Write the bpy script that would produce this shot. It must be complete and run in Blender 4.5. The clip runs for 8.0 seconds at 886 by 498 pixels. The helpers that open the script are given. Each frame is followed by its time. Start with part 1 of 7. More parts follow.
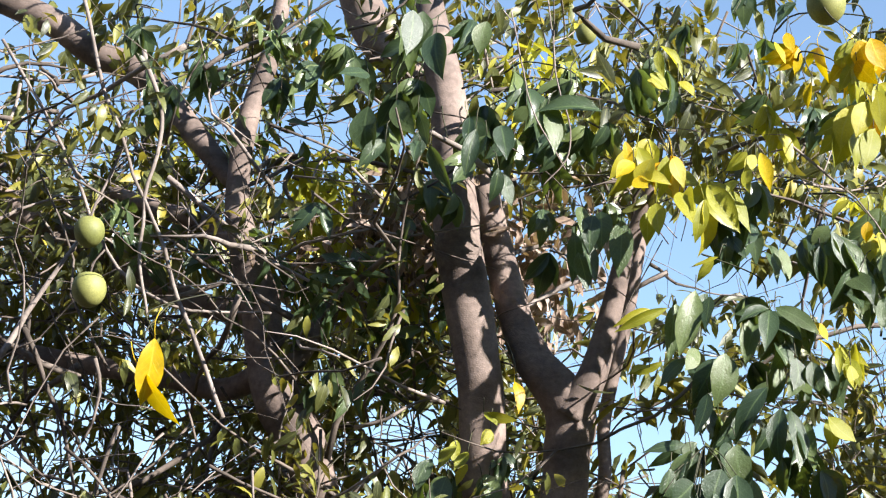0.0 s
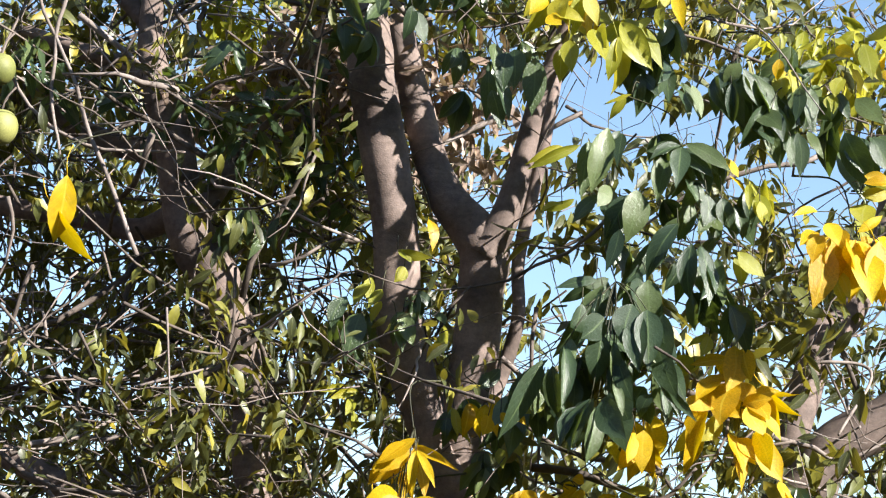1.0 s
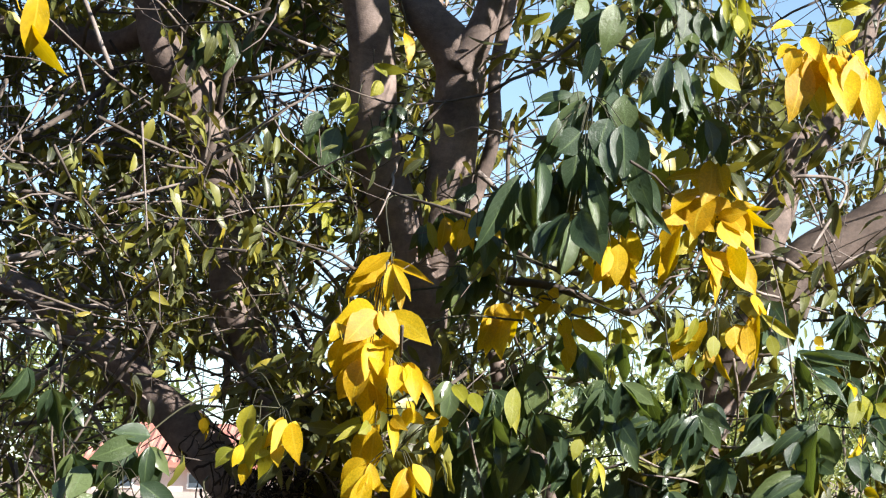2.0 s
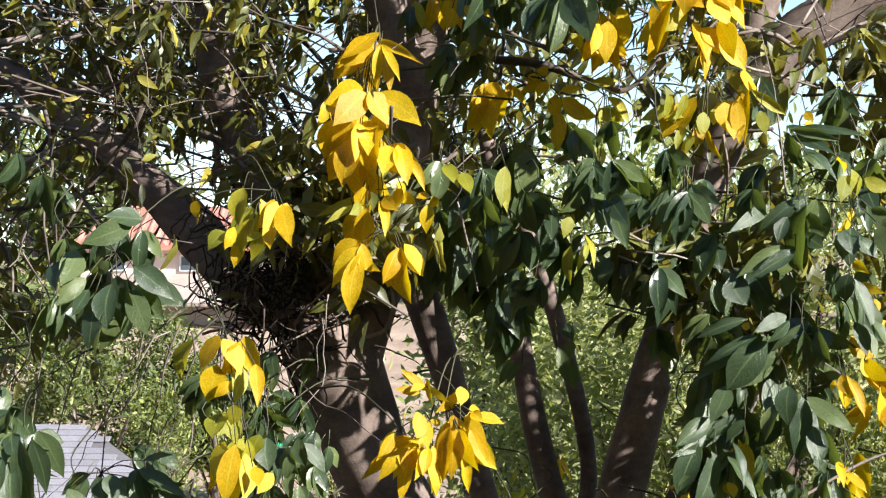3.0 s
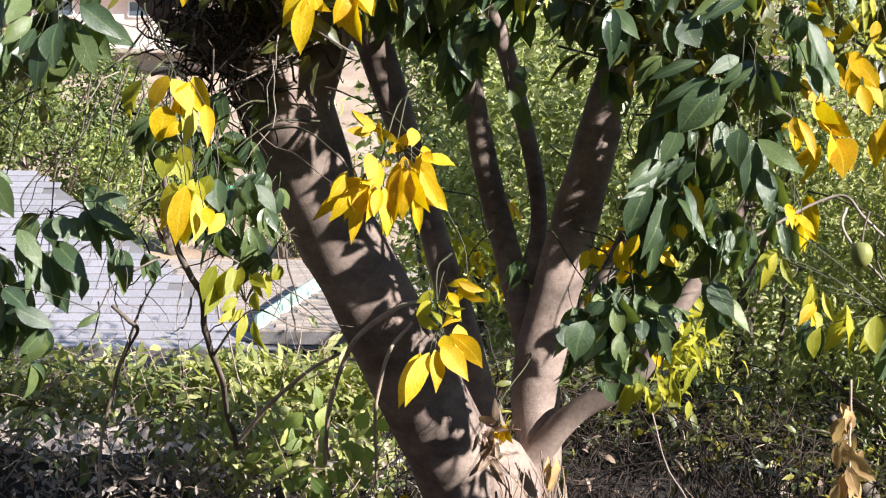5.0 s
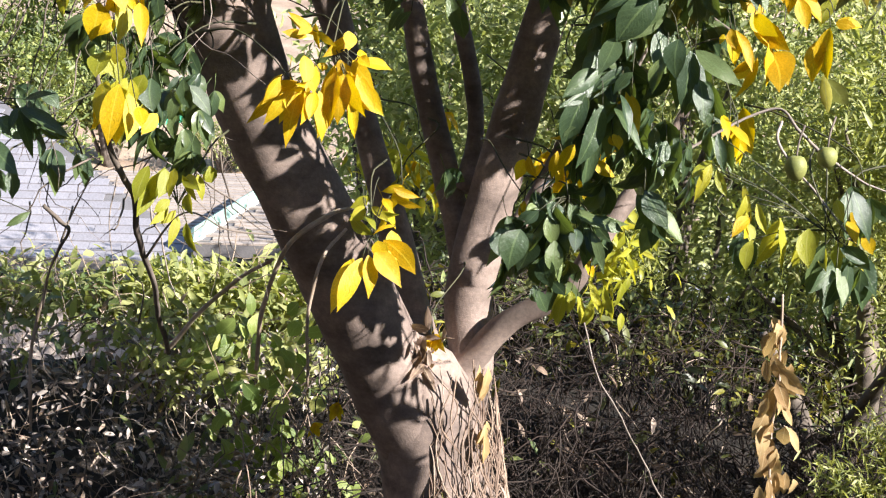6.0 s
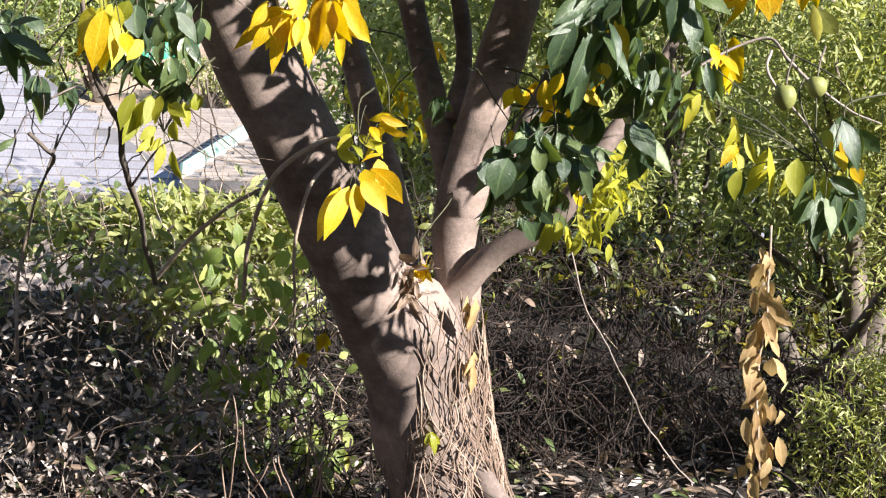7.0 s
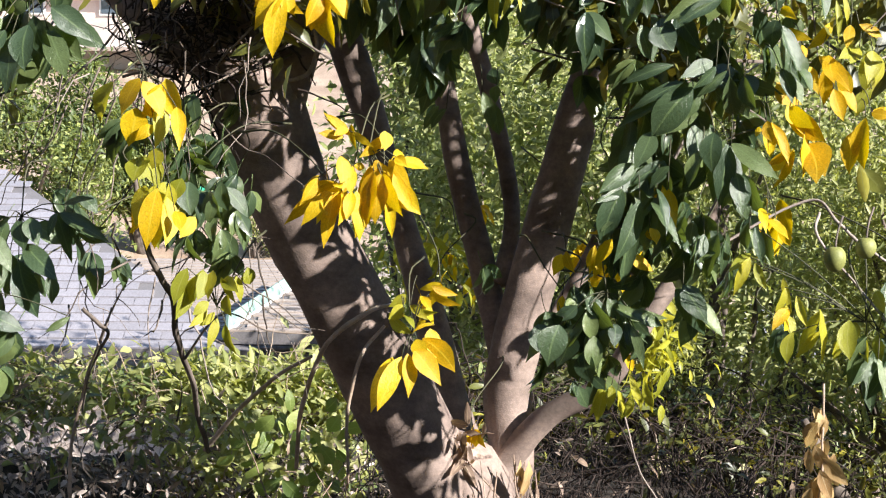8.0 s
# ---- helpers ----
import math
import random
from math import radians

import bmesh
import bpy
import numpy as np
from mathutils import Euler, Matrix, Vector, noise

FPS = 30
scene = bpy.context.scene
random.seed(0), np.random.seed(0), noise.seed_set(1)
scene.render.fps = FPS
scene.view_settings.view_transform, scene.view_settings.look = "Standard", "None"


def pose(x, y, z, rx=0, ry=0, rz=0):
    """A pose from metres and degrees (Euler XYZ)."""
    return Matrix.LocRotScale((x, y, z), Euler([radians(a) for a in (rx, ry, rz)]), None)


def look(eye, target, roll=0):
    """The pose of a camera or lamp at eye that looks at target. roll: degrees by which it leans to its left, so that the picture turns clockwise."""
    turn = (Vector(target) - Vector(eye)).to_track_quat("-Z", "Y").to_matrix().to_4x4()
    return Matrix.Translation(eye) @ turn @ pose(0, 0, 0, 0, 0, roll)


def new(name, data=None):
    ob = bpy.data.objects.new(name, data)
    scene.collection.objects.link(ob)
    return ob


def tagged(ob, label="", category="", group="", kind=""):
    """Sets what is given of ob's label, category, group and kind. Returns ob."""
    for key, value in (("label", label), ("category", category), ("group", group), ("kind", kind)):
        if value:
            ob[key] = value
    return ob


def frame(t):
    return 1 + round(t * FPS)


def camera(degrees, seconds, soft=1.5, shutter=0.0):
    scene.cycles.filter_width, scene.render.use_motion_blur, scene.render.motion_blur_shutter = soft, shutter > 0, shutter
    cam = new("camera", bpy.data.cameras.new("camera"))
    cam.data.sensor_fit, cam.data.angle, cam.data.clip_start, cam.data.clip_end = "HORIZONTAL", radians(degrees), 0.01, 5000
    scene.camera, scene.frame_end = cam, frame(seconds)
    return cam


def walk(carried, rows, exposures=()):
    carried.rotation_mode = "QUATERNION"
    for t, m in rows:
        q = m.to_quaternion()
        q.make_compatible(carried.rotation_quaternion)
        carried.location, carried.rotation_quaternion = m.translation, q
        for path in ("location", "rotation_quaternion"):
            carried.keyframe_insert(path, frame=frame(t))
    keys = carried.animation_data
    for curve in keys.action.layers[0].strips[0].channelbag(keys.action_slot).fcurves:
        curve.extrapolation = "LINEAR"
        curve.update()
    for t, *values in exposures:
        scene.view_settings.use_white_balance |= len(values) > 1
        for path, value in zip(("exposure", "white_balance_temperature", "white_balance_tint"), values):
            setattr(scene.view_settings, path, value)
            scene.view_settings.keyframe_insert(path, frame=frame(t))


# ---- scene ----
cam = camera(24.23, 8.0, soft=1.2)
walk(cam, [
    (0, look((-0.0208, -0.0034, 1.6361), (-0.3120, 4.7981, 3.0001), 1.976)),
    (0.5, look((-0.0159, -0.0028, 1.6256), (-0.1687, 4.8514, 2.8143), 1.729)),
    (1, look((-0.0011, -0.0051, 1.5999), (-0.0983, 4.8874, 2.6264), 1.391)),
    (1.2, look((0.0085, -0.0031, 1.5919), (-0.0782, 4.9077, 2.5278), 1.234)),
    (2.3, look((0.0010, -0.0076, 1.6037), (-0.0110, 4.9746, 2.0249), 1.164)),
    (2.5, look((0.0016, -0.0087, 1.6028), (-0.0032, 4.9823, 1.9023), 0.917)),
    (3, look((0.0012, -0.0056, 1.6025), (0.0008, 4.9941, 1.6531), 0.440)),
    (3.5, look((-0.0000, -0.0000, 1.6000), (-0.0004, 4.9963, 1.4089), -0.006)),
    (4, look((0.0028, 0.0023, 1.5950), (0.0162, 4.9887, 1.2258), -0.129)),
    (4.5, look((0.0012, 0.0050, 1.5910), (0.0518, 4.9822, 1.1167), 0.177)),
    (4.7, look((0.0008, 0.0079, 1.5900), (0.0774, 4.9818, 1.0858), 0.350)),
    (5.8, look((0.0056, 0.0152, 1.5785), (0.2568, 4.9575, 0.8643), 1.682)),
    (6, look((0.0110, 0.0197, 1.5623), (0.2856, 4.9558, 0.8139), 1.934)),
    (6.5, look((0.0149, 0.0288, 1.5491), (0.3228, 4.9450, 0.6911), 2.215)),
    (7, look((0.0172, 0.0329, 1.5427), (0.3207, 4.9426, 0.6464), 2.156)),
    (7.5, look((0.0112, 0.0349, 1.5629), (0.2752, 4.9644, 0.7691), 1.537)),
    (8, look((-0.0009, 0.0284, 1.5962), (0.1912, 4.9934, 1.0379), 0.861)),
], exposures=[(0.0, 1.6), (1.2, 1.52), (2.4, 1.42), (4.5, 1.56), (6.0, 1.74), (7.2, 1.76), (8.0, 1.64)])

# ---- daylight ----
SUN_WAY = Vector((0.74, -0.48, 0.47)).normalized()
world = bpy.data.worlds.new("world")
scene.world = world
world.use_nodes = True
sky = world.node_tree.nodes.new("ShaderNodeTexSky")
sky.sky_type, sky.sun_disc = "NISHITA", False
sky.sun_elevation = math.asin(SUN_WAY.z)
sky.sun_rotation = math.atan2(SUN_WAY.x, SUN_WAY.y)
sky.air_density, sky.dust_density, sky.ozone_density = 1.0, 0.1, 1.7
back = world.node_tree.nodes["Background"]
back.inputs["Strength"].default_value = 0.088
aim = world.node_tree.nodes.new("ShaderNodeTexCoord")
lift = world.node_tree.nodes.new("ShaderNodeVectorMath")
lift.operation = "ADD"
lift.inputs[1].default_value = (0, 0, 0.03)
world.node_tree.links.new(aim.outputs["Generated"], lift.inputs[0])
world.node_tree.links.new(lift.outputs[0], sky.inputs["Vector"])
world.node_tree.links.new(sky.outputs[0], back.inputs["Color"])
sun = new("sun", bpy.data.lights.new("sun", "SUN"))
sun.data.energy, sun.data.angle, sun.data.color = 5.0, radians(0.5), (1.0, 0.955, 0.89)
sun.matrix_world = look(SUN_WAY * 30, (0, 0, 0))


# ---- materials ----
def node_material(name):
    m = bpy.data.materials.new(name)
    m.use_nodes = True
    return m, m.node_tree.nodes, m.node_tree.links, m.node_tree.nodes["Principled BSDF"]


def ramp(nodes, links, source, stops):
    r = nodes.new("ShaderNodeValToRGB")
    while len(r.color_ramp.elements) < len(stops):
        r.color_ramp.elements.new(0.5)
    for e, (place, c) in zip(r.color_ramp.elements, stops):
        e.position, e.color = place, (*c, 1)
    links.new(source, r.inputs[0])
    return r.outputs[0]


def mixed(nodes, links, factor, a, b, blend="MIX"):
    m = nodes.new("ShaderNodeMix")
    m.data_type, m.blend_type = "RGBA", blend
    for slot, v in ((0, factor), (6, a), (7, b)):
        if hasattr(v, "links"):
            links.new(v, m.inputs[slot])
        else:
            m.inputs[slot].default_value = v if slot == 0 else (*v, 1)
    return m.outputs[2]


def noise_of(nodes, links, scale, detail=4.0, coords=None, rough=0.55):
    n = nodes.new("ShaderNodeTexNoise")
    n.inputs["Scale"].default_value, n.inputs["Detail"].default_value = scale, detail
    n.inputs["Roughness"].default_value = rough
    if coords is not None:
        links.new(coords, n.inputs["Vector"])
    return n.outputs["Fac"]


def bumped(nodes, links, height, shader, strength, distance):
    b = nodes.new("ShaderNodeBump")
    b.inputs["Strength"].default_value, b.inputs["Distance"].default_value = strength, distance
    links.new(height, b.inputs["Height"])
    links.new(b.outputs[0], shader.inputs["Normal"])


def surface(name, dark, light, scale, roughness=0.8, fine=60.0, bump=0.5, distance=0.01, metal=0.0, per_piece=0.0):
    """A mottled matt surface: two scales of colour variation and a fine relief."""
    m, nodes, links, shader = node_material(name)
    co = nodes.new("ShaderNodeTexCoord").outputs["Object"]
    big, small = noise_of(nodes, links, scale, 5, co), noise_of(nodes, links, fine, 6, co, 0.7)
    colour = ramp(nodes, links, big, [(0.3, dark), (0.7, light)])
    grain = ramp(nodes, links, small, [(0.25, (0.55, 0.55, 0.55)), (0.75, (1.25, 1.25, 1.25))])
    colour = mixed(nodes, links, 0.8, colour, grain, "MULTIPLY")
    if per_piece:
        info = nodes.new("ShaderNodeObjectInfo").outputs["Random"]
        tone = ramp(nodes, links, info, [(0.0, (1 - per_piece,) * 3), (1.0, (1 + per_piece,) * 3)])
        colour = mixed(nodes, links, 1.0, colour, tone, "MULTIPLY")
    links.new(colour, shader.inputs["Base Color"])
    shader.inputs["Roughness"].default_value, shader.inputs["Metallic"].default_value = roughness, metal
    bumped(nodes, links, small, shader, bump, distance)
    return m


def leaf_material(name, stops, vein, through_colour, gloss=0.36, thin=0.35, islands=True, blotch=0.35):
    """A leaf: stops give the range of colour from leaf to leaf; pale midrib and side veins; part of the light goes through."""
    m, nodes, links, shader = node_material(name)
    if islands:
        both = nodes.new("ShaderNodeMath")
        both.operation = "ADD"
        links.new(nodes.new("ShaderNodeNewGeometry").outputs["Random Per Island"], both.inputs[0])
        links.new(nodes.new("ShaderNodeObjectInfo").outputs["Random"], both.inputs[1])
        wrap = nodes.new("ShaderNodeMath")
        wrap.operation = "FRACT"
        links.new(both.outputs[0], wrap.inputs[0])
        chance = wrap.outputs[0]
    else:
        chance = nodes.new("ShaderNodeObjectInfo").outputs["Random"]
    colour = ramp(nodes, links, chance, stops)
    co = nodes.new("ShaderNodeTexCoord")
    spots = noise_of(nodes, links, 28.0, 5, co.outputs["Object"], 0.65)
    tone = ramp(nodes, links, spots, [(0.3, (1 - blotch,) * 3), (0.7, (1 + blotch * 0.6,) * 3)])
    colour = mixed(nodes, links, 1.0, colour, tone, "MULTIPLY")
    split = nodes.new("ShaderNodeSeparateXYZ")
    links.new(co.outputs["UV"], split.inputs[0])

    def calc(kind, a, b=0.0):
        n = nodes.new("ShaderNodeMath")
        n.operation = kind
        for slot, v in ((0, a), (1, b)):
            if hasattr(v, "links"):
                links.new(v, n.inputs[slot])
            else:
                n.inputs[slot].default_value = v
        return n.outputs[0]

    away = calc("ABSOLUTE", calc("SUBTRACT", split.outputs[1], 0.5))
    rib = calc("LESS_THAN", away, 0.035)
    stripe = calc("FRACT", calc("SUBTRACT", calc("MULTIPLY", split.outputs[0], 9.0), calc("MULTIPLY", away, 5.0)))
    side = calc("MULTIPLY", calc("LESS_THAN", stripe, 0.12), 0.4)
    veins = calc("MULTIPLY", calc("MAXIMUM", rib, side), 0.6)
    colour = mixed(nodes, links, veins, colour, vein)
    links.new(colour, shader.inputs["Base Color"])
    shader.inputs["Roughness"].default_value = gloss
    bumped(nodes, links, calc("ADD", spots, calc("MULTIPLY", side, -0.8)), shader, 0.35, 0.004)
    glow = nodes.new("ShaderNodeBsdfTranslucent")
    links.new(mixed(nodes, links, 0.7, colour, through_colour), glow.inputs["Color"])
    mix = nodes.new("ShaderNodeMixShader")
    mix.inputs[0].default_value = thin
    links.new(shader.outputs[0], mix.inputs[1])
    links.new(glow.outputs[0], mix.inputs[2])
    links.new(mix.outputs[0], nodes["Material Output"].inputs[0])
    return m


def bark_material(name, dark, light, scale=1.0):
    """Grey-brown smooth bark with pale patches and raised corky pores."""
    m, nodes, links, shader = node_material(name)
    co = nodes.new("ShaderNodeTexCoord").outputs["Object"]
    squeeze = nodes.new("ShaderNodeMapping")
    squeeze.inputs["Scale"].default_value = (1, 1, 1.6)
    links.new(co, squeeze.inputs["Vector"])
    big = noise_of(nodes, links, 6 * scale, 6, squeeze.outputs[0], 0.65)
    fine = noise_of(nodes, links, 90 * scale, 6, co, 0.7)
    pores = nodes.new("ShaderNodeTexVoronoi")
    pores.inputs["Scale"].default_value = 190 * scale
    links.new(squeeze.outputs[0], pores.inputs["Vector"])
    colour = ramp(nodes, links, big, [(0.28, dark), (0.72, light)])
    colour = mixed(nodes, links, 0.85, colour, ramp(nodes, links, fine, [(0.25, (0.6, 0.6, 0.6)), (0.75, (1.25, 1.22, 1.2))]), "MULTIPLY")
    stain = noise_of(nodes, links, 2.6 * scale, 7, co, 0.7)
    colour = mixed(nodes, links, 1.0, colour, ramp(nodes, links, stain, [(0.32, (0.5, 0.47, 0.44)), (0.5, (0.95, 0.93, 0.92)), (0.7, (1.18, 1.14, 1.12))]), "MULTIPLY")
    rings = nodes.new("ShaderNodeMapping")
    rings.inputs["Scale"].default_value = (7, 7, 34)
    links.new(co, rings.inputs["Vector"])
    crease = noise_of(nodes, links, 1.0 * scale, 3, rings.outputs[0], 0.6)
    colour = mixed(nodes, links, 0.28, colour, ramp(nodes, links, crease, [(0.36, (0.55, 0.52, 0.5)), (0.48, (1.0, 1.0, 1.0))]), "MULTIPLY")
    warts = ramp(nodes, links, pores.outputs["Distance"], [(0.0, (1, 1, 1)), (0.55, (0, 0, 0))])
    colour = mixed(nodes, links, 0.25, colour, mixed(nodes, links, warts, (0.7, 0.68, 0.66), (1.2, 1.15, 1.1)), "MULTIPLY")
    links.new(colour, shader.inputs["Base Color"])
    shader.inputs["Roughness"].default_value = 0.85
    height = mixed(nodes, links, 0.25, mixed(nodes, links, 0.5, warts, fine), crease)
    bumped(nodes, links, height, shader, 0.32, 0.003)
    return m


BARK = bark_material("grey_bark", (0.085, 0.064, 0.057), (0.34, 0.27, 0.24))
TWIG = surface("twig_bark", (0.05, 0.038, 0.03), (0.2, 0.16, 0.135), 9, 0.85, 120, 0.5, 0.003)
GREEN_STALK = surface("green_stalk", (0.022, 0.024, 0.012), (0.075, 0.072, 0.032), 9, 0.7, 120, 0.3, 0.002)
DRY_VINE = surface("dry_vine", (0.24, 0.17, 0.12), (0.5, 0.4, 0.33), 12, 0.85, 120, 0.5, 0.003)
# Near-black copy of the dry stems, with shade put into its colour.
SHADE_VINE = surface("shade_vine", (0.008, 0.005, 0.004), (0.05, 0.03, 0.023), 12, 0.85, 120, 0.5, 0.003)
VINE_BROWN = surface("brown_vine", (0.12, 0.075, 0.055), (0.36, 0.26, 0.2), 12, 0.85, 120, 0.5, 0.003)
PALE_VINE = surface("pale_stem", (0.15, 0.12, 0.1), (0.36, 0.3, 0.27), 12, 0.8, 120, 0.4, 0.003)
# The near-black low stops stand for leaves in shade.
GREEN_STOPS = [(0.0, (0.022, 0.03, 0.014)), (0.4, (0.048, 0.058, 0.02)), (0.76, (0.14, 0.15, 0.032)), (0.94, (0.27, 0.25, 0.04)), (1.0, (0.36, 0.28, 0.03))]
LEAF = leaf_material("green_leaf", GREEN_STOPS, (0.19, 0.2, 0.07), (0.55, 0.46, 0.04), 0.42, 0.22)
LEAF_PART = leaf_material("green_leaf_near", [(0.0, (0.026, 0.048, 0.029)), (0.6, (0.056, 0.088, 0.043)), (1.0, (0.135, 0.175, 0.062))],
                          (0.14, 0.2, 0.08), (0.3, 0.42, 0.04), 0.3, 0.22)
YELLOW = leaf_material("yellow_leaf", [(0.0, (0.52, 0.30, 0.003)), (0.5, (0.68, 0.44, 0.005)), (1.0, (0.74, 0.54, 0.012))],
                       (0.76, 0.6, 0.05), (0.95, 0.68, 0.0), 0.45, 0.42, True, 0.4)
OLIVE = leaf_material("olive_leaf", [(0.0, (0.22, 0.24, 0.02)), (0.6, (0.34, 0.34, 0.03)), (1.0, (0.45, 0.4, 0.03))],
                      (0.4, 0.4, 0.1), (0.7, 0.65, 0.03), 0.42, 0.4, True, 0.3)
DRY_LEAF = leaf_material("dry_leaf", [(0.0, (0.1, 0.062, 0.045)), (0.5, (0.28, 0.195, 0.15)), (1.0, (0.46, 0.36, 0.31))],
                         (0.5, 0.38, 0.24), (0.6, 0.4, 0.15), 0.75, 0.2, True, 0.4)
LITTER_LEAF = leaf_material("pale_litter", [(0.0, (0.05, 0.04, 0.035)), (0.5, (0.24, 0.2, 0.18)), (1.0, (0.6, 0.52, 0.48))],
                            (0.5, 0.42, 0.36), (0.5, 0.4, 0.3), 0.7, 0.15, True, 0.4)
# Its palest stop stands in for sunlit highlights on the hedge.
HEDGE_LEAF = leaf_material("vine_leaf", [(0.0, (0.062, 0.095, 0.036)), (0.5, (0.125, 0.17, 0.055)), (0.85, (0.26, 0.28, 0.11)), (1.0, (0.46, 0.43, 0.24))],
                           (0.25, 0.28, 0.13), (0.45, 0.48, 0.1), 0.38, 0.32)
# Paler copy of the vine leaf: sunlight is put into its colour.
SUNNY_LEAF = leaf_material("sunlit_green_leaf", [(0.0, (0.12, 0.15, 0.055)), (0.5, (0.28, 0.3, 0.1)), (1.0, (0.54, 0.53, 0.26))],
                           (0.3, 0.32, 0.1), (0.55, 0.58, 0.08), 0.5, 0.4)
VINE_LEAF = leaf_material("climber_leaf", [(0.0, (0.06, 0.1, 0.03)), (0.45, (0.15, 0.2, 0.055)), (0.85, (0.27, 0.32, 0.085)), (1.0, (0.45, 0.43, 0.15))],
                          (0.3, 0.38, 0.12), (0.5, 0.6, 0.06), 0.4, 0.35)
# The pale top stop paints sun highlights into the far leaves.
FAR_LEAF = leaf_material("far_leaf", [(0.0, (0.09, 0.12, 0.04)), (0.5, (0.25, 0.28, 0.085)), (1.0, (0.52, 0.52, 0.26))],
                         (0.2, 0.24, 0.08), (0.45, 0.5, 0.08), 0.5, 0.35)
# Wide stops put sunlit clumps and their dark undersides into the colour.
SLOPE_LEAF = leaf_material("tree_leaf", [(0.0, (0.03, 0.048, 0.018)), (0.55, (0.09, 0.125, 0.034)), (1.0, (0.34, 0.37, 0.11))],
                           (0.2, 0.24, 0.08), (0.4, 0.46, 0.06), 0.5, 0.3)
SOIL = surface("dry_soil", (0.24, 0.16, 0.11), (0.46, 0.35, 0.26), 0.9, 0.95, 22, 0.6, 0.03)
# Litter taken near black: shade under the tree and inside the hedge is in its colour.
SHADE_LITTER = surface("leaf_litter", (0.007, 0.005, 0.004), (0.032, 0.023, 0.018), 7, 0.95, 45, 0.9, 0.02)
FRUIT_SKIN = surface("fruit_skin", (0.16, 0.175, 0.045), (0.3, 0.3, 0.09), 16, 0.62, 300, 0.15, 0.001)
ROOF_GREY = surface("grey_shingle", (0.235, 0.223, 0.245), (0.325, 0.307, 0.337), 1.2, 0.9, 50, 0.4, 0.004, 0, 0.12)
ROOF_BROWN = surface("brown_shingle", (0.28, 0.23, 0.2), (0.43, 0.36, 0.32), 1.2, 0.9, 50, 0.4, 0.004, 0, 0.12)
# Dark underlay whose colour stands for the shade lines between shingle courses.
ROOF_GAP_SHADE = surface("roof_gap_shade", (0.13, 0.12, 0.125), (0.17, 0.16, 0.165), 3.0, 0.95, 60, 0.3, 0.004)
ROOF_RED = surface("red_clay_tile", (0.36, 0.12, 0.08), (0.55, 0.26, 0.2), 2.0, 0.8, 30, 0.4, 0.01, 0, 0.15)
STUCCO = surface("beige_stucco", (0.62, 0.5, 0.44), (0.74, 0.62, 0.55), 0.8, 0.9, 60, 0.3, 0.006)
GREEN_METAL = surface("green_paint", (0.03, 0.3, 0.17), (0.05, 0.4, 0.24), 1.5, 0.5, 40, 0.15, 0.004)
PALE_GREEN = surface("pale_green_paint", (0.17, 0.27, 0.225), (0.24, 0.35, 0.3), 1.5, 0.5, 40, 0.15, 0.004)
GLASS = surface("window_glass", (0.05, 0.07, 0.09), (0.08, 0.1, 0.13), 1.0, 0.08, 3, 0.02, 0.002)
# Dark, so that the unseen added walls throw little light back.
SKY_BLOCK = surface("dark_sky_block", (0.05, 0.04, 0.033), (0.12, 0.095, 0.075), 1.5, 0.9, 40, 0.4, 0.006)
TAN_LEAF = leaf_material("withered_leaf", [(0.0, (0.24, 0.14, 0.055)), (0.5, (0.38, 0.25, 0.11)), (1.0, (0.52, 0.38, 0.19))],
                         (0.6, 0.46, 0.26), (0.7, 0.5, 0.2), 0.7, 0.3, True, 0.35)
WHITE = surface("white_paint", (0.72, 0.72, 0.7), (0.82, 0.82, 0.8), 2.0, 0.6, 40, 0.1, 0.003)


# ---- builders ----
def rng(seed):
    return np.random.default_rng(seed)


def mesh_object(name, verts, loops, sizes, material, parent=None, label="", kind="", uv=None, smooth=True):
    me = bpy.data.meshes.new(name)
    me.vertices.add(len(verts))
    me.vertices.foreach_set("co", np.asarray(verts, np.float32).ravel())
    me.loops.add(len(loops))
    me.loops.foreach_set("vertex_index", np.asarray(loops, np.int32))
    sizes = np.asarray(sizes, np.int32)
    me.polygons.add(len(sizes))
    me.polygons.foreach_set("loop_start", np.concatenate([[0], np.cumsum(sizes)[:-1]]).astype(np.int32))
    me.polygons.foreach_set("use_smooth", np.full(len(sizes), smooth))
    if uv is not None:
        layer = me.uv_layers.new(name="UVMap")
        layer.data.foreach_set("uv", np.asarray(uv, np.float32)[np.asarray(loops)].ravel())
    me.materials.append(material)
    me.update(calc_edges=True)
    me.validate()
    ob = new(name, me)
    attach(ob, parent)
    return tagged(ob, label, kind=kind)


def attach(ob, parent):
    """Puts ob, built in world places, under parent and leaves it where it is."""
    if parent is not None:
        ob.parent = parent
        base = Vector(parent.get("base", (0, 0, 0)))
        ob.matrix_parent_inverse = Matrix.Translation(-base)


def thing(name, base, label, category, group="", kind=""):
    root = new(name)
    root.empty_display_size = 0.1
    root.location = base
    root["base"] = tuple(base)
    return tagged(root, label, category, group, kind)


def part(name, bm, material, parent, label=""):
    me = bpy.data.meshes.new(name)
    bm.to_mesh(me)
    bm.free()
    me.materials.append(material)
    ob = new(name, me)
    attach(ob, parent)
    return tagged(ob, label)


# A leaf blade: 0..1 along y, folded on the midrib; 14 corners, 10 faces.
BLADE_Y = np.array([0.0, 0.16, 0.38, 0.62, 0.85, 1.0])
BLADE_W = np.array([0.0, 0.6, 1.0, 0.94, 0.46, 0.0])
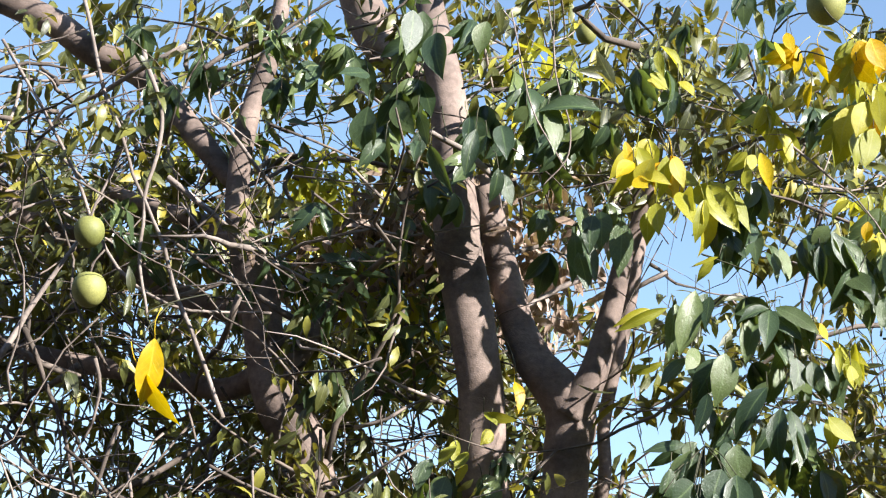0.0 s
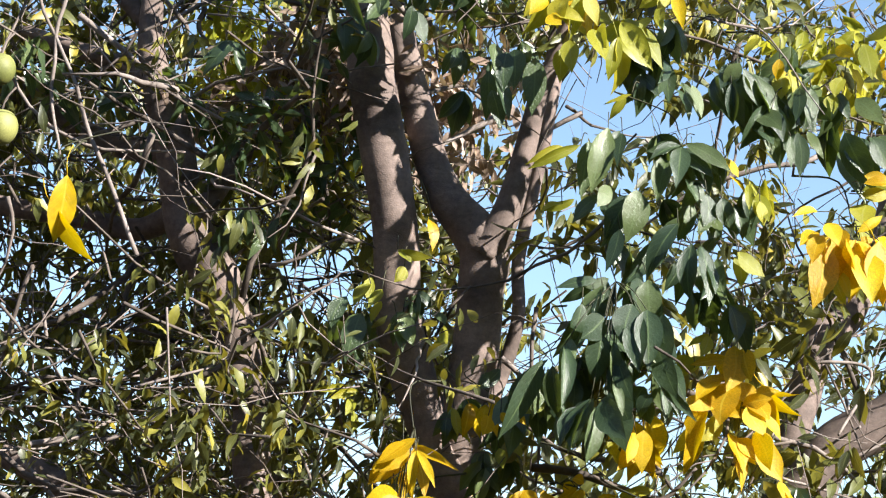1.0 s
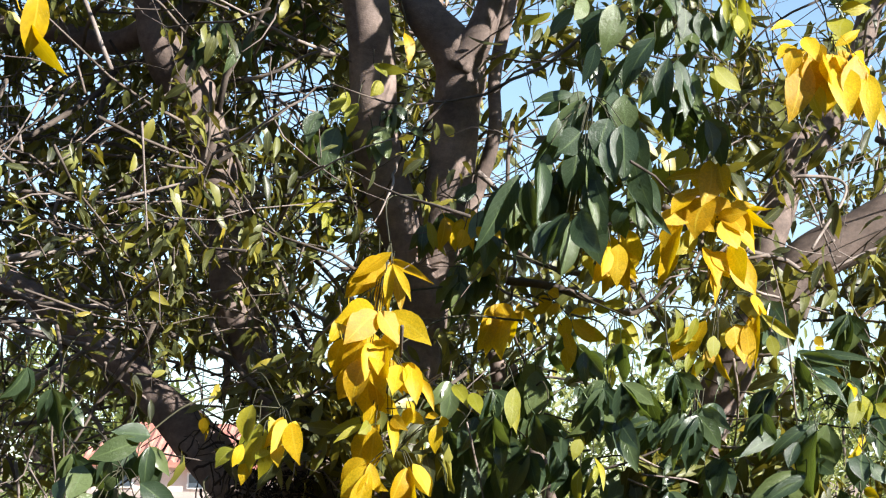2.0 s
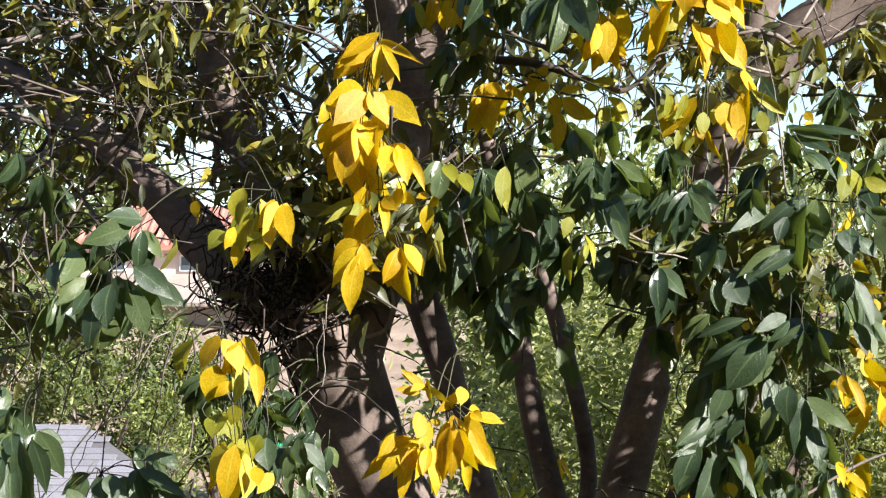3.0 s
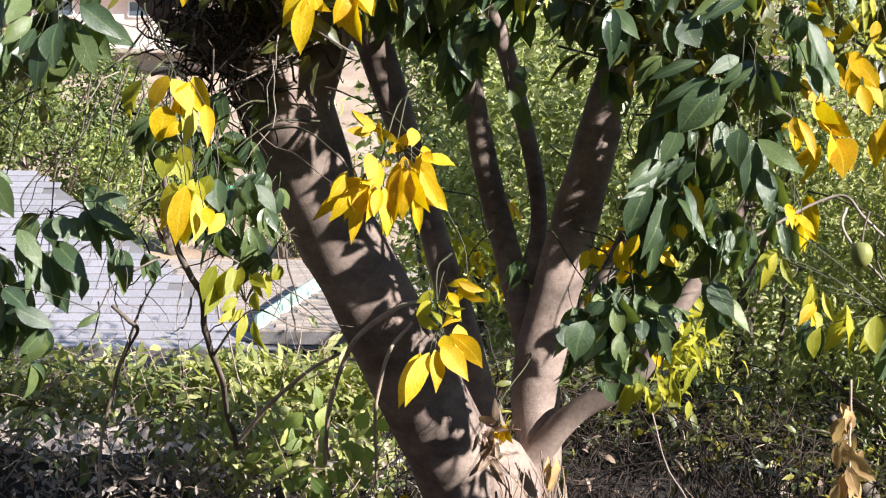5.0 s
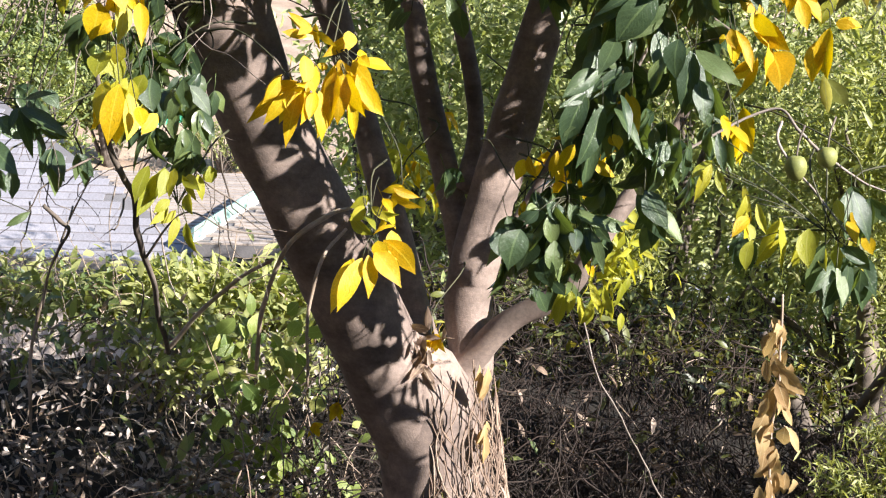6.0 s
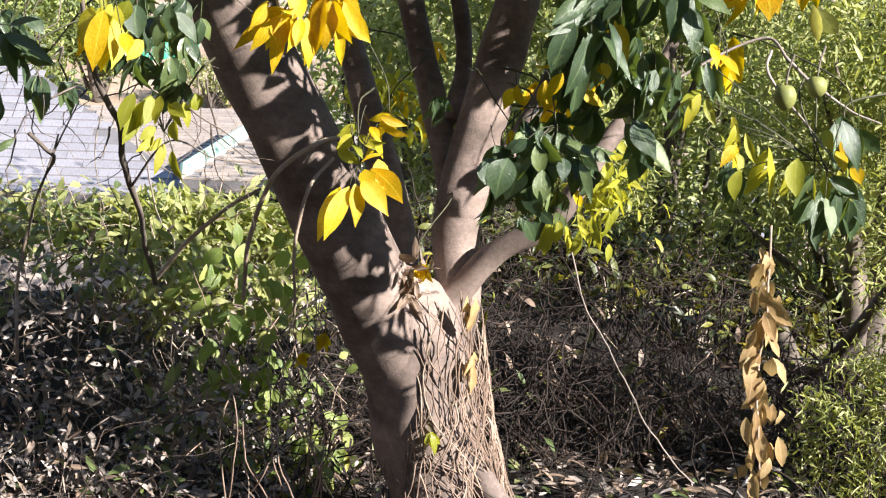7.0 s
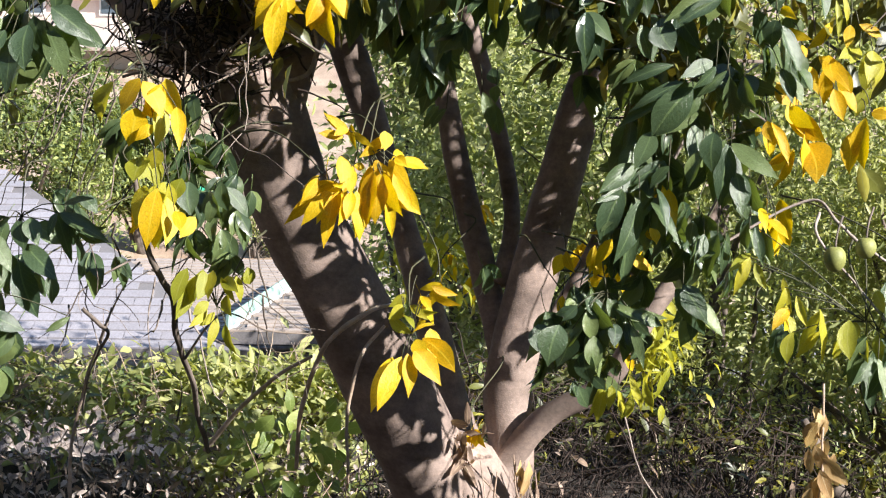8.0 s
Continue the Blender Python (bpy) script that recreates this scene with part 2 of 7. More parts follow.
BLADE_LOOPS = np.array([0, 1, 6, 1, 2, 7, 6, 2, 3, 8, 7, 3, 4, 9, 8, 4, 5, 9, 0, 10, 1, 1, 10, 11, 2, 2, 11, 12, 3, 3, 12, 13, 4, 4, 13, 5])
BLADE_SIZES = np.array([3, 4, 4, 4, 3, 3, 4, 4, 4, 3])
BLADE_UV = np.array([(y, 0.5) for y in BLADE_Y] + [(y, 1.0) for y in BLADE_Y[1:5]] + [(y, 0.0) for y in BLADE_Y[1:5]])
CORNERS = len(BLADE_UV)


def blade(width=0.4, fold=0.25, droop=0.25, wave=0.0):
    mid = np.stack([0 * BLADE_Y, BLADE_Y, -droop * BLADE_Y**2], -1)
    out = []
    for sign in (1, -1):
        w = BLADE_W[1:5] * width / 2
        edge = mid[1:5].copy()
        edge[:, 0] += sign * w
        edge[:, 2] += w * fold + wave * sign * np.array([1, -1, 0.5, -1]) * 0.03
        out.append(edge)
    return np.concatenate([mid, *out])


# A finer blade for the leaves that can be told apart.
FINE_Y = np.array([0.0, 0.06, 0.14, 0.24, 0.36, 0.5, 0.63, 0.75, 0.85, 0.93, 1.0])
FINE_W = np.array([0.0, 0.3, 0.62, 0.86, 0.99, 1.0, 0.88, 0.64, 0.36, 0.15, 0.0])
FINE_N = len(FINE_Y)
FINE_LOOPS, FINE_SIZES = [], []
for side in (0, 1):
    row = [0] + [FINE_N + side * (FINE_N - 2) + k for k in range(FINE_N - 2)] + [FINE_N - 1]
    for k in range(FINE_N - 1):
        face = [k, k + 1, row[k + 1], row[k]]
        face = [v for n, v in enumerate(face) if v not in face[:n]]
        FINE_LOOPS += face if side == 0 else face[::-1]
        FINE_SIZES.append(len(face))
FINE_LOOPS, FINE_SIZES = np.array(FINE_LOOPS), np.array(FINE_SIZES)
FINE_UV = np.array([(y, 0.5) for y in FINE_Y] + [(y, 1.0) for y in FINE_Y[1:-1]] + [(y, 0.0) for y in FINE_Y[1:-1]])
FINE_CORNERS = len(FINE_UV)


def fine_blade(width=0.4, fold=0.25, droop=0.25, seed=0, shift=0.0):
    """A pointed leaf with a drooping tip, a sideways bow and softly waved edges."""
    g = rng(seed)
    bow = g.normal(0, 0.04)
    mid = np.stack([bow * np.sin(np.pi * FINE_Y), FINE_Y, -droop * FINE_Y**2 + 0.05 * np.sin(np.pi * FINE_Y)], -1)
    out = []
    for sign in (1, -1):
        w = np.interp(FINE_Y[1:-1] + shift * np.sin(np.pi * FINE_Y[1:-1]), FINE_Y, FINE_W) * width / 2 * g.uniform(0.92, 1.06)
        edge = mid[1:-1].copy()
        edge[:, 0] += sign * w
        edge[:, 2] += w * (fold + g.normal(0, 0.12)) + 0.022 * np.sin(FINE_Y[1:-1] * g.uniform(9, 16) + g.uniform(0, 6)) * (w / (width / 2))
        out.append(edge)
    return np.concatenate([mid, *out])


BLADES = np.stack([blade(0.36, 0.3, 0.2), blade(0.42, 0.15, 0.35, 1), blade(0.38, 0.45, 0.1, -1), blade(0.46, 0.2, 0.5, 1)])


def frames_of(along, face):
    """Turns (columns x, y, z) whose y is along and whose z leans to face."""
    y = along / np.linalg.norm(along, axis=-1, keepdims=True)
    x = np.cross(y, face)
    x /= np.linalg.norm(x, axis=-1, keepdims=True) + 1e-9
    return np.stack([x, y, np.cross(x, y)], -1)


# A plainer blade for small and far leaves: two halves of five corners.
PLAIN_LOOPS, PLAIN_SIZES = np.array([0, 1, 2, 4, 3, 0, 5, 6, 2, 1]), np.array([5, 5])
PLAIN_UV = np.array([(0, 0.5), (0.5, 0.5), (1, 0.5), (0.28, 1), (0.68, 1), (0.28, 0), (0.68, 0)])


def plain_blade(width, fold, droop):
    w = width / 2
    rows = [(0, 0, 0), (0, 0.5, -0.25 * droop), (0, 1, -droop)]
    for side in (1, -1):
        rows += [(side * w * 0.92, 0.28, w * fold - 0.08 * droop), (side * w * 0.85, 0.68, w * fold - 0.46 * droop)]
    return np.array(rows)


PLAIN_BLADES = np.stack([plain_blade(0.36, 0.3, 0.2), plain_blade(0.42, 0.15, 0.35), plain_blade(0.38, 0.45, 0.1), plain_blade(0.46, 0.2, 0.5)])


def leaf_cloud(name, places, along, face, length, material, parent, seed, slim=0.82, label="", kind="stuff", plain=False):
    """Many blades joined in one mesh."""
    n = len(places)
    pick = rng(seed).integers(0, len(BLADES), n)
    if plain:
        v = PLAIN_BLADES[pick] * np.array([slim, 1, 1])
        v = np.einsum("nij,nkj->nki", frames_of(along, face), v * np.asarray(length)[:, None, None]) + places[:, None]
        loops = (PLAIN_LOOPS[None] + len(PLAIN_UV) * np.arange(n)[:, None]).ravel()
        return mesh_object(name, v.reshape(-1, 3), loops, np.tile(PLAIN_SIZES, n), material, parent, label, kind, np.tile(PLAIN_UV, (n, 1)))
    v = BLADES[pick] * np.array([slim, 1, 1])
    v = np.einsum("nij,nkj->nki", frames_of(along, face), v * np.asarray(length)[:, None, None]) + places[:, None]
    loops = (BLADE_LOOPS[None] + CORNERS * np.arange(n)[:, None]).ravel()
    return mesh_object(name, v.reshape(-1, 3), loops, np.tile(BLADE_SIZES, n), material, parent, label, kind, np.tile(BLADE_UV, (n, 1)))


def smooth_line(rows, steps=6):
    """Catmull-Rom through rows of (x, y, z, r)."""
    p = np.array(rows, float)
    p = np.vstack([2 * p[0] - p[1], p, 2 * p[-1] - p[-2]])
    out = []
    for a, b, c, d in zip(p[:-3], p[1:-2], p[2:-1], p[3:]):
        for s in np.linspace(0, 1, steps, endpoint=False):
            out.append(0.5 * (2 * b + (c - a) * s + (2 * a - 5 * b + 4 * c - d) * s**2 + (3 * b - a - 3 * c + d) * s**3))
    out = np.array(out + [p[-2]])
    out[:, 3] = np.maximum(out[:, 3], 0.0008)
    return out


def tube_arrays(line, sides, knobbly=0.0, seed=0):
    """Corners, loops and face sizes of a tapered tube with closed ends."""
    line = np.asarray(line, float)
    n = len(line)
    t = np.gradient(line[:, :3], axis=0)
    t /= np.linalg.norm(t, axis=1, keepdims=True) + 1e-9
    x = np.cross(t, np.array([0.3, 0.9, 0.2]))
    x /= np.linalg.norm(x, axis=1, keepdims=True) + 1e-9
    y = np.cross(t, x)
    a = np.linspace(0, 2 * np.pi, sides, endpoint=False)
    ring = np.cos(a)[None, :, None] * x[:, None] + np.sin(a)[None, :, None] * y[:, None]
    r = np.repeat(line[:, 3][:, None], sides, 1)
    if knobbly:
        g = rng(seed)
        low = g.normal(0, 1, (n // 3 + 3, sides))
        at = np.arange(n) / 3
        lo = at.astype(int)
        soft = low[lo] * (1 - (at - lo))[:, None] + low[lo + 1] * (at - lo)[:, None]
        soft = (soft + np.roll(soft, 1, 1) + np.roll(soft, -1, 1)) / 3
        r = r * (1 + knobbly * soft)
    v = (line[:, None, :3] + ring * r[..., None]).reshape(-1, 3)
    i, j = np.meshgrid(np.arange(n - 1), np.arange(sides), indexing="ij")
    k = (j + 1) % sides
    quads = np.stack([i * sides + j, i * sides + k, (i + 1) * sides + k, (i + 1) * sides + j], -1).reshape(-1, 4)
    loops = np.concatenate([quads.ravel(), np.arange(sides)[::-1], (n - 1) * sides + np.arange(sides)])
    sizes = np.concatenate([np.full(len(quads), 4), [sides, sides]])
    return v, loops, sizes


def tubes(name, lines, sides, material, parent, label="", kind="", knobbly=0.0):
    vs, ls, ss, base = [], [], [], 0
    for n, line in enumerate(lines):
        v, l, s = tube_arrays(line, sides, knobbly, n)
        vs.append(v), ls.append(l + base), ss.append(s)
        base += len(v)
    return mesh_object(name, np.concatenate(vs), np.concatenate(ls), np.concatenate(ss), material, parent, label, kind)


def limb(name, parent, rows, material=None, sides=20, label="", knobbly=0.05):
    line = smooth_line(rows, 7)
    v, l, s = tube_arrays(line, sides, knobbly, int(abs(rows[0][0]) * 1000) % 997)
    return mesh_object(name, v, l, s, material or BARK, parent, label)


def wander(start, way, length, radius, g, bend=0.5, steps=7, sag=0.0):
    """A crooked twig: rows of (x, y, z, r) from start."""
    p, d = np.array(start, float), np.array(way, float)
    d /= np.linalg.norm(d)
    rows = [(*p, radius)]
    for k in range(steps):
        d = d + g.normal(0, bend / 3, 3) + np.array([0, 0, -sag / steps])
        d /= np.linalg.norm(d)
        p = p + d * length / steps
        rows.append((*p, radius * (1 - 0.75 * (k + 1) / steps)))
    return rows


def field(places, scale):
    """Smooth noise, about -1..1, at rows of places."""
    return np.array([noise.noise(Vector(p) * scale) for p in places])


# ---- ground ----
def ground_height(x, y):
    """Level round the tree, falling to the houses below and rising to the far slope."""
    z = np.interp(y, [-60, 5.6, 9, 16, 26, 34, 46, 60, 90, 400, 4000], [0, 0, -0.9, -3.4, -4.6, -4.6, -2.2, 0.0, 0.6, 5, 40])
    return z + 0.05 * np.sin(x * 1.7 + y) * np.clip(abs(y) / 8, 0.2, 2)


xs = np.concatenate([np.linspace(-3000, -40, 9), np.linspace(-30, 30, 61), np.linspace(40, 3000, 9)])
ys = np.concatenate([[-3000, -400, -60, -20], np.linspace(-6, 14, 61), np.linspace(15, 70, 56), [90, 150, 400, 1500, 4000]])
gx, gy = np.meshgrid(xs, ys, indexing="ij")
gv = np.stack([gx, gy, ground_height(gx, gy)], -1).reshape(-1, 3)
gi, gj = np.meshgrid(np.arange(len(xs) - 1), np.arange(len(ys) - 1), indexing="ij")
gq = np.stack([gi * len(ys) + gj, (gi + 1) * len(ys) + gj, (gi + 1) * len(ys) + gj + 1, gi * len(ys) + gj + 1], -1).reshape(-1)
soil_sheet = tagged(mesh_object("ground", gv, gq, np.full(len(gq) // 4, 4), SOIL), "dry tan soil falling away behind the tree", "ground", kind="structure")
# Near ground is blackened as well, to cut light bounced up at the tree.
soil_sheet.data.materials.append(SHADE_LITTER)
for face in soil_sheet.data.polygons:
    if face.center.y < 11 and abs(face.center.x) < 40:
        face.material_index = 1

# ---- the fruit tree ----
BASE = (0.318, 4.8, -0.019)
tree = thing("fruit_tree", (BASE[0], BASE[1], 0), "many-stemmed fruit tree with grey bark and green and yellowing leaves", "tree")
limb("trunk", tree, [(BASE[0] + 0.03, 4.8, -0.15, 0.26), (BASE[0] + 0.02, 4.8, 0.0, 0.19), (0.343, 4.8, 0.066, 0.141), (0.297, 4.8, 0.206, 0.129), (0.267, 4.8, 0.344, 0.129), (0.245, 4.8, 0.454, 0.131), (0.224, 4.8, 0.545, 0.1), (0.212, 4.81, 0.6, 0.06), (0.206, 4.82, 0.63, 0.012)],
     sides=28, label="grey trunk wrapped in dry vine stems", knobbly=0.06)
limb("limb", tree, [(0.24, 4.78, 0.376, 0.098), (0.158, 4.75, 0.545, 0.104), (0.064, 4.7, 0.739, 0.098), (-0.07, 4.65, 1.001, 0.097), (-0.158, 4.62, 1.178, 0.096), (-0.246, 4.6, 1.42, 0.106), (-0.288, 4.6, 1.564, 0.092), (-0.335, 4.62, 1.68, 0.06)],
     sides=24, label="thick leaning limb in dappled shade")
limb("limb", tree, [(-0.245, 4.6, 1.476, 0.069), (-0.416, 4.62, 1.539, 0.057), (-0.508, 4.65, 1.627, 0.055), (-0.584, 4.7, 1.711, 0.057), (-0.678, 4.75, 1.796, 0.043), (-0.809, 4.85, 1.91, 0.037), (-0.992, 4.95, 2.036, 0.034), (-1.266, 5.05, 2.167, 0.028)])
limb("limb", tree, [(-0.207, 4.6, 1.4, 0.072), (-0.16, 4.6, 1.525, 0.06), (-0.12, 4.62, 1.728, 0.054), (-0.082, 4.65, 1.895, 0.051), (-0.068, 4.65, 2.024, 0.05), (-0.115, 4.65, 2.165, 0.05), (-0.163, 4.63, 2.303, 0.053), (-0.19, 4.6, 2.416, 0.053), (-0.204, 4.58, 2.621, 0.053), (-0.252, 4.56, 2.881, 0.056), (-0.274, 4.55, 3.04, 0.052), (-0.293, 4.55, 3.261, 0.045), (-0.336, 4.55, 3.459, 0.039), (-0.377, 4.58, 3.675, 0.033)])
limb("limb", tree, [(-0.064, 4.68, 2.001, 0.047), (-0.039, 4.65, 2.192, 0.052), (-0.013, 4.62, 2.342, 0.053), (-0.004, 4.6, 2.472, 0.054), (-0.003, 4.6, 2.577, 0.058), (-0.089, 4.62, 2.692, 0.044), (-0.136, 4.66, 2.816, 0.038), (-0.173, 4.7, 2.964, 0.036), (-0.217, 4.75, 3.161, 0.03)])
limb("limb", tree, [(0, 4.58, 2.546, 0.045), (0.047, 4.57, 2.637, 0.034), (0.086, 4.56, 2.774, 0.026), (0.118, 4.55, 2.912, 0.022), (0.148, 4.55, 2.993, 0.019), (0.199, 4.5, 3.141, 0.014)])
limb("limb", tree, [(-0.058, 4.9, 2.047, 0.024), (0.078, 4.9, 2.416, 0.017), (0.087, 4.95, 2.625, 0.016), (0.145, 4.95, 2.912, 0.016), (0.174, 4.95, 3.101, 0.015), (0.192, 4.95, 3.261, 0.011)])
limb("limb", tree, [(-0.285, 4.65, 1.564, 0.064), (-0.312, 4.68, 1.624, 0.05), (-0.406, 4.7, 1.777, 0.042), (-0.476, 4.72, 1.932, 0.043), (-0.523, 4.74, 2.077, 0.045), (-0.523, 4.74, 2.287, 0.048), (-0.531, 4.74, 2.222, 0.047), (-0.615, 4.72, 2.497, 0.054), (-0.679, 4.72, 2.59, 0.057), (-0.716, 4.72, 2.712, 0.049), (-0.741, 4.72, 2.849, 0.047), (-0.779, 4.72, 2.966, 0.041), (-0.809, 4.72, 3.098, 0.03), (-0.798, 4.75, 3.311, 0.026), (-0.754, 4.78, 3.501, 0.024), (-0.734, 4.8, 3.692, 0.02)])
limb("branch", tree, [(-0.681, 4.72, 2.644, 0.032), (-0.629, 4.75, 2.741, 0.026), (-0.571, 4.85, 2.859, 0.025), (-0.459, 4.95, 2.959, 0.024), (-0.352, 5, 3.049, 0.021)])
limb("branch", tree, [(-0.787, 4.72, 2.973, 0.026), (-0.879, 4.75, 3.037, 0.023), (-1.001, 4.8, 3.086, 0.021), (-1.165, 4.9, 3.166, 0.017)])
limb("limb", tree, [(-0.711, 4.78, 2.694, 0.029), (-0.837, 4.9, 2.662, 0.028), (-0.997, 5, 2.709, 0.027), (-1.282, 5.1, 2.769, 0.025), (-1.582, 5.2, 2.846, 0.021)])
limb("limb", tree, [(-0.746, 4.78, 2.819, 0.033), (-0.968, 5, 2.913, 0.031), (-1.175, 5.05, 3.027, 0.035), (-1.299, 5, 3.071, 0.038), (-1.439, 5, 3.159, 0.037), (-1.612, 5, 3.263, 0.031)])
limb("limb", tree, [(-0.815, 4.75, 3.136, 0.023), (-0.97, 4.85, 3.328, 0.033), (-1.106, 4.9, 3.482, 0.038), (-1.227, 4.9, 3.534, 0.036), (-1.352, 4.9, 3.621, 0.038), (-1.553, 4.9, 3.71, 0.035)])
limb("limb", tree, [(-0.315, 4.8, 3.35, 0.026), (-0.451, 4.85, 3.502, 0.044), (-0.512, 4.85, 3.585, 0.052), (-0.585, 4.85, 3.762, 0.046)])
limb("limb", tree, [(0.317, 4.82, 0.424, 0.073), (0.354, 4.85, 0.556, 0.057), (0.347, 4.88, 0.68, 0.057), (0.361, 4.9, 0.8, 0.062), (0.397, 4.92, 0.947, 0.058), (0.444, 4.95, 1.122, 0.058), (0.491, 4.95, 1.299, 0.053), (0.539, 4.95, 1.475, 0.049), (0.539, 4.95, 1.466, 0.047), (0.565, 4.95, 1.626, 0.047), (0.654, 4.92, 1.883, 0.054), (0.811, 4.9, 2.135, 0.062), (0.956, 4.88, 2.23, 0.059), (1.137, 4.85, 2.33, 0.053)],
     sides=22)
limb("limb", tree, [(0.685, 4.95, 1.926, 0.041), (0.772, 5, 2.249, 0.04), (0.841, 5.05, 2.453, 0.041), (0.919, 5.1, 2.527, 0.039), (1.023, 5.1, 2.79, 0.031), (1.072, 5.1, 3.087, 0.025)])
limb("limb", tree, [(0.349, 4.95, 0.764, 0.041), (0.312, 5, 0.909, 0.034), (0.269, 5.05, 1.07, 0.032), (0.226, 5.1, 1.248, 0.031), (0.197, 5.1, 1.401, 0.028), (0.169, 5.12, 1.518, 0.027), (0.135, 5.15, 1.746, 0.024), (0.104, 5.2, 1.976, 0.02)])
limb("limb", tree, [(0.33, 5, 0.951, 0.023), (0.361, 5.05, 1.084, 0.021), (0.346, 5.08, 1.235, 0.021), (0.29, 5.1, 1.457, 0.022), (0.247, 5.1, 1.596, 0.021), (0.226, 5.12, 1.663, 0.02), (0.17, 5.15, 1.775, 0.016), (0.148, 5.2, 1.919, 0.013)])
limb("limb", tree, [(0.274, 4.95, 0.477, 0.054), (0.224, 5.05, 0.619, 0.05), (0.178, 5.1, 0.81, 0.042), (0.119, 5.15, 1.003, 0.035), (0.07, 5.2, 1.169, 0.033), (-0.01, 5.25, 1.409, 0.043), (-0.081, 5.25, 1.609, 0.046), (-0.068, 5.25, 1.545, 0.036), (-0.035, 5.25, 1.746, 0.026)])
limb("branch", tree, [(0.309, 4.84, 0.47, 0.06), (0.36, 4.82, 0.575, 0.036), (0.44, 4.78, 0.675, 0.029), (0.56, 4.75, 0.75, 0.026), (0.63, 4.75, 0.86, 0.024), (0.7, 4.78, 0.96, 0.023), (0.78, 4.85, 1.05, 0.019), (0.857, 4.9, 1.188, 0.012)], label="sunlit side branch")
limb("branch", tree, [(0.43, 4.95, 0.819, 0.022), (0.53, 5, 0.979, 0.021), (0.597, 5, 1.131, 0.018), (0.663, 5, 1.269, 0.012)])


def palmate(name, seed, count, material, size=0.12, wide=(0.36, 0.45), fan=130):
    """A hanging hand-shaped leaf: stalk and three to five leaflets; origin at the foot of the stalk."""
    g = rng(seed)
    stalk = 0.45 * size
    vs, ls, ss, uv, base = [], [], [], [], 0
    v, l, s = tube_arrays(smooth_line([(0, 0, 0, 0.0012), (0.004, stalk * 0.5, 0.006, 0.001), (0, stalk, 0, 0.0012)], 2), 4)
    vs.append(v), ls.append(l), ss.append(s), uv.append(np.full((len(v), 2), 0.5))
    base = len(v)
    for k in range(count):
        a = (k - (count - 1) / 2) * radians(fan / count if count > 1 else 0) * 0.62 + g.normal(0, 0.1)
        long = size * (1 - 0.3 * abs(k - (count - 1) / 2) / max(count / 2, 1)) * g.uniform(0.88, 1.08)
        b = fine_blade(g.uniform(*wide), g.uniform(0.05, 0.5), g.uniform(0.0, 0.4), seed * 10 + k, g.uniform(-0.06, 0.06)) * long
        tilt = Matrix.Rotation(-a, 3, "Z") @ Matrix.Rotation(g.normal(-0.1, 0.25), 3, "X") @ Matrix.Rotation(g.normal(0, 0.35), 3, "Y")
        b = b @ np.array(tilt).T + np.array([0, stalk, 0])
        vs.append(b), ls.append(FINE_LOOPS + base), ss.append(FINE_SIZES), uv.append(FINE_UV)
        base += FINE_CORNERS
    ob = mesh_object(name, np.concatenate(vs), np.concatenate(ls), np.concatenate(ss), material, uv=np.concatenate(uv))
    me = ob.data
    bpy.data.objects.remove(ob)
    return me


LEAVES = {
    "green": [palmate("leaf", 10 + k, c, LEAF_PART) for k, c in enumerate((5, 5, 4, 3, 5, 3))],
    "blade": [palmate("leaf", 70 + k, 1, YELLOW, 0.14) for k in range(3)],
    "pair": [palmate("leaf", 80 + k, 2 + k % 2, YELLOW, 0.11, (0.38, 0.46), 120) for k in range(3)],
    "yellow": [palmate("leaf", 30 + k, c, YELLOW, 0.11, (0.31, 0.4), 165) for k, c in enumerate((5, 5, 3, 4, 6, 4))],
    "olive": [palmate("leaf", 50 + k, c, OLIVE) for k, c in enumerate((5, 3, 4, 3))],
}
LEAF_LABEL = {"green": "", "yellow": "bright yellow leaf of drooping leaflets", "olive": "yellow-green fading leaf", "blade": "single hanging yellow leaf", "pair": "yellow leaf of two or three leaflets"}
twig_lines = []
stalk_lines = []
shoot_count = 0


def shoot(place, count, kind="green", size=1.0, spread=0.05, facing=1.0):
    """A drooping shoot: a twig from the boughs above and count leaves that hang from its tip."""
    global shoot_count
    shoot_count += 1
    g = rng(1000 + shoot_count)
    place = np.array(place)
    tip = place + (0, 0.01, 0.06 * size)
    rise = np.array([g.normal(0, 0.1), g.uniform(0.08, 0.24), g.uniform(0.06, 0.18)])
    line = smooth_line([(*(tip + rise), 0.0028), (*(tip + rise * 0.6 + (g.normal(0, 0.03), 0, 0.04)), 0.002), (*(tip + rise * 0.2 + (g.normal(0, 0.02), 0, 0.03)), 0.0016), (*tip, 0.0012)], 4)
    stalk_lines.append(line)
    if kind == "green":
        size, count = size * 0.84, round(count * (1.6 if place[0] > -0.1 else 1.1))
    for k in range(count):
        along = np.array([g.normal(0, 0.38), g.normal(-0.05, 0.3), -1.0])
        face = np.array([g.normal(0.15, 0.6), -facing, g.normal(0.5, 0.45)])
        turn = frames_of(along[None], face[None])[0]
        at = place + g.normal(0, 1, 3) * spread * np.array([1, 0.8, 0.9]) - turn[:, 1] * 0.1 * size
        ob = new("leaf", LEAVES[kind][int(g.integers(len(LEAVES[kind])))])
        ob.matrix_world = Matrix.LocRotScale(Vector(at), Matrix(turn.tolist()).to_quaternion(), Vector((size,) * 3) * float(g.uniform(0.85, 1.15)))
        ob.matrix_basis = ob.matrix_world.copy()
        attach(ob, tree)
        tagged(ob, LEAF_LABEL[kind])


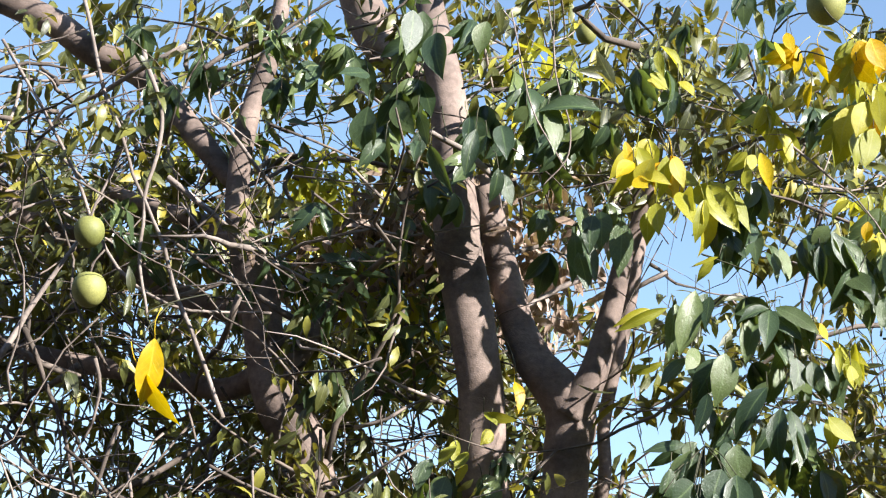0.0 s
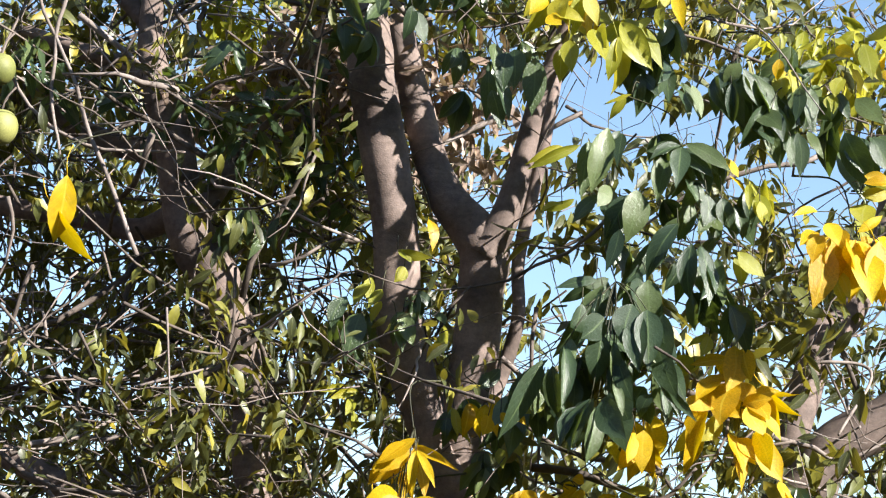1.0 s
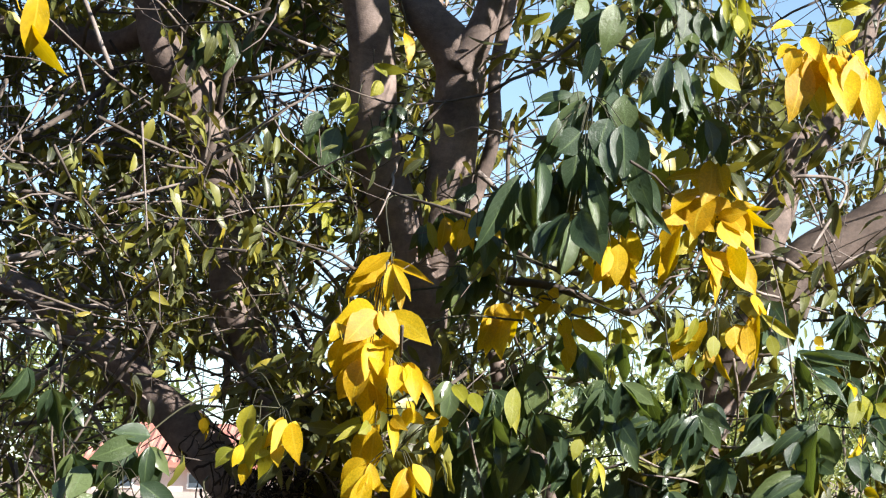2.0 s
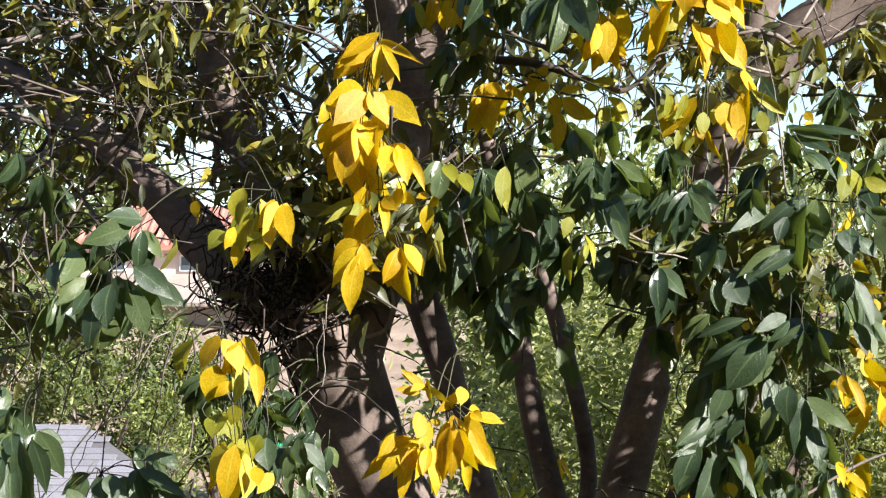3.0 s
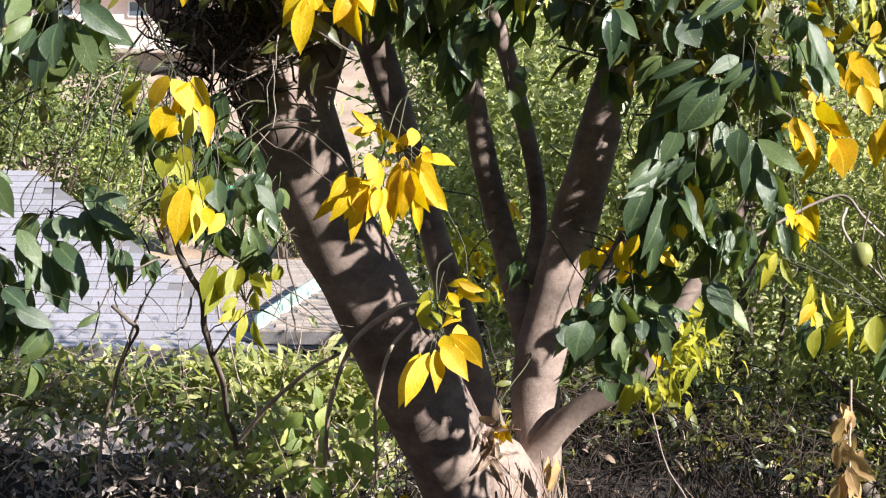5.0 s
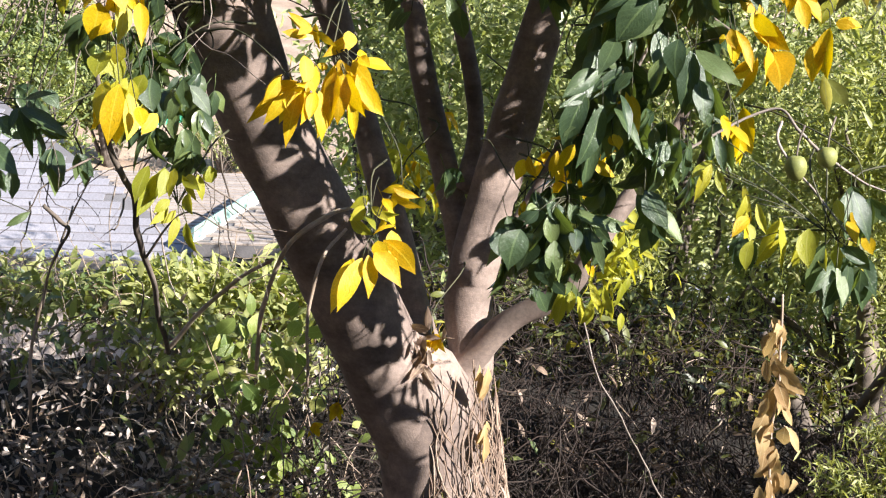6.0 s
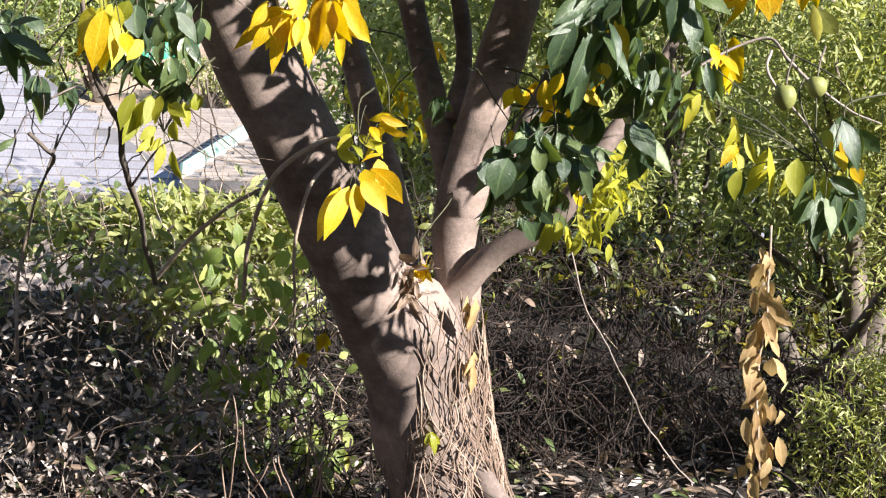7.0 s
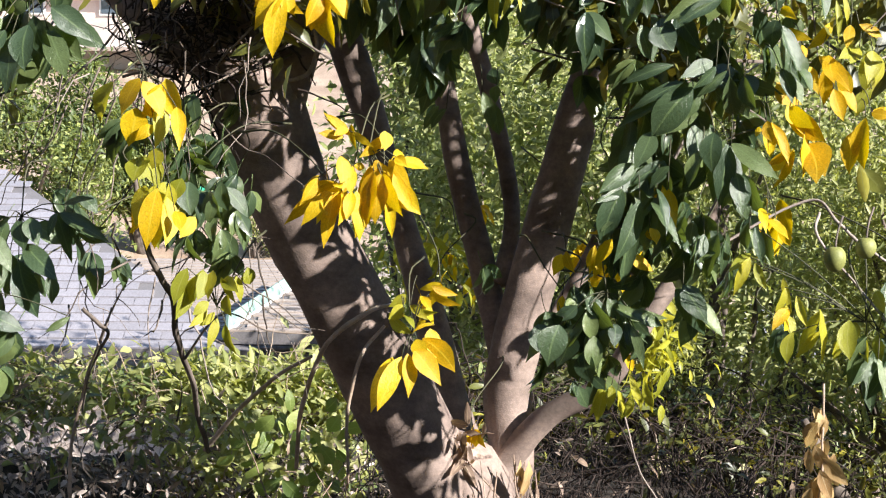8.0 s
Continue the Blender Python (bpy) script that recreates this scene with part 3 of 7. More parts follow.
# yellow shoots
shoot((-0.845, 4, 2.528), 1, "blade", 1.1, 0.002)
shoot((-0.846, 4.01, 2.484), 1, "blade", 0.9, 0.002)
shoot((-0.695, 5, 3.596), 1, "yellow", 0.7, 0.03)
shoot((-0.475, 5, 3.101), 2, "yellow", 0.7, 0.05)
shoot((-0.667, 5.1, 3.265), 2, "olive", 0.7, 0.05)
shoot((0.328, 4.35, 2.083), 2, "yellow", 0.9, 0.02)
shoot((-0.118, 4.45, 2.574), 1, "blade", 0.6, 0.005)
shoot((0.018, 4.45, 2.173), 1, "pair", 0.8, 0.02)
shoot((-0.543, 4.5, 1.736), 1, "blade", 0.5, 0.01)
shoot((0.583, 5.3, 1.034), 4, "yellow", 0.9, 0.06)
shoot((0.722, 5.2, 1.102), 4, "yellow", 0.9, 0.06)
shoot((0.694, 5.2, 0.988), 2, "yellow", 0.8, 0.04)
shoot((0.159, 4.6, 0.97), 1, "yellow", 0.7, 0.02)
shoot((0.156, 4.2, 1.024), 1, "yellow", 0.6, 0.01)
shoot((0.274, 5.4, 0.944), 3, "yellow", 0.7, 0.07)
shoot((0.904, 4.5, 1.128), 2, "yellow", 0.8, 0.03)
shoot((0.588, 5.4, 0.97), 4, "yellow", 0.8, 0.06)
shoot((0.251, 4.7, 0.611), 2, "yellow", 0.5, 0.03)
shoot((0.295, 4.65, 0.235), 1, "olive", 0.5, 0.01)
shoot((-0.014, 5.1, 0.328), 1, "yellow", 0.5, 0.01)
shoot((0.042, 5.1, 0.373), 1, "yellow", 0.5, 0.01)

shoot((-0.169, 4.18, 1.922), 2, "yellow", 0.85, 0.03)
shoot((-0.188, 4.18, 1.818), 2, "yellow", 0.85, 0.03)
shoot((-0.176, 4.16, 1.606), 1, "yellow", 0.8, 0.015)
shoot((-0.074, 4.06, 1.228), 1, "yellow", 0.8, 0.012)
shoot((0.038, 4.06, 1.256), 1, "yellow", 0.85, 0.012)
shoot((0.529, 4.28, 2.156), 2, "yellow", 0.95, 0.04)
shoot((0.763, 4.15, 2.447), 2, "yellow", 1.0, 0.035)
shoot((-0.42, 3.98, 1.23), 1, "olive", 0.9, 0.02)

# green shoots
shoot((-0.35, 4.24, 3.341), 3, size=1.1, spread=0.05)
shoot((-0.202, 4.14, 3.296), 1, size=0.9, spread=0.005)
shoot((-0.418, 4.24, 3.162), 4, size=1.1, spread=0.05)
shoot((-0.184, 4.34, 3.121), 3, size=1.0, spread=0.05)
shoot((0.002, 4.34, 3.191), 2, size=1.1, spread=0.04)
shoot((-0.289, 4.44, 3.1), 3, size=1.0, spread=0.05)
shoot((0.165, 4.34, 3.233), 3, size=0.9, spread=0.06)
shoot((0.323, 4.29, 2.957), 2, size=1.0, spread=0.03)
shoot((0.383, 4.29, 2.882), 2, size=1.0, spread=0.03)
shoot((0.557, 4.24, 2.871), 4, size=1.0, spread=0.06)
shoot((0.514, 4.24, 3.188), 4, size=1.0, spread=0.07)
shoot((0.362, 4.44, 3.424), 4, size=0.9, spread=0.09)
shoot((0.032, 4.44, 2.972), 4, size=1.0, spread=0.06)
shoot((0.403, 4.14, 2.665), 2, size=1.0, spread=0.03)
shoot((0.478, 4.29, 2.581), 3, size=1.0, spread=0.05)
shoot((0.665, 4.24, 2.819), 4, size=0.95, spread=0.06)
shoot((0.448, 4.24, 2.423), 3, size=1.0, spread=0.05)
shoot((0.287, 4.29, 2.418), 3, size=1.1, spread=0.05)
shoot((0.261, 4.24, 2.252), 3, size=1.05, spread=0.035)
shoot((0.168, 4.24, 2.191), 2, size=1.05, spread=0.03)
shoot((0.075, 4.29, 2.173), 2, size=1.2, spread=0.03)
shoot((-0.046, 4.54, 2.204), 2, size=0.8, spread=0.04)
shoot((-0.485, 4.64, 2.59), 3, size=0.8, spread=0.06)
shoot((-0.177, 4.54, 2.406), 4, size=0.8, spread=0.06)
shoot((-0.289, 4.54, 2.352), 3, size=0.9, spread=0.05)
shoot((-0.566, 4.64, 2.338), 3, size=0.8, spread=0.06)
shoot((0.014, 4.44, 2.043), 3, size=0.9, spread=0.05)
shoot((-0.638, 4.09, 1.66), 2, size=1.05, spread=0.03)
shoot((-0.737, 4.09, 1.602), 2, size=1.0, spread=0.03)
shoot((-0.69, 4.09, 1.508), 2, size=1.05, spread=0.03)
shoot((-0.601, 4.09, 1.549), 3, size=1.05, spread=0.04)
shoot((-0.809, 4.24, 1.776), 3, size=0.9, spread=0.05)
shoot((0.057, 4.54, 1.703), 3, size=1.1, spread=0.04)
shoot((0.059, 4.54, 1.604), 3, size=1.1, spread=0.04)
shoot((0.186, 4.54, 1.83), 3, size=1.1, spread=0.04)
shoot((0.149, 4.59, 1.48), 2, size=1.1, spread=0.03)
shoot((0.317, 4.54, 1.87), 3, size=0.9, spread=0.06)
shoot((0.482, 4.44, 1.757), 3, size=0.95, spread=0.05)
shoot((0.731, 4.19, 1.683), 2, size=1.05, spread=0.02)
shoot((0.759, 4.29, 1.85), 3, size=0.95, spread=0.06)
shoot((0.485, 4.34, 1.54), 3, size=1.05, spread=0.05)
shoot((0.744, 4.19, 1.489), 3, size=1.1, spread=0.04)
shoot((0.867, 4.24, 1.78), 3, size=0.95, spread=0.05)
shoot((-0.722, 4.14, 1.101), 3, size=0.95, spread=0.035)
shoot((-0.66, 4.14, 1.044), 2, size=0.95, spread=0.025)
shoot((-0.568, 4.14, 1.175), 2, size=0.75, spread=0.02)
shoot((-0.82, 4.04, 1.225), 3, size=1.05, spread=0.035)
shoot((-0.781, 4.09, 1.011), 3, size=1.0, spread=0.04)
shoot((-0.807, 4.09, 0.975), 3, size=1.0, spread=0.04)
shoot((-0.74, 4.09, 0.906), 2, size=0.95, spread=0.03)
shoot((-0.858, 4.09, 1.31), 3, size=1.0, spread=0.04)
shoot((-0.522, 4.19, 1.372), 2, size=1.0, spread=0.03)
shoot((-0.343, 4.24, 1.253), 4, size=0.85, spread=0.05)
shoot((0.615, 4.19, 1.452), 4, size=1.2, spread=0.05)
shoot((0.602, 4.34, 1.292), 4, size=1.05, spread=0.055)
shoot((0.58, 4.44, 1.187), 3, size=1.05, spread=0.04)
shoot((0.703, 4.24, 1.119), 2, size=1.0, spread=0.03)
shoot((0.647, 4.29, 1.194), 3, size=1.05, spread=0.05)
shoot((1.053, 4.09, 0.906), 2, size=1.05, spread=0.025)
shoot((1.083, 4.09, 1.044), 1, size=1.0, spread=0.01)
shoot((0.88, 4.24, 0.924), 1, size=0.8, spread=0.01)
shoot((-0.547, 4.24, 1.08), 2, size=0.8, spread=0.04)


shoot((-0.328, 4.34, 1.244), 4, size=0.9, spread=0.05)
shoot((-0.362, 4.39, 1.318), 3, size=0.9, spread=0.05)
shoot((-0.297, 4.39, 1.174), 2, size=0.8, spread=0.04)

shoot((-0.357, 4.30, 1.220), 4, size=0.8, spread=0.05)
shoot((-0.324, 4.35, 1.299), 4, size=0.8, spread=0.05)
shoot((-0.274, 4.40, 1.223), 3, size=0.8, spread=0.05)
shoot((-0.345, 4.30, 1.148), 3, size=0.8, spread=0.05)
shoot((-0.302, 4.35, 1.107), 3, size=0.8, spread=0.05)
shoot((-0.408, 4.35, 1.263), 3, size=0.8, spread=0.05)

# dark hanging sprays between the limbs
shoot((0.007, 4.42, 1.662), 3, size=1.10, spread=0.045)
shoot((0.080, 4.45, 1.614), 3, size=1.10, spread=0.045)
shoot((0.147, 4.45, 1.504), 3, size=1.10, spread=0.045)
shoot((-0.017, 4.35, 1.732), 3, size=1.10, spread=0.045)
shoot((0.175, 4.40, 1.686), 3, size=1.10, spread=0.045)
shoot((0.266, 4.50, 1.602), 2, size=1.10, spread=0.045)
shoot((0.102, 4.35, 1.720), 3, size=1.10, spread=0.045)
shoot((0.450, 4.50, 1.565), 3, size=0.95, spread=0.050)
shoot((0.494, 4.45, 1.614), 3, size=0.95, spread=0.050)
# the far side of the right-hand sprays, added as dark backing and to shade the limb
shoot((0.574, 4.50, 1.565), 3, size=1.10, spread=0.060)
shoot((0.673, 4.50, 1.454), 3, size=1.10, spread=0.060)
shoot((0.619, 4.55, 1.302), 3, size=1.10, spread=0.060)
shoot((0.758, 4.50, 1.602), 3, size=1.10, spread=0.060)
shoot((0.821, 4.50, 1.380), 3, size=1.10, spread=0.060)
shoot((0.686, 4.50, 1.207), 2, size=1.10, spread=0.060)
shoot((0.551, 4.50, 1.207), 2, size=1.10, spread=0.060)
# sprays that hang before the limbs
shoot((0.156, 4.20, 1.682), 2, size=1.00, spread=0.045)
shoot((0.123, 4.25, 1.602), 1, size=1.00, spread=0.045)
shoot((0.310, 4.12, 1.748), 3, size=1.00, spread=0.045)
shoot((0.387, 4.10, 1.725), 3, size=1.00, spread=0.045)
shoot((0.443, 4.10, 1.792), 3, size=1.00, spread=0.045)
shoot((0.344, 4.12, 1.815), 2, size=1.00, spread=0.045)
shoot((0.499, 4.10, 1.713), 3, size=1.00, spread=0.045)
# dark sprays high in the crown
shoot((-0.651, 4.45, 3.331), 3, size=0.95, spread=0.060)
shoot((-0.357, 4.35, 3.338), 3, size=0.95, spread=0.060)
shoot((-0.907, 4.50, 3.276), 3, size=0.95, spread=0.060)
shoot((-0.603, 4.45, 3.416), 3, size=0.95, spread=0.060)
shoot((-1.023, 4.50, 3.402), 3, size=0.95, spread=0.060)
shoot((-0.196, 4.30, 3.134), 3, size=0.95, spread=0.060)
shoot((-0.071, 4.30, 3.096), 3, size=0.95, spread=0.060)
shoot((-0.010, 4.30, 3.189), 3, size=0.95, spread=0.060)
# sprays low before the right-hand limb
shoot((0.412, 4.28, 0.980), 3, size=0.90, spread=0.045)
shoot((0.470, 4.30, 0.919), 3, size=0.90, spread=0.045)
shoot((0.517, 4.32, 0.977), 3, size=0.90, spread=0.045)
shoot((0.537, 4.30, 0.885), 2, size=0.90, spread=0.045)
shoot((0.405, 4.30, 0.893), 3, size=0.90, spread=0.045)
shoot((0.629, 4.30, 1.185), 3, size=0.90, spread=0.045)
shoot((0.704, 4.30, 1.117), 3, size=0.90, spread=0.045)
shoot((0.605, 4.35, 1.084), 3, size=0.90, spread=0.045)
shoot((0.681, 4.35, 1.027), 2, size=0.90, spread=0.045)
# yellowing sprays high in the crown
shoot((0.591, 4.05, 3.207), 3, "olive", 0.90, 0.040)
shoot((0.619, 4.10, 3.114), 3, "olive", 0.90, 0.040)
shoot((0.574, 4.15, 3.169), 2, "yellow", 0.90, 0.040)
shoot((0.619, 4.08, 3.245), 2, "yellow", 0.90, 0.040)
shoot((0.127, 4.30, 3.073), 3, "olive", 0.90, 0.040)
shoot((0.214, 4.30, 3.049), 2, "yellow", 0.90, 0.040)
shoot((0.393, 4.25, 3.074), 3, "olive", 0.90, 0.040)
shoot((0.474, 4.30, 3.342), 2, "yellow", 0.90, 0.040)
shoot((0.308, 4.25, 2.970), 2, "olive", 0.90, 0.040)

# leaflets that can be told apart, from stalk to tip
LEAFLETS = {}
for kind, material in (("yellow", YELLOW), ("green", LEAF_PART), ("olive", OLIVE)):
    for k in range(12):
        g = rng(500 + k)
        b = fine_blade(0.4, g.uniform(0.0, 0.6), g.uniform(-0.08, 0.25), 600 + k, g.uniform(-0.08, 0.08))
        ob = mesh_object("leaflet", b, FINE_LOOPS, FINE_SIZES, material, uv=FINE_UV)
        LEAFLETS[kind, k] = ob.data
        bpy.data.objects.remove(ob)
leaflet_count = 0
BESIDE = {"green": 2, "yellow": 1, "olive": 1}  # further leaflets hung behind each


def hang(kind, foot, tip, wide, g):
    """One leaflet from foot to tip."""
    along = tip - foot
    long = float(np.linalg.norm(along))
    turn = frames_of(along[None], np.array([[g.normal(0.1, 0.5), -1, g.normal(0.25, 0.4)]]))[0]
    ob = new("leaflet", LEAFLETS[kind, int(g.integers(12))])
    ob.matrix_basis = Matrix.LocRotScale(Vector(foot), Matrix(turn.tolist()).to_quaternion(), Vector((wide / 0.4, long * 1.12, long)))
    attach(ob, tree)
    tagged(ob, {"green": "", "yellow": "bright yellow leaflet", "olive": "yellow-green fading leaflet"}[kind])


def leaflets(kind, rows, hub=None):
    """Hanging leaflets; a row is the foot, the tip and the width. Thin stalks run from the hub, or from just above, to each foot."""
    global leaflet_count
    for row in rows:
        leaflet_count += 1
        g = rng(3000 + leaflet_count)
        foot, tip, wide = np.array(row[:3]), np.array(row[3:6]), row[6]
        tip = tip + (0, g.normal(0, 0.018), 0)
        hang(kind, foot, tip, wide * {"green": 1.16, "yellow": 1.14, "olive": 1.16}[kind], g)
        for k in range(BESIDE[kind]):
            if g.uniform() > (0.8 if foot[0] > 0 or kind != "green" else 0.2):
                continue
            near = foot + g.normal(0, 1, 3) * (0.016, 0.008, 0.016) + (0, 0.022 + 0.03 * k, 0)
            hang(kind, near, near + (tip - foot) * g.uniform(0.8, 1.05) + g.normal(0, 1, 3) * (0.02, 0.012, 0.012), wide * g.uniform(1.0, 1.3), g)
        top = np.array(hub) if hub is not None else foot + (g.normal(0, 0.012), 0.03, g.uniform(0.03, 0.06))
        bow = (foot + top) / 2 + (0, -0.006, 0.012)
        stalk_lines.append(smooth_line([(*top, 0.0013), (*bow, 0.0011), (*foot, 0.001)], 3))
    if hub is not None:
        g = rng(5000 + leaflet_count)
        end = np.array(hub)
        rise = np.array([g.normal(0, 0.1), g.uniform(0.1, 0.25), g.uniform(0.06, 0.18)])
        stalk_lines.append(smooth_line([(*(end + rise), 0.0028), (*(end + rise * 0.5 + (g.normal(0, 0.03), 0, 0.04)), 0.002), (*end, 0.0014)], 4))


leaflets("yellow", [
    (-0.128, 4.1, 2.075, -0.199, 4.088, 2.022, 0.04), (-0.128, 4.1, 2.05, -0.133, 4.088, 1.968, 0.02), (-0.125, 4.1, 2.05, -0.091, 4.088, 1.978, 0.016),
    (-0.161, 4.1, 1.963, -0.228, 4.088, 1.931, 0.052), (-0.155, 4.1, 1.955, -0.21, 4.088, 1.892, 0.052), (-0.15, 4.1, 1.956, -0.111, 4.088, 1.891, 0.047),
    (-0.166, 4.1, 1.893, -0.169, 4.088, 1.825, 0.038), (-0.183, 4.1, 1.898, -0.209, 4.088, 1.824, 0.04), (-0.149, 4.1, 1.899, -0.139, 4.088, 1.848, 0.034),
    (-0.165, 4.1, 1.87, -0.197, 4.088, 1.779, 0.047), (-0.171, 4.1, 1.859, -0.221, 4.088, 1.784, 0.045)], (-0.134, 4.14, 2.097))
leaflets("yellow", [
    (-0.154, 4.1, 1.859, -0.13, 4.088, 1.823, 0.027), (-0.159, 4.1, 1.82, -0.149, 4.088, 1.757, 0.031), (-0.108, 4.1, 1.849, -0.118, 4.088, 1.792, 0.038),
    (-0.097, 4.1, 1.838, -0.071, 4.088, 1.79, 0.038), (-0.072, 4.1, 1.825, -0.037, 4.088, 1.768, 0.02), (-0.158, 4.1, 1.767, -0.173, 4.088, 1.729, 0.034),
    (-0.153, 4.1, 1.724, -0.165, 4.088, 1.636, 0.038), (-0.118, 4.1, 1.747, -0.095, 4.088, 1.725, 0.025), (-0.127, 4.1, 1.738, -0.111, 4.088, 1.677, 0.022),
    (-0.082, 4.1, 1.765, -0.095, 4.088, 1.727, 0.022)], (-0.135, 4.14, 1.874))
leaflets("yellow", [
    (-0.022, 4.08, 1.748, -0.011, 4.068, 1.73, 0.02), (-0.027, 4.08, 1.733, -0.032, 4.068, 1.68, 0.027), (-0.166, 4.08, 1.647, -0.214, 4.068, 1.574, 0.036),
    (-0.16, 4.08, 1.639, -0.18, 4.068, 1.525, 0.038), (-0.16, 4.08, 1.654, -0.142, 4.068, 1.601, 0.027), (-0.087, 4.08, 1.646, -0.112, 4.068, 1.581, 0.034),
    (-0.082, 4.08, 1.649, -0.067, 4.068, 1.544, 0.04), (-0.076, 4.08, 1.654, -0.047, 4.068, 1.597, 0.034)], (-0.106, 4.12, 1.68))
leaflets("olive", [
    (-0.164, 4.12, 1.747, -0.247, 4.108, 1.712, 0.016), (-0.18, 4.12, 1.73, -0.23, 4.108, 1.695, 0.014), (-0.384, 4.12, 1.727, -0.418, 4.108, 1.664, 0.034),
    (-0.163, 4.12, 1.736, -0.183, 4.108, 1.713, 0.023)])
leaflets("yellow", [
    (-0.327, 4, 1.738, -0.359, 3.988, 1.683, 0.028), (-0.322, 4, 1.733, -0.343, 3.988, 1.672, 0.028), (-0.311, 4, 1.727, -0.294, 3.988, 1.661, 0.037),
    (-0.335, 4, 1.683, -0.332, 3.988, 1.643, 0.026), (-0.404, 4, 1.683, -0.419, 3.988, 1.643, 0.026), (-0.48, 4, 1.733, -0.482, 3.988, 1.704, 0.02)], (-0.336, 4.04, 1.756))
leaflets("olive", [
    (-0.366, 4, 1.7, -0.392, 3.988, 1.636, 0.033), (-0.387, 4, 1.76, -0.397, 3.988, 1.694, 0.037), (-0.42, 4, 1.673, -0.452, 3.988, 1.645, 0.033),
    (-0.355, 4, 1.673, -0.375, 3.988, 1.656, 0.022)])
leaflets("yellow", [
    (0.096, 4.36, 2, 0.057, 4.348, 1.938, 0.031), (0.096, 4.36, 2, 0.113, 4.348, 1.961, 0.033), (0.089, 4.36, 1.982, 0.058, 4.348, 1.902, 0.031),
    (0.117, 4.36, 1.988, 0.1, 4.348, 1.891, 0.041), (0.137, 4.36, 2.001, 0.142, 4.348, 1.964, 0.017), (0.135, 4.36, 1.989, 0.117, 4.348, 1.915, 0.029),
    (0.206, 4.36, 2.008, 0.164, 4.348, 1.982, 0.024), (0.218, 4.36, 2.004, 0.2, 4.348, 1.971, 0.026), (0.237, 4.36, 1.976, 0.238, 4.348, 1.927, 0.031),
    (0.237, 4.36, 1.942, 0.253, 4.348, 1.884, 0.024), (0.249, 4.36, 1.969, 0.298, 4.348, 1.933, 0.033), (0.243, 4.36, 1.978, 0.287, 4.348, 1.992, 0.019)], (0.172, 4.4, 2.019))
leaflets("olive", [
    (0.346, 4.45, 1.957, 0.33, 4.438, 1.919, 0.022), (0.352, 4.45, 1.957, 0.346, 4.438, 1.895, 0.032), (0.358, 4.45, 1.957, 0.385, 4.438, 1.926, 0.022),
    (0.341, 4.45, 1.871, 0.335, 4.438, 1.82, 0.029), (0.321, 4.45, 2.012, 0.371, 4.438, 2.016, 0.022)], (0.352, 4.5, 1.986))
leaflets("yellow", [
    (0.52, 4.2, 2.292, 0.501, 4.188, 2.202, 0.053), (0.537, 4.2, 2.287, 0.549, 4.188, 2.224, 0.044), (0.527, 4.2, 2.218, 0.491, 4.188, 2.135, 0.058),
    (0.516, 4.2, 2.228, 0.445, 4.188, 2.208, 0.021), (0.493, 4.2, 2.218, 0.443, 4.188, 2.182, 0.035), (0.537, 4.2, 2.216, 0.549, 4.188, 2.168, 0.035),
    (0.467, 4.2, 2.168, 0.431, 4.188, 2.064, 0.037), (0.439, 4.2, 2.158, 0.424, 4.188, 2.108, 0.025), (0.536, 4.2, 2.17, 0.59, 4.188, 2.181, 0.028),
    (0.548, 4.2, 2.17, 0.576, 4.188, 2.111, 0.044), (0.571, 4.2, 2.147, 0.615, 4.188, 2.108, 0.028), (0.559, 4.2, 2.112, 0.587, 4.188, 2.039, 0.048),
    (0.525, 4.2, 2.1, 0.564, 4.188, 2.053, 0.035)], (0.543, 4.25, 2.2))
leaflets("yellow", [
    (0.507, 4.2, 2.111, 0.53, 4.188, 2.031, 0.044), (0.493, 4.2, 2.157, 0.523, 4.188, 2.144, 0.023), (0.317, 4.2, 2.107, 0.303, 4.188, 2.048, 0.035),
    (0.334, 4.2, 2.113, 0.33, 4.188, 2.031, 0.037), (-0.156, 4.2, 2.069, -0.206, 4.188, 2.018, 0.037), (-0.13, 4.2, 2.054, -0.113, 4.188, 1.97, 0.025),
    (-0.127, 4.2, 2.052, -0.14, 4.188, 1.981, 0.021)])
leaflets("olive", [
    (0.47, 4.22, 2.265, 0.408, 4.208, 2.227, 0.037), (0.495, 4.22, 2.148, 0.447, 4.208, 2.097, 0.035), (0.44, 4.22, 2.247, 0.404, 4.208, 2.262, 0.028),
    (0.47, 4.22, 2.313, 0.451, 4.208, 2.269, 0.023)])
leaflets("yellow", [
    (0.514, 4.2, 1.96, 0.482, 4.188, 1.889, 0.035), (0.572, 4.2, 1.949, 0.58, 4.188, 1.893, 0.039), (0.595, 4.2, 1.954, 0.603, 4.188, 1.87, 0.028),
    (0.579, 4.2, 1.914, 0.587, 4.188, 1.874, 0.028), (0.606, 4.2, 1.961, 0.612, 4.188, 1.877, 0.014), (0.611, 4.2, 2.015, 0.621, 4.188, 1.974, 0.03),
    (0.524, 4.2, 1.902, 0.517, 4.188, 1.857, 0.023), (0.538, 4.2, 1.894, 0.558, 4.188, 1.838, 0.016)], (0.539, 4.22, 2))
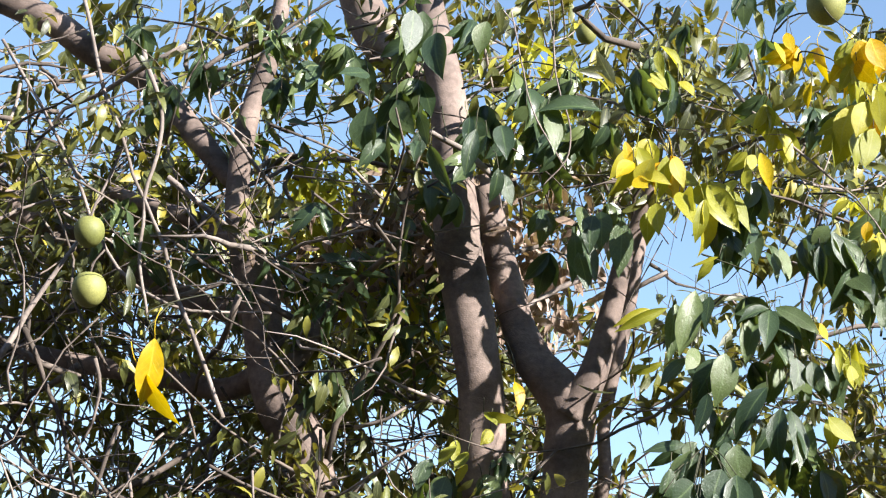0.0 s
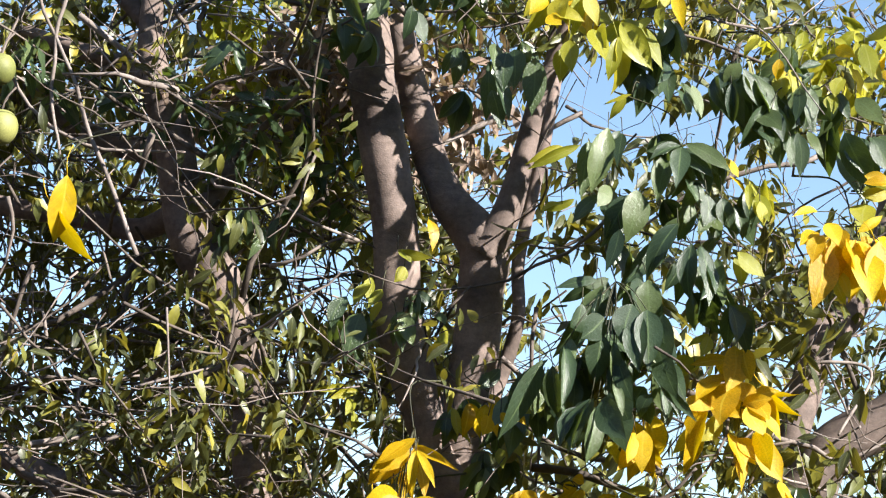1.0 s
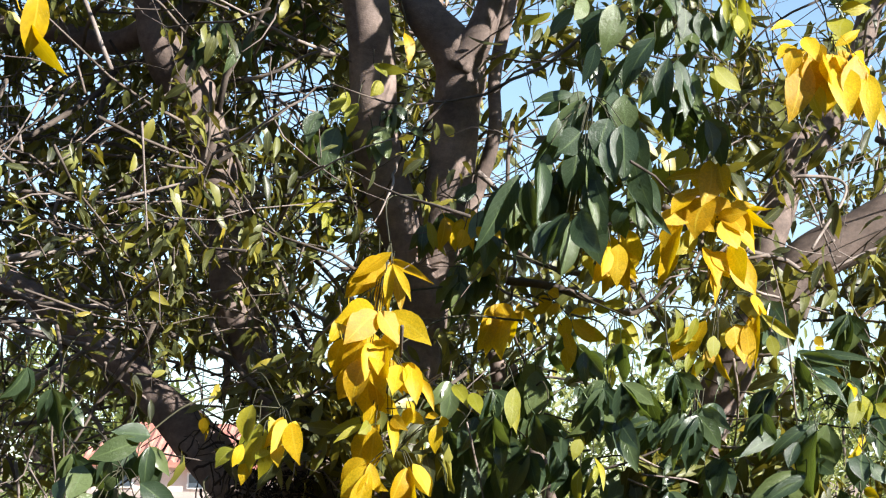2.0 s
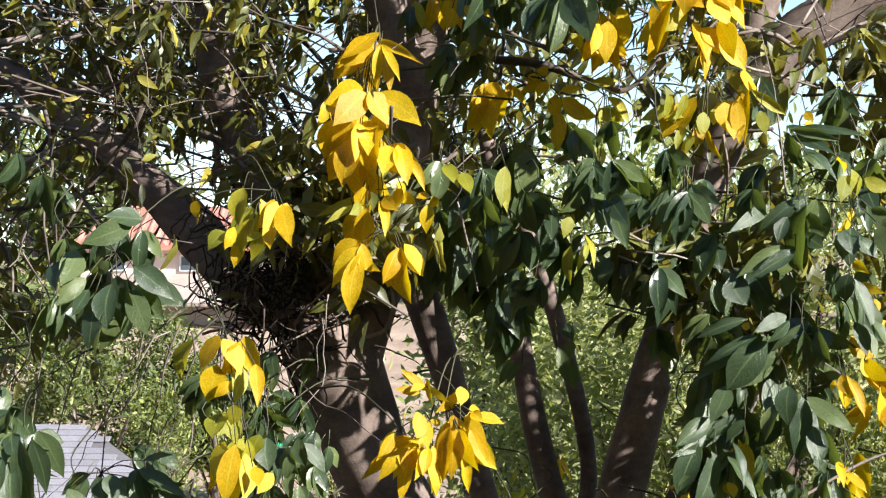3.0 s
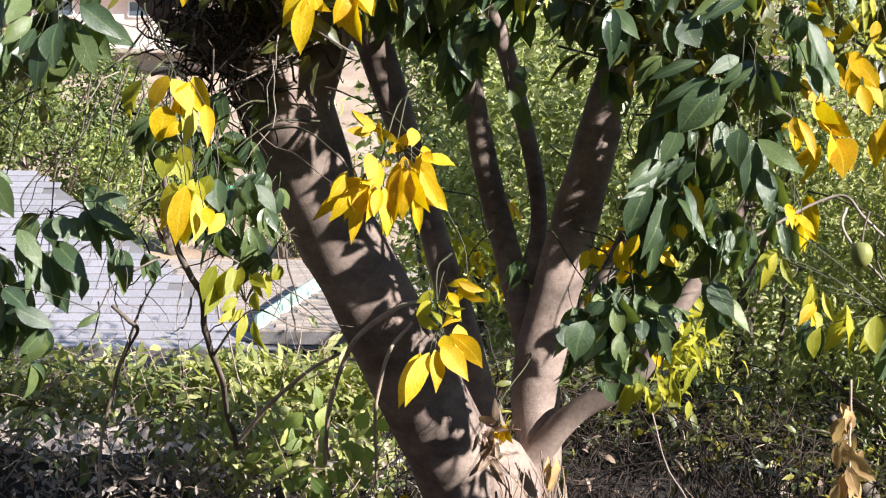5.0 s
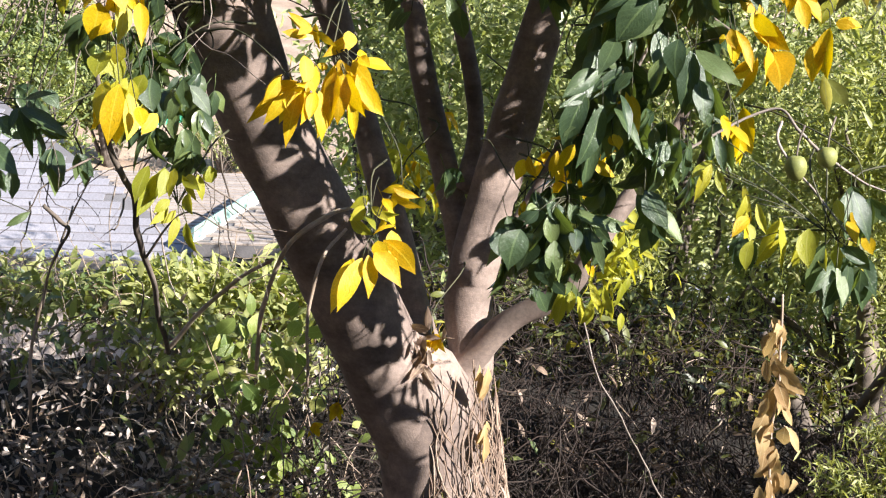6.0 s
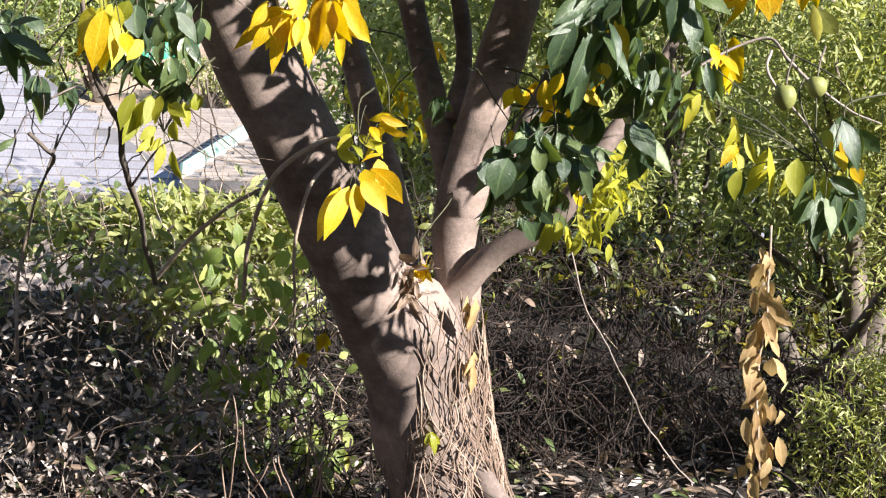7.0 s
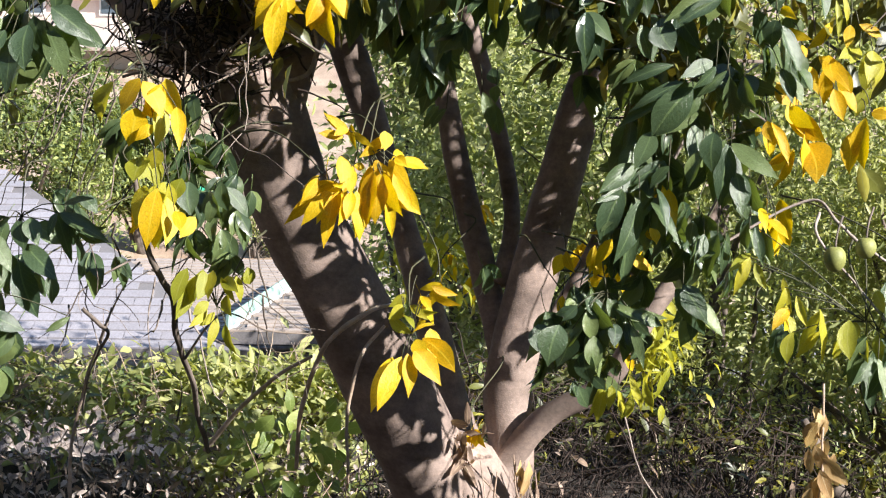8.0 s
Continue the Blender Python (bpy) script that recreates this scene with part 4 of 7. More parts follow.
leaflets("olive", [
    (0.494, 4.2, 1.966, 0.47, 4.188, 1.91, 0.018), (0.468, 4.2, 1.947, 0.438, 4.188, 1.914, 0.025), (0.491, 4.2, 1.934, 0.46, 4.188, 1.907, 0.021),
    (0.53, 4.2, 1.929, 0.528, 4.188, 1.88, 0.025), (0.508, 4.2, 1.888, 0.494, 4.188, 1.846, 0.018), (0.127, 4.2, 2.193, 0.113, 4.188, 2.147, 0.028),
    (0.258, 4.2, 2.087, 0.278, 4.188, 2.059, 0.021)])
leaflets("yellow", [
    (0.317, 4.34, 2.152, 0.34, 4.328, 2.067, 0.052), (0.3, 4.34, 2.14, 0.287, 4.328, 2.108, 0.024), (0.012, 4.34, 2.177, 0.006, 4.328, 2.134, 0.029),
    (0.029, 4.34, 2.184, 0.042, 4.328, 2.146, 0.024), (0.125, 4.34, 2.215, 0.137, 4.328, 2.178, 0.024)])
leaflets("yellow", [
    (0.683, 4.05, 2.477, 0.657, 4.038, 2.354, 0.055), (0.68, 4.05, 2.495, 0.657, 4.038, 2.443, 0.033), (0.689, 4.05, 2.52, 0.705, 4.038, 2.472, 0.033),
    (0.702, 4.05, 2.483, 0.711, 4.038, 2.414, 0.042), (0.734, 4.05, 2.486, 0.749, 4.038, 2.424, 0.051), (0.748, 4.05, 2.484, 0.778, 4.038, 2.438, 0.044),
    (0.759, 4.05, 2.461, 0.766, 4.038, 2.365, 0.06), (0.791, 4.05, 2.485, 0.797, 4.038, 2.365, 0.06), (0.808, 4.05, 2.451, 0.815, 4.038, 2.343, 0.04),
    (0.748, 4.05, 2.502, 0.796, 4.038, 2.536, 0.018), (0.669, 4.05, 2.543, 0.622, 4.038, 2.53, 0.02), (0.763, 4.05, 2.603, 0.827, 4.038, 2.606, 0.027)], (0.749, 4.1, 2.525))
leaflets("olive", [
    (0.716, 4.08, 2.426, 0.731, 4.068, 2.365, 0.022), (0.764, 4.08, 2.587, 0.821, 4.068, 2.59, 0.029), (0.775, 4.08, 2.567, 0.763, 4.068, 2.523, 0.045),
    (0.512, 4.08, 2.463, 0.562, 4.068, 2.42, 0.034), (0.558, 4.08, 2.569, 0.567, 4.068, 2.525, 0.027)])
leaflets("yellow", [
    (0.579, 4.02, 3.243, 0.607, 4.008, 3.177, 0.042), (0.605, 4.02, 3.249, 0.632, 4.008, 3.189, 0.044), (0.101, 4.02, 3.016, 0.116, 4.008, 2.968, 0.022),
    (0.12, 4.02, 2.97, 0.088, 4.008, 2.937, 0.031), (0.376, 4.02, 2.996, 0.398, 4.008, 2.93, 0.026), (0.433, 4.02, 3.259, 0.443, 4.008, 3.214, 0.022),
    (0.483, 4.02, 3.151, 0.475, 4.008, 3.103, 0.017), (0.575, 4.02, 3.198, 0.614, 4.008, 3.155, 0.037)])
leaflets("olive", [
    (0.579, 4.05, 3.205, 0.568, 4.038, 3.159, 0.033), (0.6, 4.05, 3.12, 0.58, 4.038, 3.047, 0.042), (0.618, 4.05, 3.146, 0.621, 4.038, 3.052, 0.033),
    (0.611, 4.05, 3.061, 0.59, 4.038, 2.979, 0.038), (0.159, 4.05, 2.99, 0.142, 4.038, 2.923, 0.038), (0.2, 4.05, 2.991, 0.225, 4.038, 2.936, 0.033),
    (0.214, 4.05, 2.918, 0.236, 4.038, 2.846, 0.038), (0.131, 4.05, 2.953, 0.19, 4.038, 2.936, 0.029), (0.188, 4.05, 2.997, 0.17, 4.038, 2.911, 0.031),
    (0.353, 4.05, 3.006, 0.314, 4.038, 2.974, 0.027), (0.369, 4.05, 3, 0.347, 4.038, 2.963, 0.024), (0.166, 4.05, 2.893, 0.172, 4.038, 2.827, 0.033),
    (0.271, 4.05, 2.934, 0.33, 4.038, 2.842, 0.042)])
leaflets("yellow", [
    (-0.416, 3.85, 1.477, -0.446, 3.838, 1.416, 0.042), (-0.41, 3.85, 1.471, -0.377, 3.838, 1.41, 0.038), (-0.42, 3.85, 1.422, -0.436, 3.838, 1.357, 0.044),
    (-0.389, 3.85, 1.39, -0.419, 3.838, 1.364, 0.021), (-0.348, 3.85, 1.424, -0.34, 3.838, 1.353, 0.025), (-0.383, 3.85, 1.274, -0.4, 3.838, 1.174, 0.038),
    (-0.351, 3.85, 1.232, -0.341, 3.838, 1.199, 0.025)], (-0.411, 3.9, 1.489))
leaflets("olive", [
    (-0.465, 3.87, 1.469, -0.496, 3.858, 1.399, 0.036), (-0.38, 3.87, 1.434, -0.386, 3.858, 1.356, 0.032), (-0.403, 3.87, 1.331, -0.424, 3.858, 1.292, 0.04),
    (-0.381, 3.87, 1.347, -0.394, 3.858, 1.311, 0.03), (-0.406, 3.87, 1.278, -0.424, 3.858, 1.208, 0.032), (-0.364, 3.87, 1.283, -0.375, 3.858, 1.218, 0.03)], (-0.413, 3.92, 1.489))
leaflets("olive", [
    (-0.345, 4.05, 1.101, -0.367, 4.038, 1.039, 0.027), (-0.319, 4.05, 1.09, -0.354, 4.038, 1.023, 0.024), (-0.312, 4.05, 1.096, -0.324, 4.038, 1.046, 0.029),
    (-0.295, 4.05, 1.097, -0.302, 4.038, 1.047, 0.024), (-0.303, 4.05, 1.035, -0.33, 4.038, 1.013, 0.02), (-0.268, 4.05, 1.049, -0.261, 4.038, 1.015, 0.024),
    (-0.25, 4.05, 1.087, -0.242, 4.038, 1.038, 0.017), (-0.228, 4.05, 1.104, -0.22, 4.038, 1.072, 0.027), (-0.286, 4.05, 1.003, -0.302, 4.038, 0.947, 0.017),
    (-0.27, 4.05, 0.992, -0.257, 4.038, 0.932, 0.018)], (-0.291, 4.1, 1.019))
leaflets("yellow", [
    (-0.09, 3.98, 1.287, -0.122, 3.968, 1.238, 0.022), (-0.059, 3.98, 1.276, -0.094, 3.968, 1.262, 0.015), (-0.062, 3.98, 1.265, -0.116, 3.968, 1.201, 0.024),
    (-0.057, 3.98, 1.261, -0.076, 3.968, 1.163, 0.026), (-0.051, 3.98, 1.261, -0.061, 3.968, 1.207, 0.026), (-0.045, 3.98, 1.261, -0.042, 3.968, 1.207, 0.028),
    (-0.024, 3.98, 1.261, -0.031, 3.968, 1.218, 0.022), (-0.046, 3.98, 1.329, -0.042, 3.968, 1.268, 0.028), (-0.031, 3.98, 1.285, -0.055, 3.968, 1.275, 0.015),
    (-0.016, 3.98, 1.263, -0.01, 3.968, 1.174, 0.028)], (-0.022, 4, 1.31))
leaflets("yellow", [
    (0.017, 3.98, 1.301, 0.006, 3.968, 1.203, 0.033), (0.03, 3.98, 1.296, 0.021, 3.968, 1.209, 0.037), (0.035, 3.98, 1.296, 0.067, 3.968, 1.225, 0.035),
    (0.039, 3.98, 1.274, 0.054, 3.968, 1.181, 0.022), (0.056, 3.98, 1.301, 0.089, 3.968, 1.236, 0.024), (0.046, 3.98, 1.323, 0.085, 3.968, 1.273, 0.026),
    (0.059, 3.98, 1.329, 0.077, 3.968, 1.316, 0.02), (0.023, 3.98, 1.323, 0.017, 3.968, 1.301, 0.017), (-0.032, 3.98, 1.378, -0.075, 3.968, 1.408, 0.015),
    (-0.032, 3.98, 1.378, -0.057, 3.968, 1.37, 0.015), (-0.024, 3.98, 1.375, 0.013, 3.968, 1.35, 0.013), (0.037, 3.98, 1.378, 0.037, 3.968, 1.345, 0.024)], (0.006, 4, 1.333))
leaflets("yellow", [
    (0.077, 4.08, 0.925, 0.034, 4.068, 0.833, 0.034), (0.088, 4.08, 0.931, 0.09, 4.068, 0.853, 0.029), (0.101, 4.08, 0.939, 0.15, 4.068, 0.877, 0.038),
    (0.106, 4.08, 0.96, 0.118, 4.068, 0.923, 0.029), (0.116, 4.08, 1.045, 0.131, 4.068, 1.028, 0.018), (0.129, 4.08, 1.051, 0.187, 4.068, 1.031, 0.015),
    (0.142, 4.08, 0.989, 0.1, 4.068, 0.977, 0.011)], (0.096, 4.1, 0.968))
leaflets("olive", [
    (0.078, 4.1, 1.026, 0.052, 4.088, 1, 0.025), (0.093, 4.1, 1.025, 0.123, 4.088, 1.002, 0.016), (0.079, 4.1, 1.006, 0.1, 4.088, 0.986, 0.02)])
leaflets("green", [
    (0.245, 4.08, 2.323, 0.202, 4.068, 2.28, 0.051), (0.241, 4.08, 2.289, 0.229, 4.068, 2.199, 0.045), (0.268, 4.08, 2.289, 0.34, 4.068, 2.237, 0.034),
    (0.264, 4.08, 2.278, 0.269, 4.068, 2.2, 0.02), (0.269, 4.08, 2.249, 0.298, 4.068, 2.162, 0.031), (0.264, 4.08, 2.198, 0.282, 4.068, 2.132, 0.02),
    (0.165, 4.08, 2.265, 0.166, 4.068, 2.148, 0.029), (0.219, 4.08, 2.158, 0.175, 4.068, 2.069, 0.034), (0.247, 4.08, 2.164, 0.277, 4.068, 2.081, 0.049),
    (0.232, 4.08, 2.146, 0.22, 4.068, 2.041, 0.038), (0.301, 4.08, 2.352, 0.279, 4.068, 2.279, 0.049), (0.33, 4.08, 2.341, 0.331, 4.068, 2.223, 0.049),
    (0.347, 4.08, 2.285, 0.384, 4.068, 2.168, 0.042), (0.122, 4.08, 2.236, 0.044, 4.068, 2.09, 0.04)], (0.272, 4.15, 2.411))
leaflets("green", [
    (0.143, 4.1, 2.228, 0.153, 4.088, 2.121, 0.034), (0.341, 4.1, 2.174, 0.316, 4.088, 2.131, 0.031), (0.201, 4.1, 2.354, 0.19, 4.088, 2.281, 0.038),
    (0.372, 4.1, 2.243, 0.404, 4.088, 2.162, 0.029), (0.164, 4.1, 2.15, 0.171, 4.088, 2.076, 0.01)])
leaflets("green", [
    (0.252, 4.12, 2.729, 0.227, 4.108, 2.603, 0.047), (0.281, 4.12, 2.717, 0.269, 4.108, 2.64, 0.023), (0.402, 4.12, 2.693, 0.343, 4.108, 2.665, 0.025),
    (0.402, 4.12, 2.69, 0.389, 4.108, 2.601, 0.036), (0.413, 4.12, 2.696, 0.495, 4.108, 2.639, 0.032), (0.455, 4.12, 2.591, 0.446, 4.108, 2.526, 0.036),
    (0.485, 4.12, 2.584, 0.505, 4.108, 2.521, 0.036), (0.471, 4.12, 2.542, 0.439, 4.108, 2.508, 0.023), (0.425, 4.12, 2.488, 0.418, 4.108, 2.384, 0.036),
    (0.443, 4.12, 2.482, 0.453, 4.108, 2.362, 0.036), (0.461, 4.12, 2.447, 0.469, 4.108, 2.384, 0.027), (0.396, 4.12, 2.529, 0.332, 4.108, 2.428, 0.041),
    (0.311, 4.12, 2.598, 0.297, 4.108, 2.498, 0.052), (0.277, 4.12, 2.515, 0.252, 4.108, 2.427, 0.032)])
leaflets("green", [
    (0.241, 4.14, 2.59, 0.187, 4.128, 2.536, 0.025), (0.259, 4.14, 2.608, 0.234, 4.128, 2.561, 0.032), (0.233, 4.14, 2.412, 0.154, 4.128, 2.395, 0.023),
    (0.244, 4.14, 2.4, 0.178, 4.128, 2.278, 0.039), (0.337, 4.14, 2.414, 0.347, 4.128, 2.327, 0.052), (0.337, 4.14, 2.343, 0.359, 4.128, 2.246, 0.041),
    (0.358, 4.14, 2.25, 0.393, 4.128, 2.143, 0.034), (0.638, 4.14, 2.826, 0.647, 4.128, 2.762, 0.039), (0.567, 4.14, 2.813, 0.583, 4.128, 2.737, 0.034),
    (0.521, 4.14, 2.849, 0.502, 4.128, 2.784, 0.039), (0.667, 4.14, 2.815, 0.653, 4.128, 2.738, 0.039)])
leaflets("green", [
    (-0.701, 3.95, 1.635, -0.721, 3.938, 1.574, 0.043), (-0.594, 3.95, 1.685, -0.673, 3.938, 1.65, 0.041), (-0.682, 3.95, 1.581, -0.726, 3.938, 1.535, 0.03),
    (-0.666, 3.95, 1.549, -0.672, 3.938, 1.45, 0.037), (-0.677, 3.95, 1.56, -0.702, 3.938, 1.514, 0.024), (-0.634, 3.95, 1.571, -0.637, 3.938, 1.494, 0.041),
    (-0.624, 3.95, 1.588, -0.598, 3.938, 1.512, 0.041), (-0.592, 3.95, 1.604, -0.518, 3.938, 1.545, 0.041), (-0.597, 3.95, 1.561, -0.565, 3.938, 1.48, 0.041),
    (-0.639, 3.95, 1.614, -0.661, 3.938, 1.59, 0.019)], (-0.634, 4, 1.631))
leaflets("green", [
    (-0.723, 4, 1.173, -0.678, 3.988, 1.106, 0.035), (-0.697, 4, 1.129, -0.701, 3.988, 1.052, 0.022), (-0.684, 4, 1.118, -0.689, 3.988, 1.052, 0.022),
    (-0.668, 4, 1.195, -0.651, 3.988, 1.146, 0.035), (-0.642, 4, 1.201, -0.623, 3.988, 1.161, 0.035), (-0.679, 4, 1.201, -0.722, 3.988, 1.172, 0.022),
    (-0.664, 4, 1.118, -0.631, 3.988, 1.019, 0.044), (-0.653, 4, 1.151, -0.59, 3.988, 1.095, 0.039), (-0.607, 4, 1.09, -0.602, 3.988, 1.04, 0.026),
    (-0.587, 4, 1.212, -0.496, 3.988, 1.169, 0.028), (-0.591, 4, 1.212, -0.563, 3.988, 1.124, 0.022), (-0.576, 4, 1.228, -0.518, 3.988, 1.243, 0.014),
    (-0.591, 4, 1.212, -0.607, 3.988, 1.172, 0.016), (-0.548, 4, 1.162, -0.541, 3.988, 1.124, 0.022)], (-0.663, 4.03, 1.201))
leaflets("green", [
    (-0.801, 3.92, 1.274, -0.782, 3.908, 1.138, 0.045), (-0.816, 3.92, 1.236, -0.804, 3.908, 1.123, 0.036), (-0.779, 3.92, 1.274, -0.75, 3.908, 1.181, 0.036),
    (-0.779, 3.92, 1.279, -0.749, 3.908, 1.246, 0.028), (-0.749, 3.92, 1.063, -0.752, 3.908, 0.987, 0.041), (-0.738, 3.92, 1.068, -0.691, 3.908, 1.03, 0.034),
    (-0.764, 3.92, 1.068, -0.839, 3.908, 1.075, 0.019), (-0.753, 3.92, 1.063, -0.833, 3.908, 1.019, 0.03), (-0.717, 3.92, 1.03, -0.648, 3.908, 0.997, 0.034),
    (-0.79, 3.92, 1.009, -0.846, 3.908, 0.976, 0.03), (-0.555, 3.92, 1.022, -0.592, 3.908, 0.997, 0.014), (-0.834, 3.92, 1.236, -0.834, 3.908, 1.181, 0.032)], (-0.754, 3.95, 1.07))
leaflets("green", [
    (0.478, 4.08, 1.769, 0.497, 4.068, 1.706, 0.025), (0.492, 4.08, 1.774, 0.542, 4.068, 1.734, 0.022), (0.649, 4.08, 1.735, 0.567, 4.068, 1.684, 0.025),
    (0.704, 4.08, 1.746, 0.623, 4.068, 1.684, 0.025), (0.72, 4.08, 1.737, 0.704, 4.068, 1.617, 0.049), (0.682, 4.08, 1.713, 0.663, 4.068, 1.666, 0.025),
    (0.698, 4.08, 1.646, 0.616, 4.068, 1.594, 0.027), (0.682, 4.08, 1.635, 0.674, 4.068, 1.599, 0.034), (0.809, 4.08, 1.691, 0.807, 4.068, 1.644, 0.042),
    (0.805, 4.08, 1.601, 0.797, 4.068, 1.55, 0.038), (0.812, 4.08, 1.592, 0.849, 4.068, 1.488, 0.029), (0.816, 4.08, 1.506, 0.838, 4.068, 1.443, 0.031),
    (0.85, 4.08, 1.512, 0.876, 4.068, 1.466, 0.029), (0.688, 4.08, 1.507, 0.652, 4.068, 1.466, 0.025)])
leaflets("green", [
    (0.714, 4.1, 1.5, 0.661, 4.088, 1.449, 0.016), (0.719, 4.1, 1.489, 0.741, 4.088, 1.409, 0.034), (0.748, 4.1, 1.489, 0.764, 4.088, 1.431, 0.031),
    (0.631, 4.1, 1.478, 0.526, 4.088, 1.427, 0.022), (0.647, 4.1, 1.467, 0.578, 4.088, 1.375, 0.058), (0.579, 4.1, 1.601, 0.602, 4.088, 1.543, 0.049),
    (0.502, 4.1, 1.657, 0.534, 4.088, 1.599, 0.034), (0.692, 4.1, 1.377, 0.685, 4.088, 1.308, 0.043), (0.72, 4.1, 1.354, 0.707, 4.088, 1.24, 0.038),
    (0.726, 4.1, 1.356, 0.805, 4.088, 1.297, 0.034), (0.738, 4.1, 1.298, 0.747, 4.088, 1.218, 0.038), (0.766, 4.1, 1.287, 0.793, 4.088, 1.218, 0.038),
    (0.67, 4.1, 1.343, 0.645, 4.088, 1.274, 0.025)])
leaflets("green", [
    (0.68, 4.12, 1.308, 0.642, 4.108, 1.261, 0.02), (0.606, 4.12, 1.308, 0.569, 4.108, 1.268, 0.025), (0.583, 4.12, 1.262, 0.606, 4.108, 1.193, 0.025),
    (0.708, 4.12, 1.172, 0.695, 4.108, 1.091, 0.032), (0.681, 4.12, 1.172, 0.661, 4.108, 1.125, 0.025), (0.725, 4.12, 1.16, 0.724, 4.108, 1.091, 0.02),
    (0.771, 4.12, 1.183, 0.804, 4.108, 1.114, 0.023), (0.544, 4.12, 1.308, 0.473, 4.108, 1.261, 0.034), (0.515, 4.12, 1.262, 0.478, 4.108, 1.159, 0.041),
    (0.549, 4.12, 1.24, 0.503, 4.108, 1.125, 0.038), (0.641, 4.12, 1.069, 0.687, 4.108, 1.001, 0.041), (0.571, 4.12, 1.376, 0.536, 4.108, 1.309, 0.038)])
leaflets("yellow", [
    (0.618, 4.2, 1.256, 0.629, 4.188, 1.185, 0.021), (0.583, 4.2, 1.175, 0.593, 4.188, 1.145, 0.023), (0.505, 4.2, 1.152, 0.476, 4.188, 1.099, 0.023),
    (0.544, 4.2, 1.117, 0.589, 4.188, 1.088, 0.023), (0.837, 4.2, 1.198, 0.847, 4.188, 1.128, 0.028), (0.824, 4.2, 1.394, 0.858, 4.188, 1.324, 0.023),
    (0.856, 4.2, 1.431, 0.881, 4.188, 1.393, 0.032), (0.893, 4.2, 1.371, 0.898, 4.188, 1.289, 0.03), (0.876, 4.2, 1.417, 0.9, 4.188, 1.372, 0.028)])
leaflets("olive", [
    (0.756, 4.02, 1.138, 0.729, 4.008, 1.07, 0.022), (0.766, 4.02, 1.127, 0.782, 4.008, 1.084, 0.017), (0.827, 4.02, 1.079, 0.815, 4.008, 1.032, 0.02),
    (0.844, 4.02, 0.99, 0.836, 4.008, 0.934, 0.024), (0.85, 4.02, 1.063, 0.869, 4.008, 1.008, 0.015), (0.897, 4.02, 1.037, 0.908, 4.008, 0.936, 0.024),
    (0.957, 4.02, 1.016, 0.954, 4.008, 0.948, 0.033), (0.941, 4.02, 0.993, 0.935, 4.008, 0.937, 0.022), (1.02, 4.02, 0.99, 1.015, 4.008, 0.939, 0.024),
    (1.007, 4.02, 1.073, 1.013, 4.008, 1.039, 0.022), (0.991, 4.02, 0.978, 0.984, 4.008, 0.944, 0.018)], (0.996, 4.05, 1.007))
leaflets("green", [
    (0.986, 4, 0.986, 0.961, 3.988, 0.89, 0.024), (1.034, 4, 1.095, 1.072, 3.988, 1.011, 0.039), (1.026, 4, 0.987, 1.078, 3.988, 0.939, 0.031),
    (1.012, 4, 0.942, 1.017, 3.988, 0.874, 0.026), (1.036, 4, 0.954, 1.026, 3.988, 0.863, 0.026), (0.76, 4, 1.201, 0.775, 3.988, 1.136, 0.02)], (1.018, 4.03, 0.991))
leaflets("yellow", [
    (0.837, 4.02, 1.035, 0.803, 4.008, 1.006, 0.024), (1.073, 4.02, 1.002, 1.086, 4.008, 0.969, 0.022), (1.033, 4.02, 1.032, 1.045, 4.008, 0.995, 0.022),
    (0.804, 4.02, 1.203, 0.799, 4.008, 1.14, 0.02), (0.787, 4.02, 1.213, 0.82, 4.008, 1.178, 0.018)])
leaflets("green", [
    (0.432, 4.15, 1.019, 0.405, 4.138, 0.992, 0.018), (0.453, 4.15, 1.012, 0.466, 4.138, 0.954, 0.03), (0.467, 4.15, 0.96, 0.471, 4.138, 0.896, 0.034),
    (0.493, 4.15, 1.036, 0.517, 4.138, 0.996, 0.025), (0.512, 4.15, 0.985, 0.507, 4.138, 0.944, 0.025), (0.542, 4.15, 0.98, 0.562, 4.138, 0.905, 0.02),
    (0.541, 4.15, 1.009, 0.599, 4.138, 0.988, 0.025), (0.397, 4.15, 0.981, 0.376, 4.138, 0.911, 0.057), (0.423, 4.15, 0.973, 0.399, 4.138, 0.923, 0.034),
    (0.466, 4.15, 1.029, 0.501, 4.138, 0.972, 0.041), (0.448, 4.15, 0.925, 0.46, 4.138, 0.867, 0.041), (0.437, 4.15, 0.855, 0.462, 4.138, 0.809, 0.025)], (0.497, 4.2, 1.041))
leaflets("yellow", [
    (0.416, 4.3, 1.021, 0.414, 4.288, 0.982, 0.019), (0.422, 4.3, 1.115, 0.436, 4.288, 1.073, 0.021), (0.495, 4.3, 1.106, 0.482, 4.288, 1.063, 0.019),
    (0.545, 4.3, 0.905, 0.572, 4.288, 0.863, 0.019)])
leaflets("olive", [
    (0.553, 4.25, 0.865, 0.585, 4.238, 0.794, 0.019), (0.531, 4.25, 0.829, 0.539, 4.238, 0.769, 0.021), (0.518, 4.25, 0.84, 0.512, 4.238, 0.792, 0.019),
    (0.502, 4.25, 0.828, 0.49, 4.238, 0.768, 0.023), (-0.402, 4.25, 1.232, -0.41, 4.238, 1.167, 0.028), (-0.389, 4.25, 1.21, -0.376, 4.238, 1.163, 0.026)])
